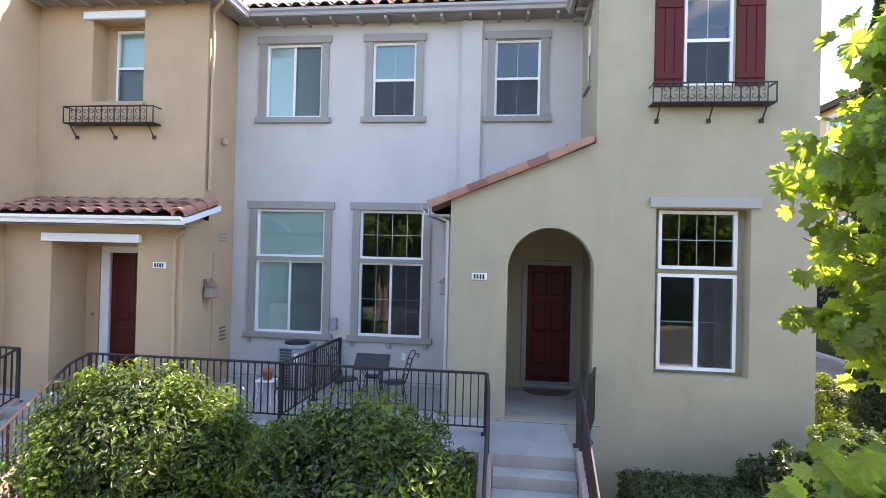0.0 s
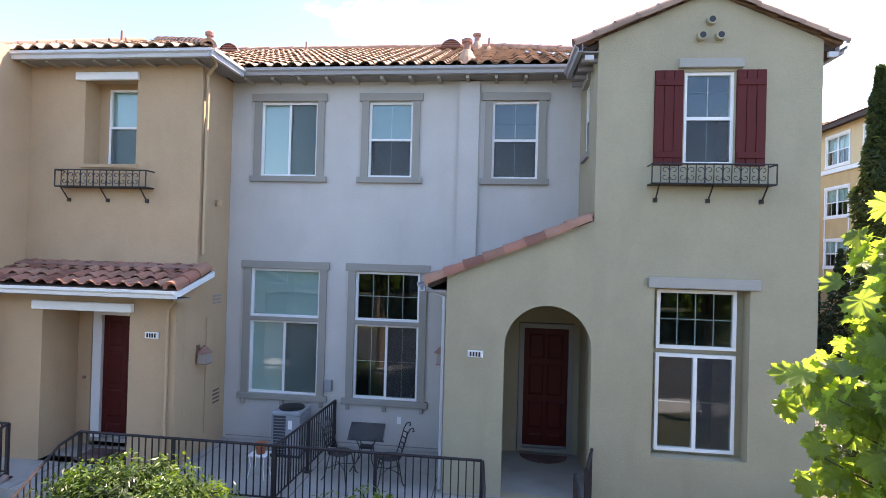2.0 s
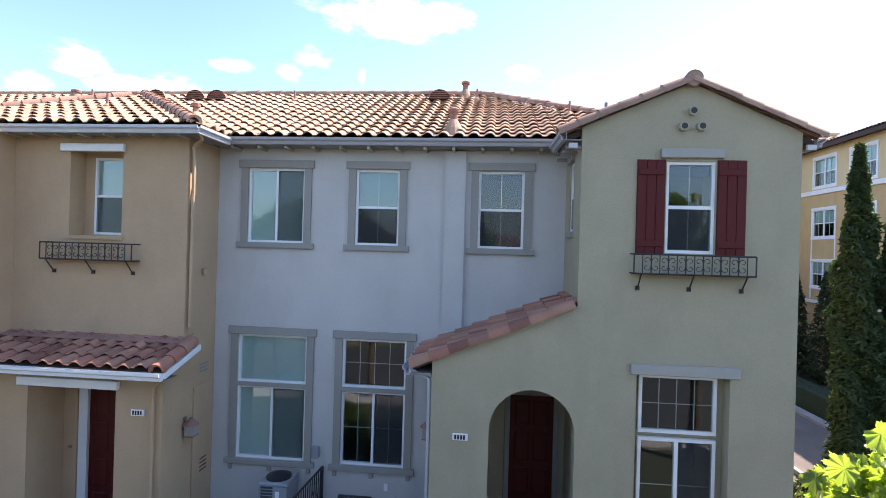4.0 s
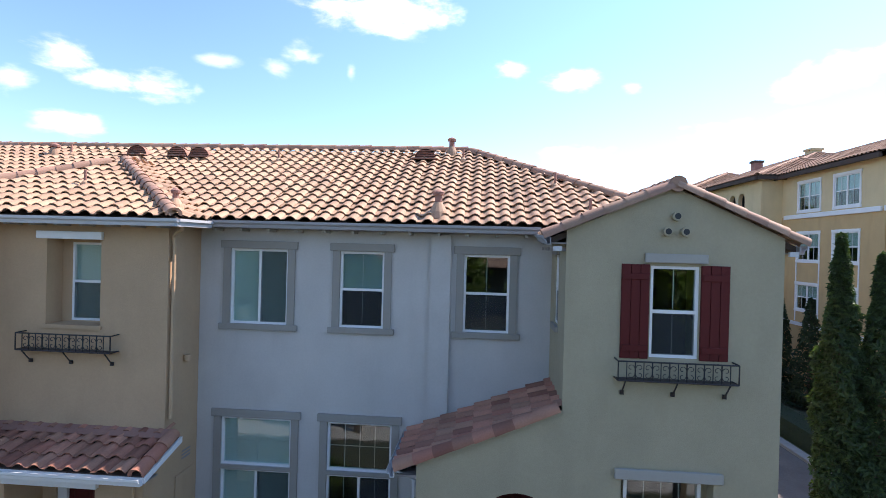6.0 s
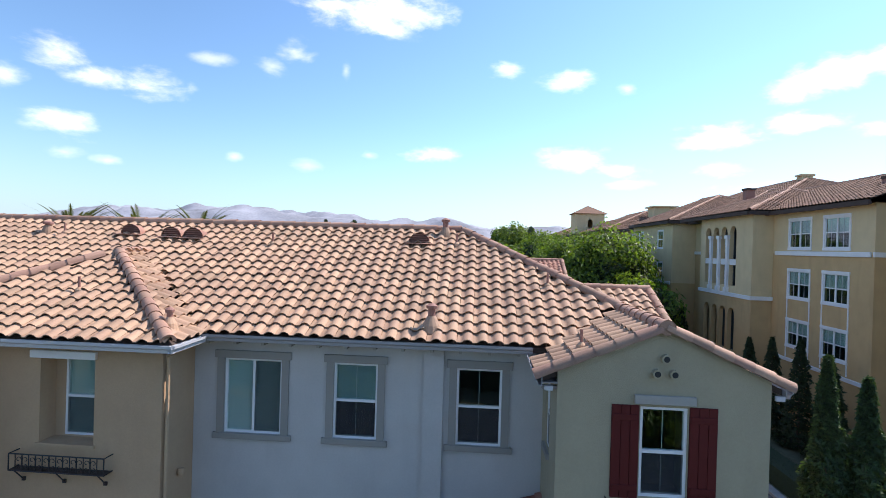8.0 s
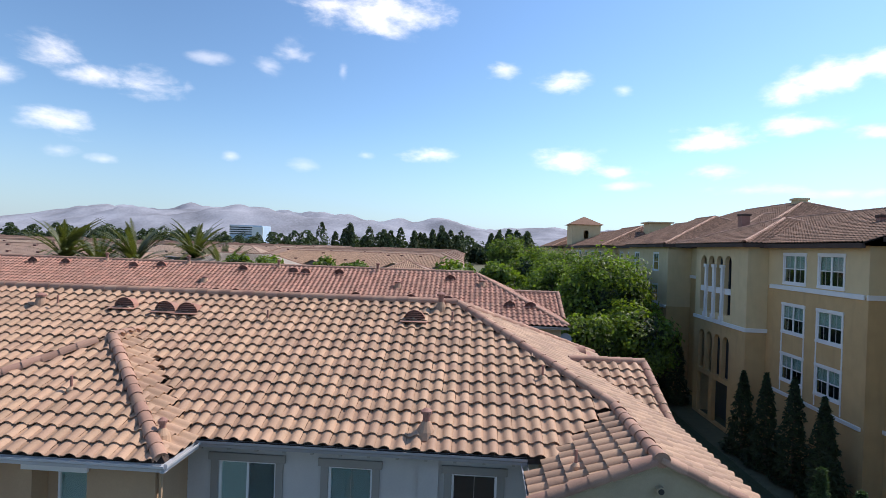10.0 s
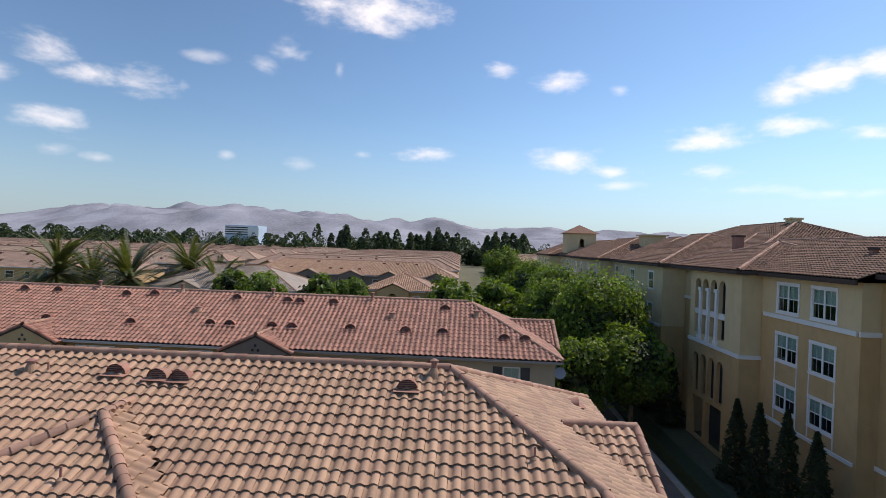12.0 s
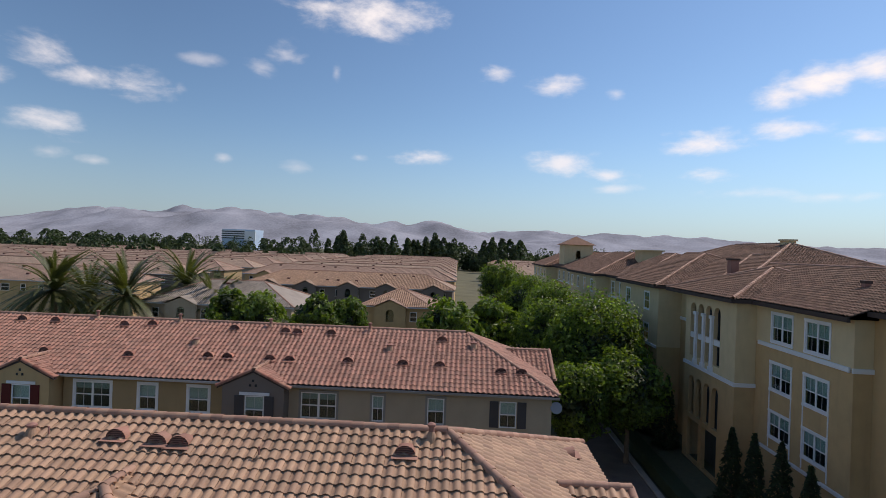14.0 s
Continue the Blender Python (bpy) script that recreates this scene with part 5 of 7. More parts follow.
shrub((-4.78, 7.3, 1.2), (1.5, 1.05, 1.25), 24000, 11, "rounded glossy green shrub with yellow-green tips before the railing", tip=M_LEAF_TIP)
shrub((-1.72, 7.25, 1.05), (1.55, 1.0, 1.15), 24000, 23, "rounded glossy dark green shrub before the railing", tip=M_LEAF_TIP)
shrub((5.15, 8.7, 0.95), (0.95, 0.7, 0.95), 4200, 31, "loose dark green shrub at the house corner", tip=M_LEAF_TIP)
shrub((3.95, 8.75, 0.75), (0.55, 0.5, 0.8), 2600, 37, "loose dark green shrub at the house corner")
shrub((6.9, 9.6, 0.75), (1.0, 0.8, 0.8), 4200, 41, "loose dark green shrub beside the path", tip=M_LEAF_TIP)
shrub((8.3, 15.5, 0.6), (0.8, 0.8, 0.75), 2500, 43, "low dark green shrub beside the path", mat=M_LEAF_CYP)
shrub((7.6, 13.2, 0.9), (0.7, 0.7, 1.1), 2500, 47, "loose green shrub under the cypresses", mat=M_LEAF_TREE)


def hedge(x0, x1, y0, y1, h, count, seed, label, mat=None):
    rng = random.Random(seed)
    ob = thing("hedge", label, "hedge", "clipped hedges", at=((x0 + x1) / 2, (y0 + y1) / 2, 0))
    o = ob.location
    pts = []
    for _ in range(count):
        f = rng.random()
        x, y, z = rng.uniform(x0, x1), rng.uniform(y0, y1), rng.uniform(0.02, h)
        j = rng.gauss(0, 0.03)
        if f < 0.45:
            p, d = (x, y, h + j), (0, 0, 1)
        elif f < 0.75:
            p, d = (x, y0 + j, z), (0, -1, 0)
        else:
            p, d = (x0 + j if rng.random() < 0.6 else x1 + j, y, z), (-1, 0, 0)
        pts.append(((p[0] - o.x, p[1] - o.y, p[2]), d))
    leaf_cloud("foliage", ob, mat or M_LEAF_HEDGE, pts, 0.05, seed)
    # solid dark box added inside, its colour standing for shade between the leaves
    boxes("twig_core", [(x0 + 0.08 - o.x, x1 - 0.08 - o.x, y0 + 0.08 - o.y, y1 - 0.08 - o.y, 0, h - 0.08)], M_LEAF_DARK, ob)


hedge(1.95, 3.75, 8.2, 9.2, 0.84, 9000, 51, "clipped box hedge with browned top at the wall")
hedge(6.9, 7.6, 16.0, 40.0, 1.1, 12000, 53, "long clipped hedge beside the alley", M_LEAF_DARK)
hedge(14.6, 16.0, 18.0, 70.0, 1.0, 16000, 54, "long dark hedge before the apartments", M_LEAF_DARK)


def cypress(x, y, top, r, seed, label, mat=None, count=7000, cone=False, base=0.2):
    rng = random.Random(seed)
    ob = thing("cypress", label, "tree", "columnar cypresses", at=(x, y, 0))
    bm = bmesh.new()
    add_tube(bm, [(0, 0, 0), (0, 0, top * 0.5), (0.02, 0, top * 0.93)], 0.09, 7, 0.015)
    part("trunk", bm, M_BARK, ob)
    pts = []
    for _ in range(count):
        f = rng.random() ** (1.5 if cone else 1.05)
        z = base + (top - base) * f
        prof = (1 - f) ** 0.8 + 0.02 if cone else min(1.0, (1 - f) * 3.2 + 0.12) * min(1, 0.5 + f * 5)
        a = rng.uniform(0, 6.283)
        bump = 1 + 0.22 * math.sin(a * 3 + z * 2.1) + 0.16 * math.sin(z * 7 + a * 2) + 0.10 * math.sin(z * 17 + a * 5)
        rr = r * prof * bump * rng.uniform(0.72, 1.06)
        pts.append(((rr * math.cos(a), rr * math.sin(a), z), (math.cos(a) * 0.6, math.sin(a) * 0.6, 0.9)))
    leaf_cloud("crown", ob, mat or M_LEAF_CYP, pts, 0.09 if not cone else 0.2, seed, 2.6)
    return ob


cypress(6.95, 11.35, 9.15, 0.33, 61, "slender tall Italian cypress beside the townhouse", count=20000)
cypress(7.6, 11.2, 8.8, 0.36, 62, "slender tall Italian cypress beside the townhouse", count=20000)
for k, (x, y, h) in enumerate(((18.3, 37.2, 5.6), (18.5, 34.8, 6.0), (18.9, 32.6, 6.3), (19.2, 30.4, 5.8), (18.2, 48.6, 6.4), (18.0, 52.5, 6.0), (17.6, 27.6, 5.2))):
    cypress(x, y, h, 0.95, 70 + k, "dark conical cypress before the apartments", M_LEAF_DARK, 2600, True)


def plane_leaf(rng):
    """Outline of a lobed, toothed leaf, unit size, with a folded midrib: vertices and fan faces."""
    lobes = ((0, 1.0), (8, 0.84), (14, 0.90), (24, 0.70), (33, 0.83), (41, 0.95), (48, 0.80), (58, 0.68), (68, 0.80), (79, 0.84), (88, 0.68), (104, 0.60), (120, 0.64), (140, 0.52), (165, 0.30))
    side_r = [(math.radians(a), r * rng.uniform(0.92, 1.06)) for a, r in lobes]
    teeth = [((a + c) / 2, (r + q) / 2 * 0.88) for (a, r), (c, q) in zip(side_r, side_r[1:])]
    side_r = [p for pair in itertools.zip_longest(side_r, teeth) for p in pair if p]
    ring = [(math.sin(a) * r, math.cos(a) * r) for a, r in side_r] + [(-math.sin(a) * r, math.cos(a) * r) for a, r in side_r[:0:-1]]
    return ring


def plane_tree():
    """A young tree: an upright leader, twigs that reach to a rounded outline, and large lobed leaves along them."""
    rng = random.Random(5)
    at = Vector((2.72, 3.85, 0))
    ob = thing("plane_tree", "young plane tree with large lobed backlit green leaves", "tree", at=at)
    bm = bmesh.new()
    add_tube(bm, [(0.1, 0.1, 0), (0.1, 0.1, 2.2), (0.04, 0.05, 3.8), (0.0, 0.0, 4.7), (-0.1, 0, 5.25)], 0.055, 8, 0.010)
    part("trunk", bm, M_BARK, ob, smooth=True)
    verts, faces = [], []

    def leaf(p, s, join):
        n = Vector((rng.gauss(-0.45, 0.5), rng.gauss(-0.5, 0.5), rng.gauss(0.35, 0.5))).normalized()
        t = Vector((rng.gauss(0, 0.6), rng.gauss(0, 0.6), -0.7))
        t = (t - n * t.dot(n)).normalized()
        u = t.cross(n)
        ring = plane_leaf(rng)
        k = len(verts)
        curl, fold = rng.uniform(-0.1, 0.5), rng.uniform(0.15, 0.5)
        verts.append((p - n * s * 0.05)[:])
        for x, y in ring:
            ripple = 0.07 * math.sin(9 * math.atan2(x, y))
            verts.append((p + u * x * s + t * y * s + n * s * (fold * abs(x) - curl * y * y + ripple))[:])
        m = len(ring)
        faces.extend([(k, k + 1 + i, k + 1 + (i + 1) % m) for i in range(m)])
        k, w = len(verts), u * 0.003
        verts.extend([(p + w)[:], (p - w)[:], (join - w)[:], (join + w)[:]])
        faces.append((k, k + 1, k + 2, k + 3))

    for b in range(108):
        f = b / 108
        z = 3.5 + 2.12 * f + rng.uniform(-0.08, 0.08)
        reach = 1.05 * (1 - 0.58 * max(0.0, f - 0.5) / 0.5) * rng.uniform(0.7, 1.05)
        if f < 0.25:
            reach *= 0.88
        a = rng.uniform(0, 6.283) if b % 3 else rng.uniform(2.4, 4.2)
        root = Vector((0.03, 0.03, z))
        end = root + Vector((math.cos(a) * reach, math.sin(a) * reach * 0.75, rng.uniform(0.1, 0.4)))
        mid = (root + end) / 2 + Vector((0, 0, -0.04))
        bm = bmesh.new()
        add_tube(bm, [root, mid, end], 0.012, 5, 0.004)
        part("limb", bm, M_BARK, ob)
        for q in range(22):
            g = rng.uniform(0.3, 1.04)
            j = root.lerp(end, min(g, 1))
            leaf(j + Vector((rng.gauss(0, 0.09), rng.gauss(0, 0.09), rng.gauss(-0.02, 0.09))), rng.uniform(0.075, 0.135), j)
    # one low branch that hangs towards the front walk
    for b in range(9):
        root = Vector((0.05, 0.05, 2.75 + 0.03 * b))
        end = Vector((-1.4 + 0.15 * b, -0.75 + rng.uniform(-0.15, 0.15), rng.uniform(3.05, 3.45)))
        bm = bmesh.new()
        add_tube(bm, [root, (root + end) / 2, end], 0.012, 5, 0.004)
        part("limb", bm, M_BARK, ob)
        for q in range(20):
            j = root.lerp(end, rng.uniform(0.62, 1.0))
            leaf(j + Vector((rng.gauss(0, 0.08), rng.gauss(0, 0.08), rng.gauss(0, 0.07))), rng.uniform(0.075, 0.125), j)
    tagged(from_arrays("leaves", verts, faces, M_LEAF_PLANE, ob, smooth=True), kind="stuff")


plane_tree()


def tree(x, y, h, r, seed, label, mat=None, count=5200, size=0.42, squash=1.08, group="street trees"):
    """A broad tree: tapered trunk, forked limbs, a clumped and gappy crown."""
    rng = random.Random(seed)
    ob = thing("tree", label, "tree", group, at=(x, y, 0))
    rz = r * squash
    cz = h - rz
    bm = bmesh.new()
    add_tube(bm, [(0, 0, 0), (0.05, 0.03, cz * 0.4), (0, 0, cz * 0.75)], 0.22, 8, 0.13)
    for k in range(7):
        a = k * 0.9 + rng.uniform(-0.2, 0.2)
        add_tube(bm, [(0, 0, cz * 0.55 + 0.1 * k), (math.cos(a) * r * 0.3, math.sin(a) * r * 0.3, cz * 0.9), (math.cos(a) * r * 0.65, math.sin(a) * r * 0.65, cz + rz * rng.uniform(0.0, 0.5))], 0.10, 6, 0.02)
    part("trunk", bm, M_BARK, ob)
    leaf_cloud("crown", ob, mat or M_LEAF_TREE, lumps(rng, (0, 0, cz), (r * 0.86, r * 0.86, rz * 0.88), count, 0.36, 0.5), size, seed, 1.6)
    # darker leaves within the crown paint its shaded gaps
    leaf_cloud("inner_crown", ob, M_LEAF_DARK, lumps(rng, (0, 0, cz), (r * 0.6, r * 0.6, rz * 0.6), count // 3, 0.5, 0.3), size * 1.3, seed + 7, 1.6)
    return ob


T_LABEL = "broad dense green street tree beside the alley"
for k, (x, y, h, r) in enumerate(((12.2, 51, 13.6, 4.8), (8.6, 56, 12.2, 3.9), (14.4, 58, 12.5, 4.3), (10.6, 66, 13.4, 4.4), (8.2, 78, 13.8, 4.0), (12.5, 84, 13.2, 4.4), (5.4, 92, 15.6, 3.6), (9.0, 104, 13.5, 4.5), (9.0, 43.5, 8.4, 3.0), (13.5, 44.5, 9.6, 3.2))):
    tree(x, y, h, r, 100 + k, T_LABEL, count=17000 if k < 4 else 8000, size=0.30)
for k, (x, y, h, r) in enumerate(((-1.8, 56, 12.0, 3.4), (3.2, 60, 12.4, 3.4), (-16.5, 58, 11.8, 3.0), (-13.2, 59, 11.4, 2.4), (-23.5, 59, 12.0, 3.2), (-27.5, 61, 11.5, 2.6))):
    tree(x, y, h, r, 140 + k, "bright green young tree behind the townhouse row", count=4500)


def palm(x, y, h, seed):
    rng = random.Random(seed)
    ob = thing("palm_tree", "date palm with long arching grey-green fronds", "palm", "date palms", at=(x, y, 0))
    bm = bmesh.new()
    add_tube(bm, [(0, 0, 0), (0.1, 0, h * 0.5), (0, 0, h)], 0.42, 9, 0.36)
    part("trunk", bm, M_BARK, ob)
    for k in range(125):
        a = rng.uniform(0, 6.283)
        lift = rng.uniform(-0.55, 1.45)
        length = rng.uniform(6.6, 8.4)
        v, f = [], []
        out = Vector((math.cos(a), math.sin(a), 0))
        sidev = Vector((-math.sin(a), math.cos(a), 0))
        prev, p = None, Vector((0, 0, h))
        ang = lift
        n = 16
        for i in range(n):
            d = out * math.cos(ang) + Vector((0, 0, math.sin(ang)))
            q = p + d * length / n
            w = 0.85 * math.sin(math.pi * min(1, (i + 1.5) / (n + 1))) ** 0.6
            for sgn in (-1, 1):
                for sub in (0.1, 0.3, 0.5, 0.7, 0.9):
                    b0 = p.lerp(q, sub)
                    tipv = b0 + sidev * sgn * w * 0.55 + d * w * 0.8 + Vector((0, 0, -0.18 * w + 0.2 * w))
                    kk = len(v)
                    v += [(b0 - d * 0.04)[:], (b0 + d * 0.07)[:], tipv[:]]
                    f.append((kk, kk + 1, kk + 2))
            kk = len(v)
            v += [(p + sidev * 0.03)[:], (p - sidev * 0.03)[:], (q - sidev * 0.03)[:], (q + sidev * 0.03)[:]]
            f.append((kk, kk + 1, kk + 2, kk + 3))
            p = q
            ang -= 0.045 + 0.025 * rng.random()
        from_arrays("frond", v, f, M_LEAF_PALM, ob)
    return ob


for k, (x, y, h) in enumerate(((-56.3, 70, 9.6), (-46.2, 70, 9.2), (-44.3, 82, 10.0), (-57.4, 78, 7.6), (-37.8, 78, 6.8))):
    palm(x, y, h, 300 + k)

# ---- the second row of townhouses ----
M_BEIGE = material("beige_stucco", (0.45, 0.365, 0.262), 0.9, bump=0.3, bump_scale=60, vary=0.06, grime=0.15)
M_BROWN = material("brown_stucco", (0.21, 0.168, 0.14), 0.9, bump=0.3, bump_scale=60, vary=0.06)
M_OCHRE = material("ochre_stucco", (0.39, 0.275, 0.145), 0.9, bump=0.3, bump_scale=60, vary=0.06, grime=0.15)
M_PALE = material("pale_yellow_stucco", (0.67, 0.525, 0.31), 0.9, bump=0.3, bump_scale=50, vary=0.07, grime=0.2)
M_TOFFEE = material("toffee_stucco", (0.56, 0.375, 0.185), 0.9, bump=0.3, bump_scale=50, vary=0.08, grime=0.25)
M_SHUT_GREY = material("charcoal_shutter", (0.06, 0.055, 0.06), 0.6, vary=0.1)
M_TILE_GREY = material("grey_clay_tile", (0.28, 0.24, 0.20), 0.85, vary=0.2, scale=3, per_piece=0.2)


def far_window(parent, m, x0, x1, z0, z1, sashes=1, trim_mat=None, blind=None):
    """A small pane-and-frame window for a house that stays far off: outside is -y of m."""
    if trim_mat:
        boxes("window_trim", [(x0 - 0.12, x1 + 0.12, -0.05, -0.002, z1, z1 + 0.13), (x0 - 0.12, x0, -0.045, -0.002, z0, z1), (x1, x1 + 0.12, -0.045, -0.002, z0, z1), (x0 - 0.15, x1 + 0.15, -0.06, -0.002, z0 - 0.12, z0)], trim_mat, parent, m=m)
    w = (x1 - x0) / sashes
    for k in range(sashes):
        a, b = x0 + w * k, x0 + w * (k + 1)
        f = 0.06
        zm = (z0 + z1) / 2
        win = panel("window", rect(a, b, z0, z1), [rect(a + f, b - f, z0 + f, zm - 0.03), rect(a + f, b - f, zm + 0.03, z1 - f)], 0.06, M_WHITE, parent, m @ shift(0, -0.03, 0))
        for c, d in ((z0 + f, zm - 0.03), (zm + 0.03, z1 - f)):
            boxes("glazing_bar", [((a + b) / 2 - 0.012, (a + b) / 2 + 0.012, -0.015, 0.0, c, d)], M_GUTTER, win, m=m)
    boxes("pane", [(x0 + 0.03, x1 - 0.03, 0.004, 0.012, z0 + 0.03, z1 - 0.03)], M_GLASS, win, m=m)
    boxes("blind", [(x0 + 0.03, x1 - 0.03, 0.08, 0.09, (z0 + (z1 - z0) * (0.5 if blind else 0.72)), z1 - 0.03)], blind or M_BLIND_DIM, win, m=m)


R2Y, R2_EAVE, R2_RIDGE_Y, R2_RIDGE = 30.3, 9.05, 35.1, 11.55
R2S = (R2_RIDGE - R2_EAVE) / (R2_RIDGE_Y - 29.85)
row2 = thing("townhouse_row", "long row of stucco townhouses with rose clay tile roof", "house", "townhouse rows")
R2_WIN = [(-22.6, -20.45, 2, M_WHITE), (-18.75, -17.7, 1, M_WHITE), (-15.8, -14.6, 1, M_WHITE), (-9.2, -7.15, 2, M_TRIM), (-5.1, -4.45, 1, M_TRIM), (-1.95, -1.0, 1, M_TRIM), (2.1, 3.05, 1, None)]
R2M = shift(0, R2Y, 0)


def r2_wall(x0, x1, mat):
    hs = [rect(a, b, 7.08, 8.55) for a, b, *_ in R2_WIN if x0 < a and b < x1]
    panel("wall", rect(x0, x1, 0, R2_EAVE - 0.1), hs, 0.2, mat, row2, R2M)


r2_wall(-9.9, 5.0, M_BEIGE)
r2_wall(-23.3, -13.4, M_OCHRE)
r2_wall(-46.0, -27.0, M_OCHRE)
for a, b, n, t in R2_WIN:
    far_window(row2, shift(0, R2Y + 0.02, 0), a, b, 7.08, 8.55, n, t, M_BLIND if n == 1 else None)
for x in (1.55, 3.1):
    boxes("shutter", [(x, x + 0.5, R2Y - 0.05, R2Y - 0.002, 7.08, 8.55)], M_SHUT_GREY, row2)
boxes("outer_wall", [(4.8, 5.0, R2Y + 0.2, 40, 0, 8.9), (-46, 5.0, 40.0, 40.2, 0, 8.9)], M_BEIGE, row2)
boxes("inner_wall", [(-46, 4.7, 33.5, 33.6, 0, 8.9)], M_ROOM, row2)
r2_roof = roof_slab(row2, [[(-46, 29.85, R2_EAVE), (5.35, 29.85, R2_EAVE), (0.05, R2_RIDGE_Y, R2_RIDGE), (-46, R2_RIDGE_Y, R2_RIDGE)],
                           [(5.35, 29.85, R2_EAVE), (5.35, 40.35, R2_EAVE), (0.05, R2_RIDGE_Y, R2_RIDGE)],
                           [(0.05, R2_RIDGE_Y, R2_RIDGE), (5.35, 40.35, R2_EAVE), (-46, 40.35, R2_EAVE), (-46, R2_RIDGE_Y, R2_RIDGE)]])
tile_plane(r2_roof, [(-46, 29.7), (5.4, 29.7), (0.05, R2_RIDGE_Y), (-46, R2_RIDGE_Y)], (-46, 29.8, R2_EAVE), (1, 0), R2S, M_TILE_PINK)
tile_plane(r2_roof, [(5.45, 29.8), (5.45, 40.3), (0.05, R2_RIDGE_Y)], (5.4, 29.8, R2_EAVE), (0, 1), R2S * 0.99, M_TILE_PINK)
caps(r2_roof, (0.05, R2_RIDGE_Y, R2_RIDGE + 0.05), (-46, R2_RIDGE_Y, R2_RIDGE + 0.05))
caps(r2_roof, (5.35, 29.85, R2_EAVE + 0.05), (0.05, R2_RIDGE_Y, R2_RIDGE + 0.05))
caps(r2_roof, (5.35, 40.3, R2_EAVE + 0.05), (0.05, R2_RIDGE_Y, R2_RIDGE + 0.05))
for a, b, mat in ((-9.9, 5.35, M_GUTTER_GREY), (-23.2, -13.4, M_GUTTER), (-46, -27.2, M_GUTTER)):
    gutter(row2, (a, 29.86, R2_EAVE), (b, 29.86, R2_EAVE), mat)
r2_side = roof_slab(row2, [[(2.6, 36.6, 10.3), (5.7, 33.9, 8.95), (5.7, 36.6, 10.3)], [(2.6, 36.6, 10.3), (5.7, 36.6, 10.3), (5.7, 39.3, 8.95)]], 0.0, "side_gable_roof")
tile_plane(r2_side, [(2.5, 36.6), (5.75, 33.8), (5.75, 36.6)], (2.5, 33.85, 8.93), (1, 0), 0.5, M_TILE_PINK)
caps(r2_side, (5.7, 36.6, 10.36), (2.6, 36.6, 10.36))
caps(r2_side, (5.7, 33.9, 9.0), (5.7, 36.6, 10.36))
# its two projecting gables
for xc, wall_mat, shut in ((-25.2, M_TOFFEE, M_SHUTTER), (-11.65, M_BROWN, M_SHUT_GREY)):
    hw, y0 = 1.75, R2Y - 0.9
    panel("gable_wall", [(xc - hw, 0), (xc + hw, 0), (xc + hw, 8.95), (xc, 9.72), (xc - hw, 8.95)], [rect(xc - 0.45, xc + 0.65, 6.9, 8.45)], 0.2, wall_mat, row2, shift(0, y0, 0))
    boxes("gable_side", [(xc - hw, xc - hw + 0.2, y0 + 0.202, R2Y + 0.2, 0, 8.9), (xc + hw - 0.2, xc + hw, y0 + 0.202, R2Y + 0.2, 0, 8.9)], wall_mat, row2)
    far_window(row2, shift(0, y0 + 0.02, 0), xc - 0.45, xc + 0.65, 6.9, 8.45, 1, None, M_BLIND)
    boxes("lintel", [(xc - 0.75, xc + 0.95, y0 - 0.06, y0 - 0.002, 8.48, 8.64)], M_WHITE, row2)
    for x in (xc - 1.02, xc + 0.68):
        boxes("shutter", [(x, x + 0.52, y0 - 0.05, y0 - 0.002, 6.9, 8.45)], shut, row2)
    # black blocks stand for the shaded vent holes
    for dx, dz in ((0, 9.28), (-0.16, 9.02), (0.16, 9.02)):
        boxes("bore_shade", [(xc + dx - 0.07, xc + dx + 0.07, y0 - 0.02, y0 - 0.002, dz - 0.07, dz + 0.07)], M_BLACK, row2, bevel=0.02)
    gs = 0.45
    gr = roof_slab(row2, [[(xc - hw - 0.3, y0 - 0.05, 8.88), (xc, y0 - 0.05, 9.84), (xc, 31.6, 9.84), (xc - hw - 0.3, 29.6, 8.88)], [(xc + hw + 0.3, y0 - 0.05, 8.88), (xc + hw + 0.3, 29.6, 8.88), (xc, 31.6, 9.84), (xc, y0 - 0.05, 9.84)]], 0.0, "gable_roof")
    tile_plane(gr, [(xc + hw + 0.4, y0), (xc + hw + 0.4, 29.7), (xc, 31.7), (xc, y0)], (xc + hw + 0.35, y0, 8.88), (0, 1), gs, M_TILE_PINK)
    tile_plane(gr, [(xc - hw - 0.4, y0), (xc, y0), (xc, 31.7), (xc - hw - 0.4, 29.7)], (xc - hw - 0.35, 31.8, 8.88), (0, -1), gs, M_TILE_PINK)
    caps(gr, (xc, y0, 9.90), (xc, 31.6, 9.90))
    caps(gr, (xc + hw + 0.35, y0 + 0.03, 8.9), (xc, y0 + 0.03, 9.88), M_TILE_RED)
    caps(gr, (xc - hw - 0.35, y0 + 0.03, 8.9), (xc, y0 + 0.03, 9.88), M_TILE_RED)


def on_r2(x, f):
    y = 29.85 + (R2_RIDGE_Y - 29.85) * f
    return Matrix.Translation((x, y, R2_EAVE + R2S * (y - 29.85) + 0.08)) @ Matrix.Rotation(0.06, 4, "X")


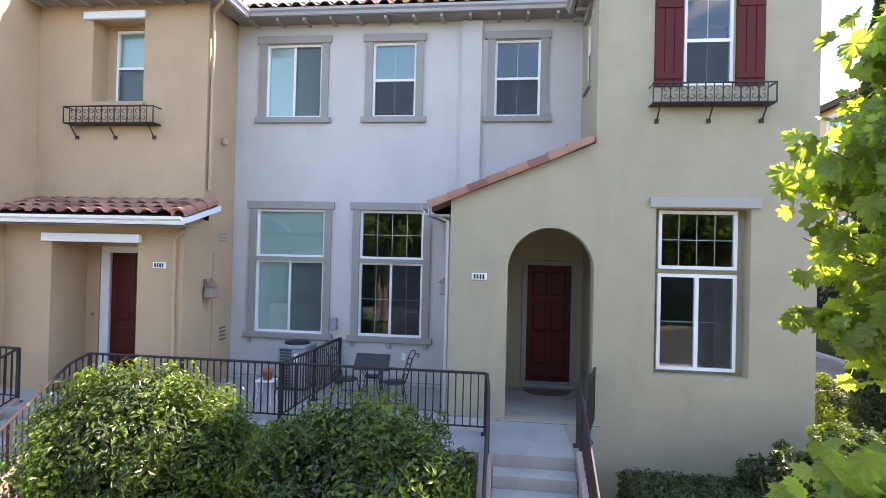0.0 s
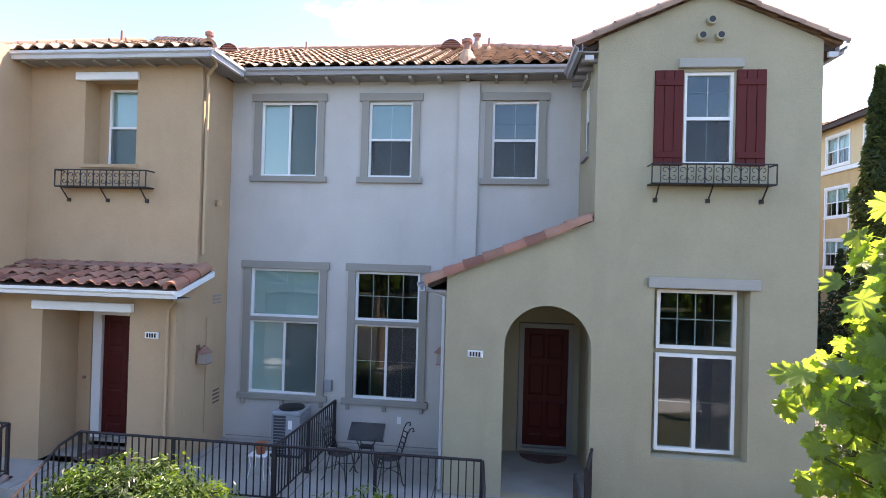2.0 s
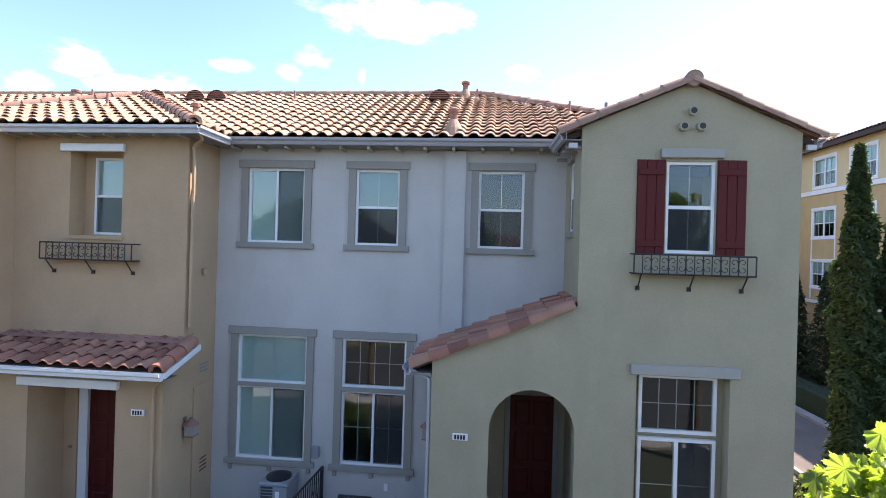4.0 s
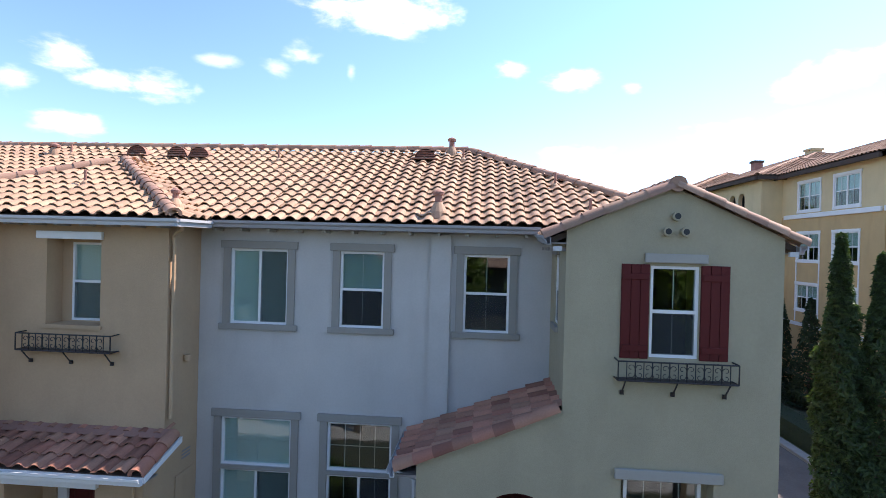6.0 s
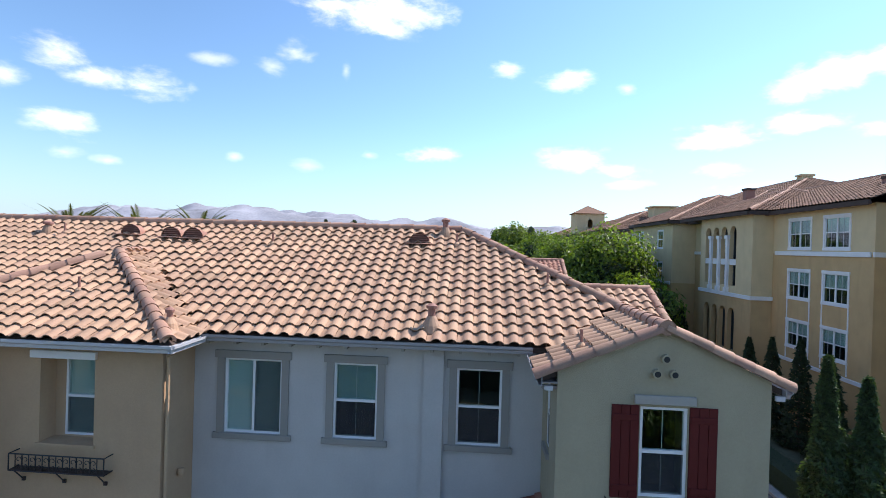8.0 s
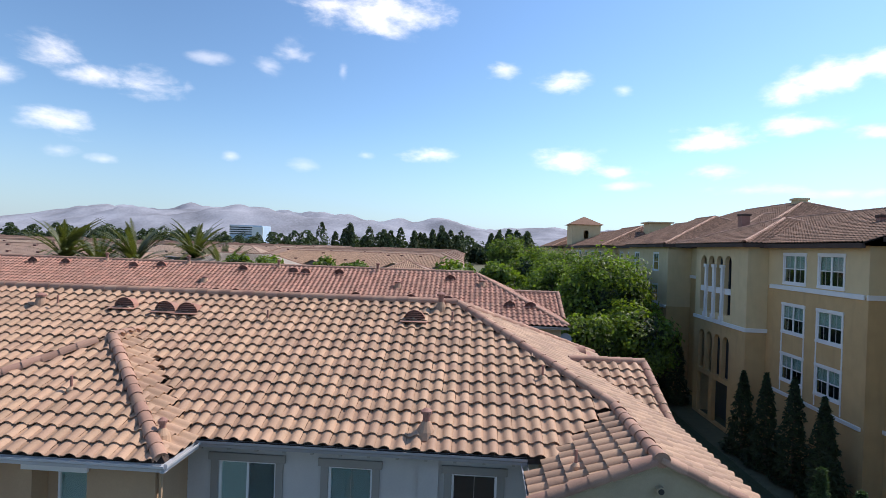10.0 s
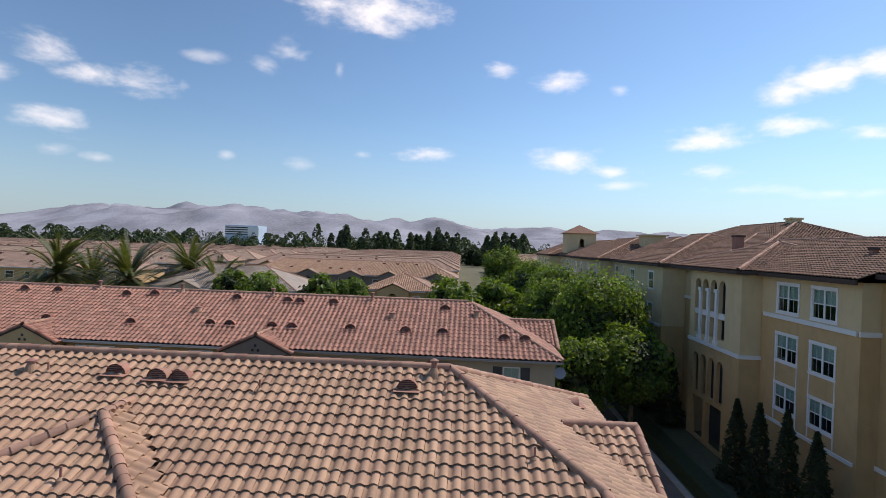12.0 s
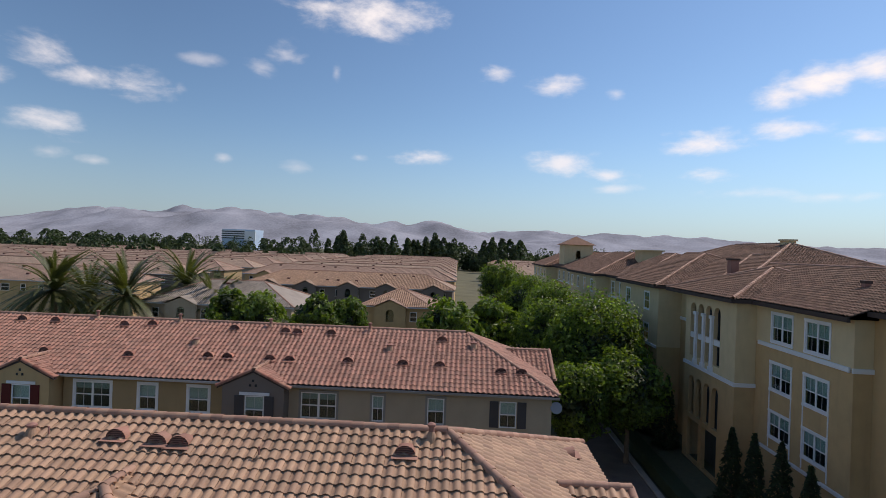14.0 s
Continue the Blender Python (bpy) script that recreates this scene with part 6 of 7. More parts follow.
for x, f in ((-29.5, 0.86), (-27.2, 0.86), (-22.4, 0.84), (-20.6, 0.87), (-15.0, 0.85), (-11.6, 0.84), (-10.8, 0.83), (-8.6, 0.84), (-1.4, 0.80), (-25.5, 0.30), (-20.2, 0.30), (-15.4, 0.34), (-14.2, 0.34), (-11.6, 0.34), (-10.4, 0.34), (-6.9, 0.36), (-3.6, 0.36), (-1.4, 0.36), (2.2, 0.30), (3.4, 0.30)):
    dome_vent(on_r2(x, f), M_TILE_RED, "reddish half-round roof vent", 0.34)
for x, f in ((-24.7, 0.97), (-19.0, 0.97), (-12.8, 0.95), (-6.2, 0.95)):
    y = 29.85 + (R2_RIDGE_Y - 29.85) * f
    flue(x, y, R2_EAVE + R2S * (y - 29.85), 0.55, 0.09, 0.2, True, "rusty red roof flue on the second row")
for x, f in ((-16.8, 0.58), (-4.6, 0.62), (0.6, 0.72)):
    y = 29.85 + (R2_RIDGE_Y - 29.85) * f
    flue(x, y, R2_EAVE + R2S * (y - 29.85), 0.35, 0.14, 0.3, True, "squat rusty roof vent on the second row")
bm = bmesh.new()
revolve(bm, [(0.02, 0.0), (0.25, 0.05), (0.33, 0.14)], sides=14)
bmesh.ops.transform(bm, matrix=Matrix.Translation((5.25, 30.4, 8.3)) @ Matrix.Rotation(radians(70), 4, "X"), verts=bm.verts[:])
dish = link("satellite_dish", bm, M_AC)
tagged(dish, "small pale satellite dish fixed to the end wall", "satellite dish")

# ---- the apartment house ----
apt = thing("apartment_house", "four-storey stucco apartment house with loggia and brown tile roof", "apartment house")


def arch_loop(a, b, z0, z1, n=8):
    r = (b - a) / 2
    return [(a, z0), (b, z0), (b, z1 - r)] + [((a + b) / 2 + r * math.cos(math.pi * k / n), z1 - r + r * math.sin(math.pi * k / n)) for k in range(1, n)] + [(a, z1 - r)]


def west(x, y):
    """Local frame of a wall that faces -x: its u runs from far to near."""
    return shift(x, y, 0, -90)


def band(x, y0, y1, z, h=0.28, d=0.12):
    boxes("string_course", [(x - d, x - 0.002, y0, y1, z - h, z)], M_WHITE, apt, bevel=0.02)


def apt_roof(x0, x1, y0, y1, z, slope=0.38, front=True, hip_far=False):
    """A hipped roof whose ridge runs along y; tiles on the faces seen."""
    w = (x1 - x0) / 2
    xm, top = x0 + w, z + slope * w
    rf, rb = (y0 + w if front else y0), (y1 - w if hip_far else y1)
    back = [[(x0, y1, z), (xm, rb, top), (x1, y1, z)]] if hip_far else []
    r = roof_slab(apt, back + [[(x0, y0, z), (xm, rf, top), (xm, rb, top), (x0, y1, z)], [(x1, y0, z), (x1, y1, z), (xm, rb, top), (xm, rf, top)], [(x0, y0, z), (x1, y0, z), (xm, rf, top)]])
    tile_plane(r, [(x0 - 0.1, y1), (x0 - 0.1, y0), (xm, rf), (xm, rb)], (x0 - 0.05, y1, z), (0, -1), slope, M_TILE_DARK)
    if front:
        tile_plane(r, [(x0, y0 - 0.1), (x1, y0 - 0.1), (xm, rf)], (x0, y0 - 0.05, z), (1, 0), slope, M_TILE_DARK)
        caps(r, (x0, y0, z + 0.06), (xm, rf, top + 0.06), r=0.16)
        caps(r, (x1, y0, z + 0.06), (xm, rf, top + 0.06), r=0.16)
    if hip_far:
        caps(r, (x0, y1, z + 0.06), (xm, rb, top + 0.06), r=0.16)
    caps(r, (xm, rf, top + 0.06), (xm, rb, top + 0.06), r=0.16)
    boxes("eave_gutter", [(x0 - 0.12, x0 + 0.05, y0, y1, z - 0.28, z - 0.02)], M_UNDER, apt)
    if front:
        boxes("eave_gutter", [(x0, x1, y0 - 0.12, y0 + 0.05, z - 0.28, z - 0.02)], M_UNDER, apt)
    return r


EAVE_A = 14.0
# window wing
LB, BY0, BY1 = 20.6, 29.7, 38.99
bm_w = west(LB, BY1)
COLS = [(BY1 - 37.05, BY1 - 34.85), (BY1 - 33.5, BY1 - 31.4)]
panel("upper_wall", rect(0, BY1 - BY0, 11.3, EAVE_A), [rect(a, b, 11.65, 13.42) for a, b in COLS], 0.2, M_PALE, apt, bm_w)
panel("lower_wall", rect(0, BY1 - BY0, 0, 11.3), [rect(a, b, z0, z1) for a, b in COLS for z0, z1 in ((8.45, 10.15), (5.3, 6.9))], 0.2, M_TOFFEE, apt, bm_w)
for a, b in COLS:
    for z0, z1 in ((11.65, 13.42), (8.45, 10.15), (5.3, 6.9)):
        far_window(apt, west(LB + 0.03, BY1), a, b, z0, z1, 2, None, M_BLIND)
        boxes("window_trim", [(a - 0.14, b + 0.14, -0.06, -0.002, z1, z1 + 0.16), (a - 0.14, b + 0.14, -0.06, -0.002, z0 - 0.16, z0), (a - 0.12, a, -0.05, -0.002, z0, z1), (b, b + 0.12, -0.05, -0.002, z0, z1)], M_WHITE, apt, m=bm_w)
    for u in (a - 0.12, b + 0.04):
        for z0, z1 in ((4.5, 5.14), (7.06, 8.29)):
            boxes("pilaster_strip", [(u, u + 0.08, -0.04, -0.002, z0, z1)], M_WHITE, apt, m=bm_w)
band(LB, BY0, BY1 - 0.4, 11.42)
# dark walls and floors added behind these panes, so the wing looks unlit inside
boxes("inner_wall", [(LB + 1.2, LB + 1.3, BY0 + 0.01, BY1, 0.01, EAVE_A - 0.05), (LB + 0.21, LB + 1.19, BY0 + 0.01, BY1, 11.1, 11.2), (LB + 0.21, LB + 1.19, BY0 + 0.01, BY1, 7.9, 8.0)], M_ROOM, apt)
band(LB, BY0, BY1 - 0.4, 4.45, 0.22)
boxes("end_wall", [(LB, 33, BY0 - 0.2, BY0 - 0.002, 0, 11.3)], M_TOFFEE, apt)
boxes("end_wall", [(LB, 33, BY0 - 0.2, BY0 - 0.002, 11.3, EAVE_A)], M_PALE, apt)
boxes("string_course", [(LB - 0.1, 21.59, BY0 - 0.32, BY0 - 0.202, 11.16, 11.42)], M_WHITE, apt)
boxes("near_wing", [(21.6, 33.0, 6.5, BY0 - 0.21, 0, EAVE_A + 0.42)], M_TOFFEE, apt)
band(21.6, 6.5, BY0 - 0.21, 4.45, 0.22)
apt_roof(LB - 0.5, 34.3, 29.2, 56.0, EAVE_A + 0.15, 0.35, False)
apt_roof(21.1, 33.3, 6.0, 29.19, EAVE_A + 0.5, 0.35)
# the taller block behind the ridge
apt_roof(21.4, 42.4, 44.0, 76.0, EAVE_A + 0.6, 0.39, True, True)
# loggia bay
LX, LY0, LY1 = 19.2, 39.0, 47.6
lm = west(LX, LY1)
ARCHES = [(0.95 + 1.42 * k, 0.95 + 1.42 * k + 1.05) for k in range(4)]
panel("loggia_upper_wall", rect(0, LY1 - LY0, 8.2, EAVE_A), [arch_loop(a, b, 8.75, 13.25) for a, b in ARCHES], 0.3, M_PALE, apt, lm)
panel("loggia_lower_wall", rect(0, LY1 - LY0, 0, 8.2), [arch_loop(a, b, 3.9, 7.1) for a, b in ARCHES] + [rect(0.9, 3.1, 0.2, 3.5), rect(3.7, 6.2, 0.2, 3.5)], 0.3, M_TOFFEE, apt, lm)
for a, b in ARCHES[:3]:
    u = (a + b) / 2 + 0.71
    bm = bmesh.new()
    add_box(bm, u - 0.17, u + 0.17, -0.16, -0.002, 8.3, 12.3, lm)
    add_box(bm, u - 0.26, u + 0.26, -0.22, -0.002, 12.3, 12.55, lm)
    add_box(bm, u - 0.24, u + 0.24, -0.22, -0.002, 8.21, 8.6, lm)
    part("loggia_column", bm, M_WHITE, apt)
boxes("loggia_rail", [(0.9, 6.3, 0.02, 0.2, 10.3, 10.75)], M_WHITE, apt, m=lm)
# dark panels and back wall paint the shade inside the loggia
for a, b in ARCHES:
    boxes("loggia_dark_panel", [(a, b, 1.2, 1.25, 8.7, 13.2)], M_ROOM, apt, m=lm)
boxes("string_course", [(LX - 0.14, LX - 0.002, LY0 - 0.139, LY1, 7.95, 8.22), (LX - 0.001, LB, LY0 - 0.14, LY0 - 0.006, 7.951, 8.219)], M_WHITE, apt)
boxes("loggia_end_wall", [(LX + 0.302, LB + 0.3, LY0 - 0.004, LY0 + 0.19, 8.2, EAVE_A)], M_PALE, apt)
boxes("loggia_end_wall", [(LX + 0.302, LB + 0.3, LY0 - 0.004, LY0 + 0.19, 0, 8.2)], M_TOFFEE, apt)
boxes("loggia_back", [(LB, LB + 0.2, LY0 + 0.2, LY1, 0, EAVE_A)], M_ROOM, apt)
boxes("loggia_end_wall", [(LX + 0.3, 24, LY1 - 0.2, LY1 - 0.001, 0, EAVE_A)], M_PALE, apt)
apt_roof(LX - 0.5, LX + 11.7, 38.6, 50.9, EAVE_A + 0.18, 0.36, True, True)


# farther wings, stepping in and out
def far_wing(x, y0, y1, split, rows, pitch, off):
    m = west(x, y1)
    hs, us = [], []
    n = max(1, int((y1 - y0) / pitch))
    for k in range(n):
        u = (y1 - y0) * (k + 0.5) / n - 0.75
        us.append(u)
    lows = [rect(u, u + 1.5, a, b) for u in us for a, b in rows if b < split]
    highs = [rect(u, u + 1.5, a, b) for u in us for a, b in rows if a > split]
    panel("wing_upper_wall", rect(0, y1 - y0, split, EAVE_A), highs, 0.2, M_PALE, apt, m)
    panel("wing_lower_wall", rect(0, y1 - y0, 0, split), lows, 0.2, M_TOFFEE, apt, m)
    boxes("wing_end_wall", [(x, x + 6, y0 - 0.2, y0 - 0.002, 0, split)], M_TOFFEE, apt)
    boxes("wing_end_wall", [(x, x + 6, y0 - 0.2, y0 - 0.002, split, EAVE_A)], M_PALE, apt)
    for u in us:
        for a, b in rows:
            far_window(apt, west(x + 0.03, y1), u, u + 1.5, a, b, 1, M_WHITE)
    band(x, y0, y1, split + 0.1)
    apt_roof(x - 0.5, x + 16, y0 - 0.5, y1, EAVE_A + 0.15 + off, 0.40)


ROWS4 = ((11.6, 13.3), (8.4, 10.1), (5.2, 6.9))
far_wing(20.9, 47.6, 53.0, 11.2, ROWS4, 4.0, 0.0)
far_wing(18.7, 53.2, 66.0, 8.2, ROWS4, 4.4, 0.05)
far_wing(20.5, 66.2, 78.0, 11.2, ROWS4, 3.5, 0.0)
far_wing(18.6, 78.2, 98.0, 8.2, ROWS4, 4.0, 0.05)
far_wing(20.0, 98.2, 120.0, 11.2, ROWS4, 4.5, 0.0)
far_wing(17.5, 120.2, 142.0, 8.2, ROWS4, 5.0, 0.05)
tower = thing("roof_tower", "small square stucco tower with tiled cap on the apartments", "tower", at=(23.5, 118, 15))
panel("tower_wall", rect(-3, 3, -2, 4.0), [arch_loop(-0.5, 0.5, 1.0, 2.8)], 0.3, M_PALE, tower, shift(0, -3, 0))
boxes("tower_side", [(-3, -2.8, -2.69, 3, -2, 4.0), (2.8, 3, -2.69, 3, -2, 4.0), (-2.79, 2.79, 2.8, 3, -2, 4)], M_PALE, tower)
bm = bmesh.new()
vs = [bm.verts.new(p) for p in ((-3.6, -3.6, 4), (3.6, -3.6, 4), (3.6, 3.6, 4), (-3.6, 3.6, 4), (0, 0, 5.9))]
bm.faces.new(vs[3::-1])
for k in range(4):
    bm.faces.new((vs[k], vs[(k + 1) % 4], vs[4]))
part("tower_roof", bm, M_TILE_DARK, tower)


def stack(x, y, z, w, h, mat, label):
    ob = thing("chimney", label, "chimney", "roof chimneys", at=(x, y, z))
    boxes("shaft", [(-w / 2, w / 2, -w / 2, w / 2, -1.5, h)], mat, ob)
    boxes("cap", [(-w * 0.62, w * 0.62, -w * 0.62, w * 0.62, h, h + 0.18)], M_UNDER if mat is M_PIPE else mat, ob)


stack(24.2, 50.0, 15.4, 0.7, 1.5, M_PIPE, "rusty brown boxed chimney on the apartment roof")
stack(27.2, 82.0, 16.2, 3.0, 1.6, M_PALE, "pale stucco chimney stack on the apartment roof")
stack(31.9, 55.0, 18.6, 1.0, 0.4, M_PALE, "low roof housing on the apartment ridge")
stack(24.0, 33.5, 15.3, 0.35, 0.5, M_PIPE, "small dark roof vent box")

# ---- alley, street, far housing ----
M_PAVER = material("brown_pavers", (0.15, 0.125, 0.11), 0.9, vary=0.25, scale=4, bump=0.4, bump_scale=30)
road = boxes("road", [(10.2, 13.9, 12.0, 150.0, 0.0, 0.03)], M_PAVER)
tagged(road, "brown paved alley between the houses and the apartments", "road", kind="structure")
for x0, x1 in ((13.95, 14.4),):
    tagged(boxes("pavement", [(x0, x1, 12.0, 150.0, 0.0, 0.13)], M_CONCRETE), "narrow concrete footway beside the alley", "pavement", kind="structure")
tagged(boxes("kerb", [(10.05, 10.198, 12.0, 150.0, 0.0, 0.15)], M_CONCRETE), "concrete kerb", "kerb", kind="structure")
tagged(boxes("planting_bed", [(-40, 8.0, -0.6, 9.63, -0.02, 0.02)], M_BED), "dark planted garden bed before the houses", "planting bed", kind="structure")
# unseen strip whose pale colour throws sunlight back at the facades
tagged(boxes("pavement", [(-60, 60, -2.3, -0.61, 0.0, 0.10)], M_PAVE), "broad pale concrete pavement, out of view, bouncing light onto the house fronts", "pavement", kind="structure")
street = boxes("road", [(-80, 80, -14.0, -2.4, 0.0, 0.03)], M_ROAD)
tagged(street, "asphalt street before the townhouses", "road", kind="structure")

M_FAR_ROOF = material("far_clay_roof", (0.36, 0.235, 0.17), 0.85, vary=0.22, scale=4.0)
M_FAR_ROOF_B = material("far_pale_clay_roof", (0.40, 0.28, 0.20), 0.85, vary=0.22, scale=4.0)


def corrugate(m):
    """Fine rows of tile as relief, for roofs too far off to show single tiles."""
    n, l = m.node_tree.nodes, m.node_tree.links
    geo = n.new("ShaderNodeNewGeometry")
    w1, w2, ad, bp = n.new("ShaderNodeTexWave"), n.new("ShaderNodeTexWave"), n.new("ShaderNodeMath"), n.new("ShaderNodeBump")
    w1.bands_direction, w2.bands_direction = "X", "Y"
    w1.inputs["Scale"].default_value, w2.inputs["Scale"].default_value = 1.0, 0.95
    for w in (w1, w2):
        l.new(geo.outputs["Position"], w.inputs[0])
    l.new(w1.outputs[1], ad.inputs[0])
    l.new(w2.outputs[1], ad.inputs[1])
    l.new(ad.outputs[0], bp.inputs["Height"])
    bp.inputs["Strength"].default_value, bp.inputs["Distance"].default_value = 0.8, 0.09
    l.new(bp.outputs[0], n["Principled BSDF"].inputs["Normal"])


for mt in (M_FAR_ROOF, M_FAR_ROOF_B):
    corrugate(mt)


def far_house(x0, x1, y0, y1, eave, roof_mat, wall_mat, seed, windows=True, label="far stucco townhouse row with clay tile roof", gables=0, tiles=None, s=0.42):
    rng = random.Random(seed)
    ob = thing("townhouse_row", label, "house", "townhouse rows", at=((x0 + x1) / 2, (y0 + y1) / 2, 0))
    o = ob.location
    w = (y1 - y0) / 2
    a, b, c, d = x0 - o.x, x1 - o.x, y0 - o.y, y1 - o.y
    n = max(1, int((x1 - x0) / 3.4))
    holes_f = []
    if windows:
        for k in range(n):
            u = a + (x1 - x0) * (k + 0.5) / n
            ww = rng.choice((0.5, 0.5, 0.85))
            holes_f.append((u - ww, u + ww))
    panel("wall", rect(a, b, 0, eave), [rect(p, q, eave - 2.0, eave - 0.6) for p, q in holes_f], 0.2, wall_mat, ob, shift(0, c, 0))
    boxes("side_wall", [(a, a + 0.2, c + 0.202, d, 0, eave)], wall_mat, ob)
    boxes("side_wall", [(b - 0.2, b, c + 0.202, d, 0, eave)], wall_mat, ob)
    boxes("inner_wall", [(a + 0.21, b - 0.21, c + 2.5, c + 2.6, 0, eave)], M_ROOM, ob)
    for p, q in holes_f:
        win = panel("window", rect(p, q, eave - 2.0, eave - 0.6), [rect(p + 0.08, q - 0.08, eave - 1.92, eave - 1.34), rect(p + 0.08, q - 0.08, eave - 1.26, eave - 0.68)], 0.06, M_WHITE, ob, shift(0, c - 0.03, 0))
        boxes("pane", [(p + 0.05, q - 0.05, c + 0.004, c + 0.012, eave - 1.95, eave - 0.65)], M_GLASS, win)
    e, ov = eave + 0.1, 0.5
    top = e + s * (w + ov)
    ra, rb = a - ov + (w + ov), b + ov - (w + ov)
    bm = bmesh.new()
    v = [bm.verts.new(p) for p in ((a - ov, c - ov, e), (b + ov, c - ov, e), (b + ov, d + ov, e), (a - ov, d + ov, e), (ra, 0, top), (rb, 0, top))]
    for q in ((0, 1, 5, 4), (1, 2, 5), (2, 3, 4, 5), (3, 0, 4), (3, 2, 1, 0)):
        bm.faces.new([v[i] for i in q])
    roof_p = part("roof", bm, roof_mat, ob)
    bm = bmesh.new()
    for p, q in (((ra, 0, top), (rb, 0, top)), ((a - ov, c - ov, e), (ra, 0, top)), ((b + ov, c - ov, e), (rb, 0, top)), ((b + ov, d + ov, e), (rb, 0, top))):
        add_tube(bm, [Vector(p), Vector(q)], 0.16, 6)
    part("ridge", bm, M_CAP, roof_p)
    boxes("fascia", [(a - ov, b + ov, c - ov - 0.06, c - ov - 0.001, e - 0.16, e)], M_GUTTER, ob)
    for k in range(gables):
        xc = a + (x1 - x0) * (k + 0.5) / gables + rng.uniform(-1, 1)
        gw = 2.2
        panel("gable_wall", [(xc - gw, 0), (xc + gw, 0), (xc + gw, eave), (xc, eave + 0.95), (xc - gw, eave)], [arch_loop(xc - 0.55, xc + 0.55, eave - 2.0, eave - 0.3)], 0.3, wall_mat, ob, shift(0, c - 0.8, 0))
        boxes("pane", [(xc - 0.6, xc + 0.6, c - 0.72, c - 0.71, eave - 2.0, eave - 0.3)], M_GLASS, ob)
        bm = bmesh.new()
        yy0, yy1 = c - 1.1, c + 2.2
        q = [bm.verts.new(p) for p in ((xc - gw - 0.4, yy0, eave), (xc, yy0, eave + 1.15), (xc, yy1, eave + 1.15), (xc - gw - 0.4, yy1 - 2, eave), (xc + gw + 0.4, yy0, eave), (xc + gw + 0.4, yy1 - 2, eave))]
        bm.faces.new((q[0], q[1], q[2], q[3]))
        bm.faces.new((q[1], q[4], q[5], q[2]))
        part("gable_roof", bm, roof_mat, ob)
    bm = bmesh.new()
    for k in range(n):
        x = a + (x1 - x0) * (k + rng.uniform(0.2, 0.8)) / n
        f = rng.choice((0.35, 0.8))
        if ra < x < rb:
            add_box(bm, x - 0.3, x + 0.3, c - ov + (w + ov) * f, c - ov + (w + ov) * f + 0.7, e + s * (w + ov) * f - 0.1, e + s * (w + ov) * f + 0.32)
    tagged(part("roof_vents", bm, M_VENT_DARK, ob), kind="stuff")
    if tiles:
        tile_plane(roof_p, [(x0 - ov, y0 - ov), (x1 + ov, y0 - ov), (rb + o.x, o.y), (ra + o.x, o.y)], (x0 - ov, y0 - ov, e), (1, 0), s, tiles)
        for ch in ob.children_recursive:
            if ch.name.startswith("roof_tiles"):
                ch.location = (-o.x, -o.y, 0)
    return ob


WALLS = (M_TOFFEE, M_BROWN, M_OCHRE, M_BEIGE)
far_house(-45.0, -24.0, 72, 85, 8.2, M_TILE_GREY, M_BEIGE, 1, label="grey-tiled stucco townhouse behind the trees", gables=2, tiles=M_TILE_GREY)
far_house(-14.5, -5.0, 74, 84, 8.7, M_FAR_ROOF, M_TOFFEE, 2, label="brown-tiled stucco townhouse behind the trees", gables=1, tiles=M_TILE)
far_house(-46, -3.0, 108, 120, 8.6, M_FAR_ROOF_B, M_BROWN, 3, gables=5, tiles=M_TILE)
far_house(-128, -64, 96, 108, 8.4, M_FAR_ROOF, M_TOFFEE, 30, gables=3)
for k, y in enumerate((140, 165, 190, 216, 244, 274, 308, 345, 385)):
    far_house(-60 - k * 2, -3.5 - k * 0.6, y, y + 12, 8.7, (M_FAR_ROOF, M_FAR_ROOF_B)[k % 2], WALLS[k % 4], 40 + k, windows=k < 2, gables=0 if k > 3 else 5)
    far_house(-150 - k * 6, -68 - k * 2, y - 16, y - 4, 8.7, (M_FAR_ROOF_B, M_FAR_ROOF)[k % 2], WALLS[(k + 1) % 4], 60 + k, windows=k < 2, gables=0)
    far_house(-300 - k * 8, -160 - k * 6, y + 8, y + 20, 8.7, (M_FAR_ROOF, M_FAR_ROOF_B)[k % 2], WALLS[(k + 2) % 4], 80 + k, windows=False)
for k, y in enumerate((175, 215, 260, 320)):
    far_house(12, 40, y, y + 14, 9.5, (M_FAR_ROOF_B, M_FAR_ROOF)[k % 2], WALLS[(k + 3) % 4], 90 + k, windows=k < 1)

# belts of trees in the distance
M_LEAF_FAR = leaf_material("far_leaf", (0.050, 0.075, 0.034), 0.15, 0.4, 0.8)


def belt(x0, x1, y, depth, h0, h1, count, seed, label, slim=False, each=230):
    rng = random.Random(seed)
    pts = []
    for _ in range(count):
        x, yy, h = rng.uniform(x0, x1), y + rng.uniform(0, depth), rng.uniform(h0, h1)
        r = h * (0.13 if slim else rng.uniform(0.22, 0.36))
        for _ in range(each):
            f = rng.random()
            a = rng.uniform(0, 6.283)
            prof = math.sin(math.pi * min(0.97, 0.12 + 0.86 * f)) ** 0.7 * (1 + 0.25 * math.sin(5 * a + 11 * f))
            pts.append(((x + r * prof * math.cos(a), yy + r * prof * math.sin(a), h * (0.06 + 0.94 * f)), (math.cos(a), math.sin(a), 0.6)))
    ob = leaf_cloud("far_trees", None, M_LEAF_FAR, pts, 2.3, seed, 1.4)
    tagged(ob, label, "trees", kind="stuff")


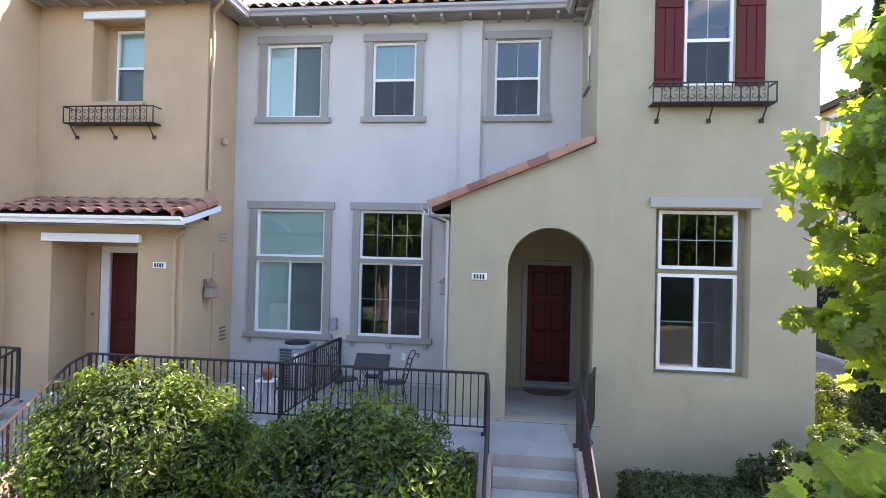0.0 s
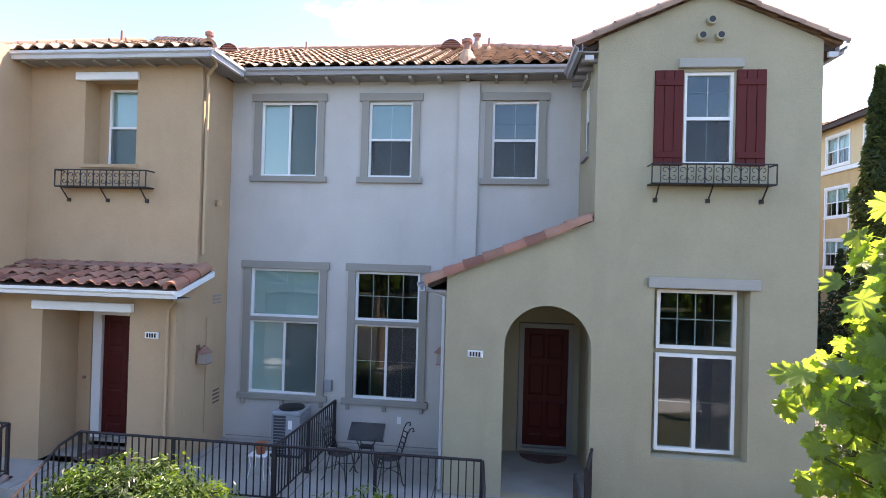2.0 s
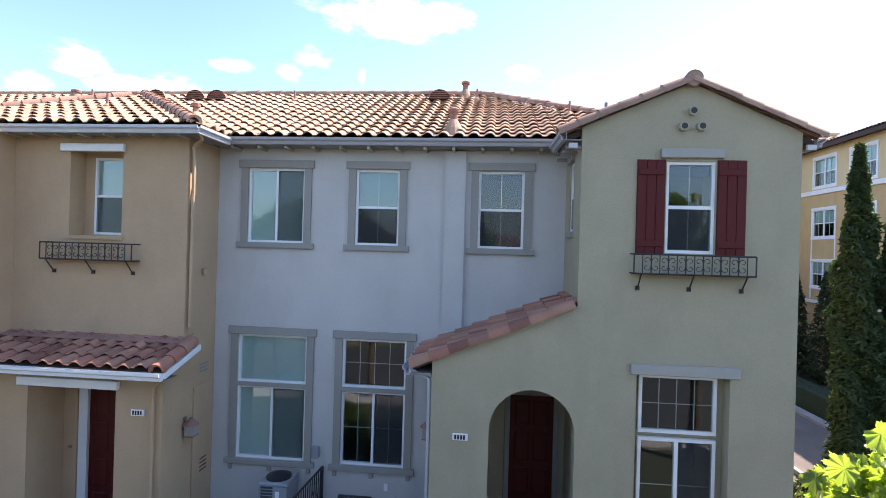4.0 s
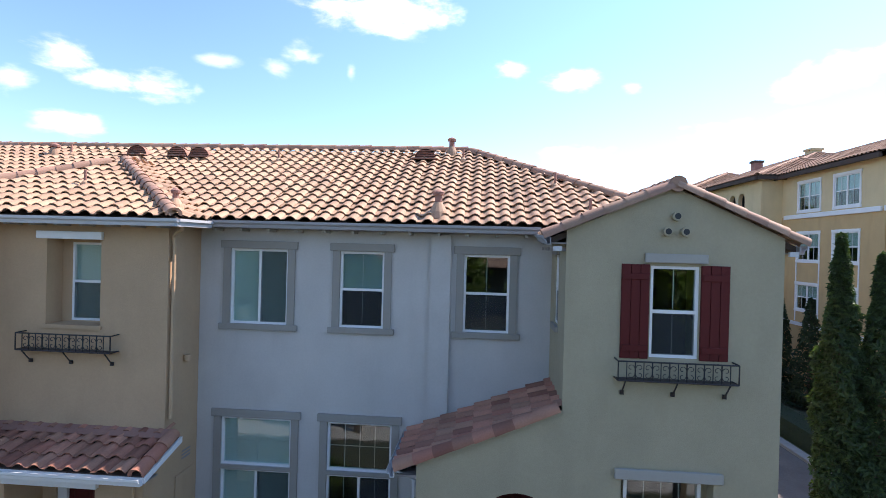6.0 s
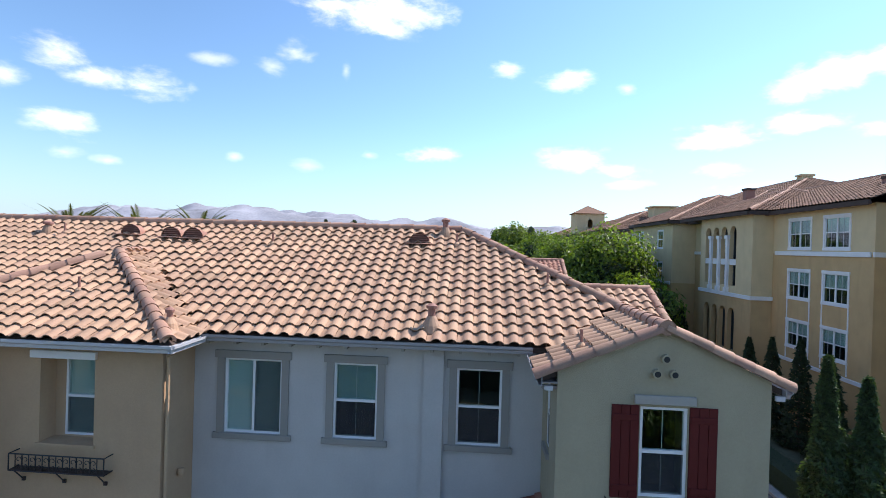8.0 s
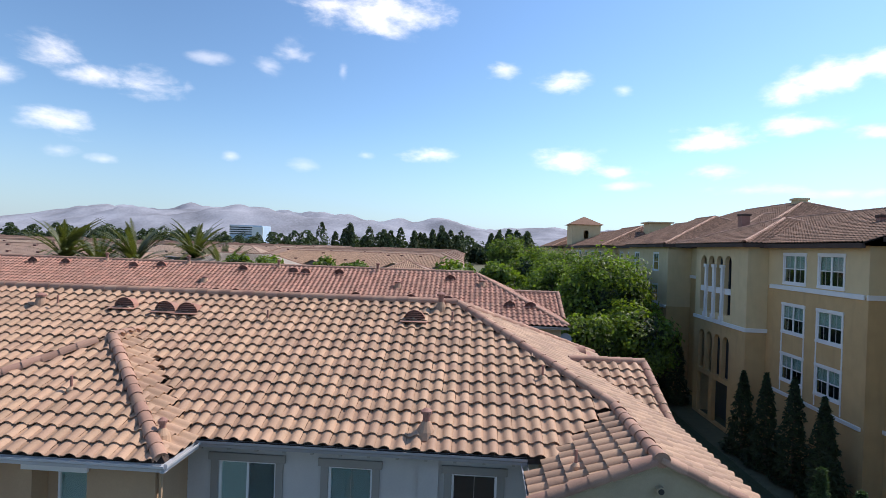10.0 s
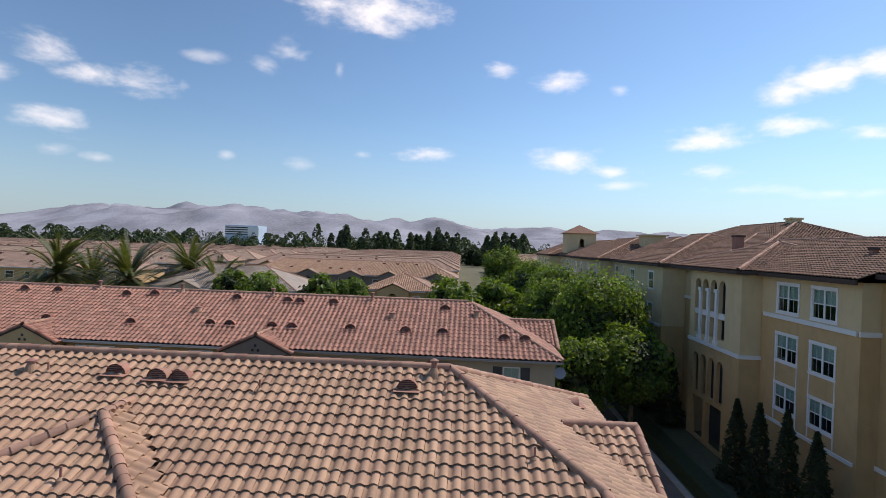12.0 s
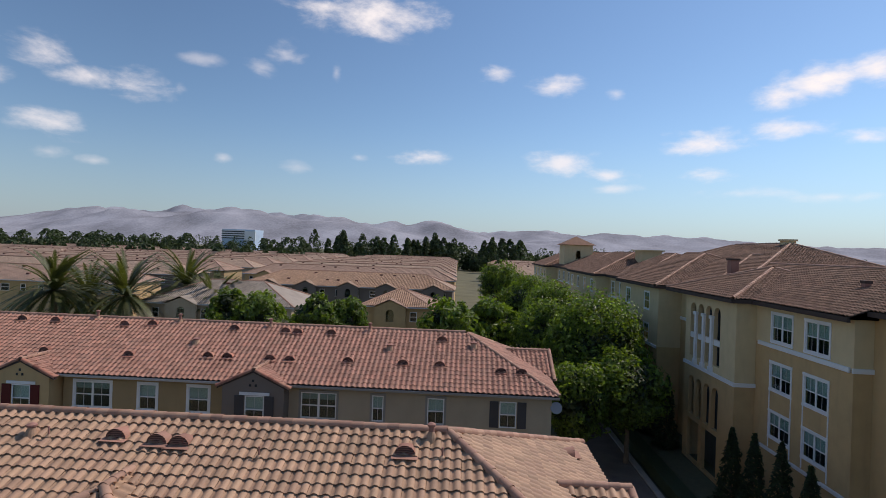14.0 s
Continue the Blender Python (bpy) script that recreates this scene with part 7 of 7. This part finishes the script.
belt(-520, 60, 430, 40, 11, 24, 170, 501, "belt of dark distant trees behind the housing")
belt(-760, 700, 800, 200, 16, 30, 160, 502, "belt of dark distant trees on the plain", each=70)
belt(-120, 20, 400, 10, 22, 31, 26, 503, "rows of slim dark poplars in the distance", slim=True)
belt(18, 30, 300, 12, 20, 25, 5, 504, "group of slim dark poplars beyond the alley", slim=True)
belt(-300, -100, 300, 12, 12, 16, 26, 505, "scattered distant garden trees")
belt(20, 260, 520, 80, 10, 17, 70, 506, "belt of distant trees beyond the apartments")

M_OFFICE = material("pale_blue_cladding", (0.45, 0.58, 0.72), 0.35, vary=0.1, scale=0.3)
office = thing("office_building", "far white and blue glass office block among trees", "office building", at=(-415, 930, 0))
boxes("body", [(-30, 30, 0, 40, 0, 41)], M_OFFICE, office)
for z in (24, 28, 32, 36):
    boxes("window_band", [(-30, 11.9, -0.4, -0.01, z, z + 1.8)], M_SHUT_GREY, office)
    boxes("spandrel", [(-30.5, 11.9, -1.2, -0.01, z + 1.9, z + 3.9)], M_WHITE, office)
boxes("end_block", [(12, 32, -2, -0.41, 20, 38)], M_WHITE, office)

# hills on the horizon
# blue-grey holds the haze of distance, its variation the shading of the slopes
M_HILL = material("haze_blue_hill", (0.300, 0.310, 0.345), 1.0, vary=0.4, scale=0.02, spec=0.0)
hv, hf = [], []
NX, NY = 220, 22
for j in range(NY):
    for i in range(NX):
        x = -4200 + 7800 * i / (NX - 1)
        y = 2900 + 1300 * j / (NY - 1)
        az = math.degrees(math.atan2(x, y))
        env = 0.86 + 0.30 / (1 + math.exp((az + 4) / 5.0)) + 0.40 * math.exp(-((az + 27) / 10.5) ** 2)
        f = j / (NY - 1)
        rise = math.sin(min(1.0, f * 1.25) * math.pi / 2) ** 1.2
        n1 = noise.fractal(Vector((x / 520, y / 420, 1.7)), 1.0, 2.0, 6)
        env *= 1 - 0.45 / (1 + math.exp((az + 40.5) / 2.0))
        h = 222 * env * rise * (0.78 + 0.30 * n1) * (1 if az < 30 else max(0.5, 1 - (az - 30) / 35))
        hv.append((x, y, max(-4, h)))
for j in range(NY - 1):
    for i in range(NX - 1):
        k = j * NX + i
        hf.append((k, k + 1, k + NX + 1, k + NX))
tagged(from_arrays("hills", hv, hf, M_HILL, smooth=True), "range of bare dry-grass hills on the horizon, painted haze blue-grey", "hills", kind="structure")

# ---- across the street, behind the viewer: out of view, for window reflections ----
for k, (x, y, h, r) in enumerate(((-22, -16, 10.5, 3.4), (-15.5, -16, 10.0, 3.4), (-9, -15.5, 9.6, 3.2), (-2.5, -16, 10.5, 3.3), (4.5, -15.5, 9.5, 3.1), (9.5, -15.0, 12.0, 3.5), (16, -16, 10.0, 3.3))):
    tree(x, y, h, r, 180 + k, "leafy street tree across the road", count=3500)
for k, (x, y, h, r) in enumerate(((7.0, 0.4, 7.0, 1.7), (-5.4, -1.6, 7.4, 1.8), (-13.0, -1.2, 7.0, 1.8))):
    tree(x, y, h, r, 190 + k, "young leafy street tree on the near pavement", count=3500, size=0.2)
# added houses and hedge; the wall is brown so panes mirror something dark
far_house(-40, 44, -52, -42, 6.2, M_FAR_ROOF, M_BROWN, 99, windows=False, label="unseen stucco houses added across the street for dark window reflections")
hedge(-30, 30, -19.5, -18.3, 2.0, 9000, 57, "unseen tall hedge added across the street for window reflections", M_LEAF_HEDGE)

# ---- the nearest tiles, one by one ----
for roof_ob, mat, m in LATE_TILES:
    ob = new("roof_tile", shared_tile(mat))
    ob.parent = roof_ob
    ob.matrix_basis = m
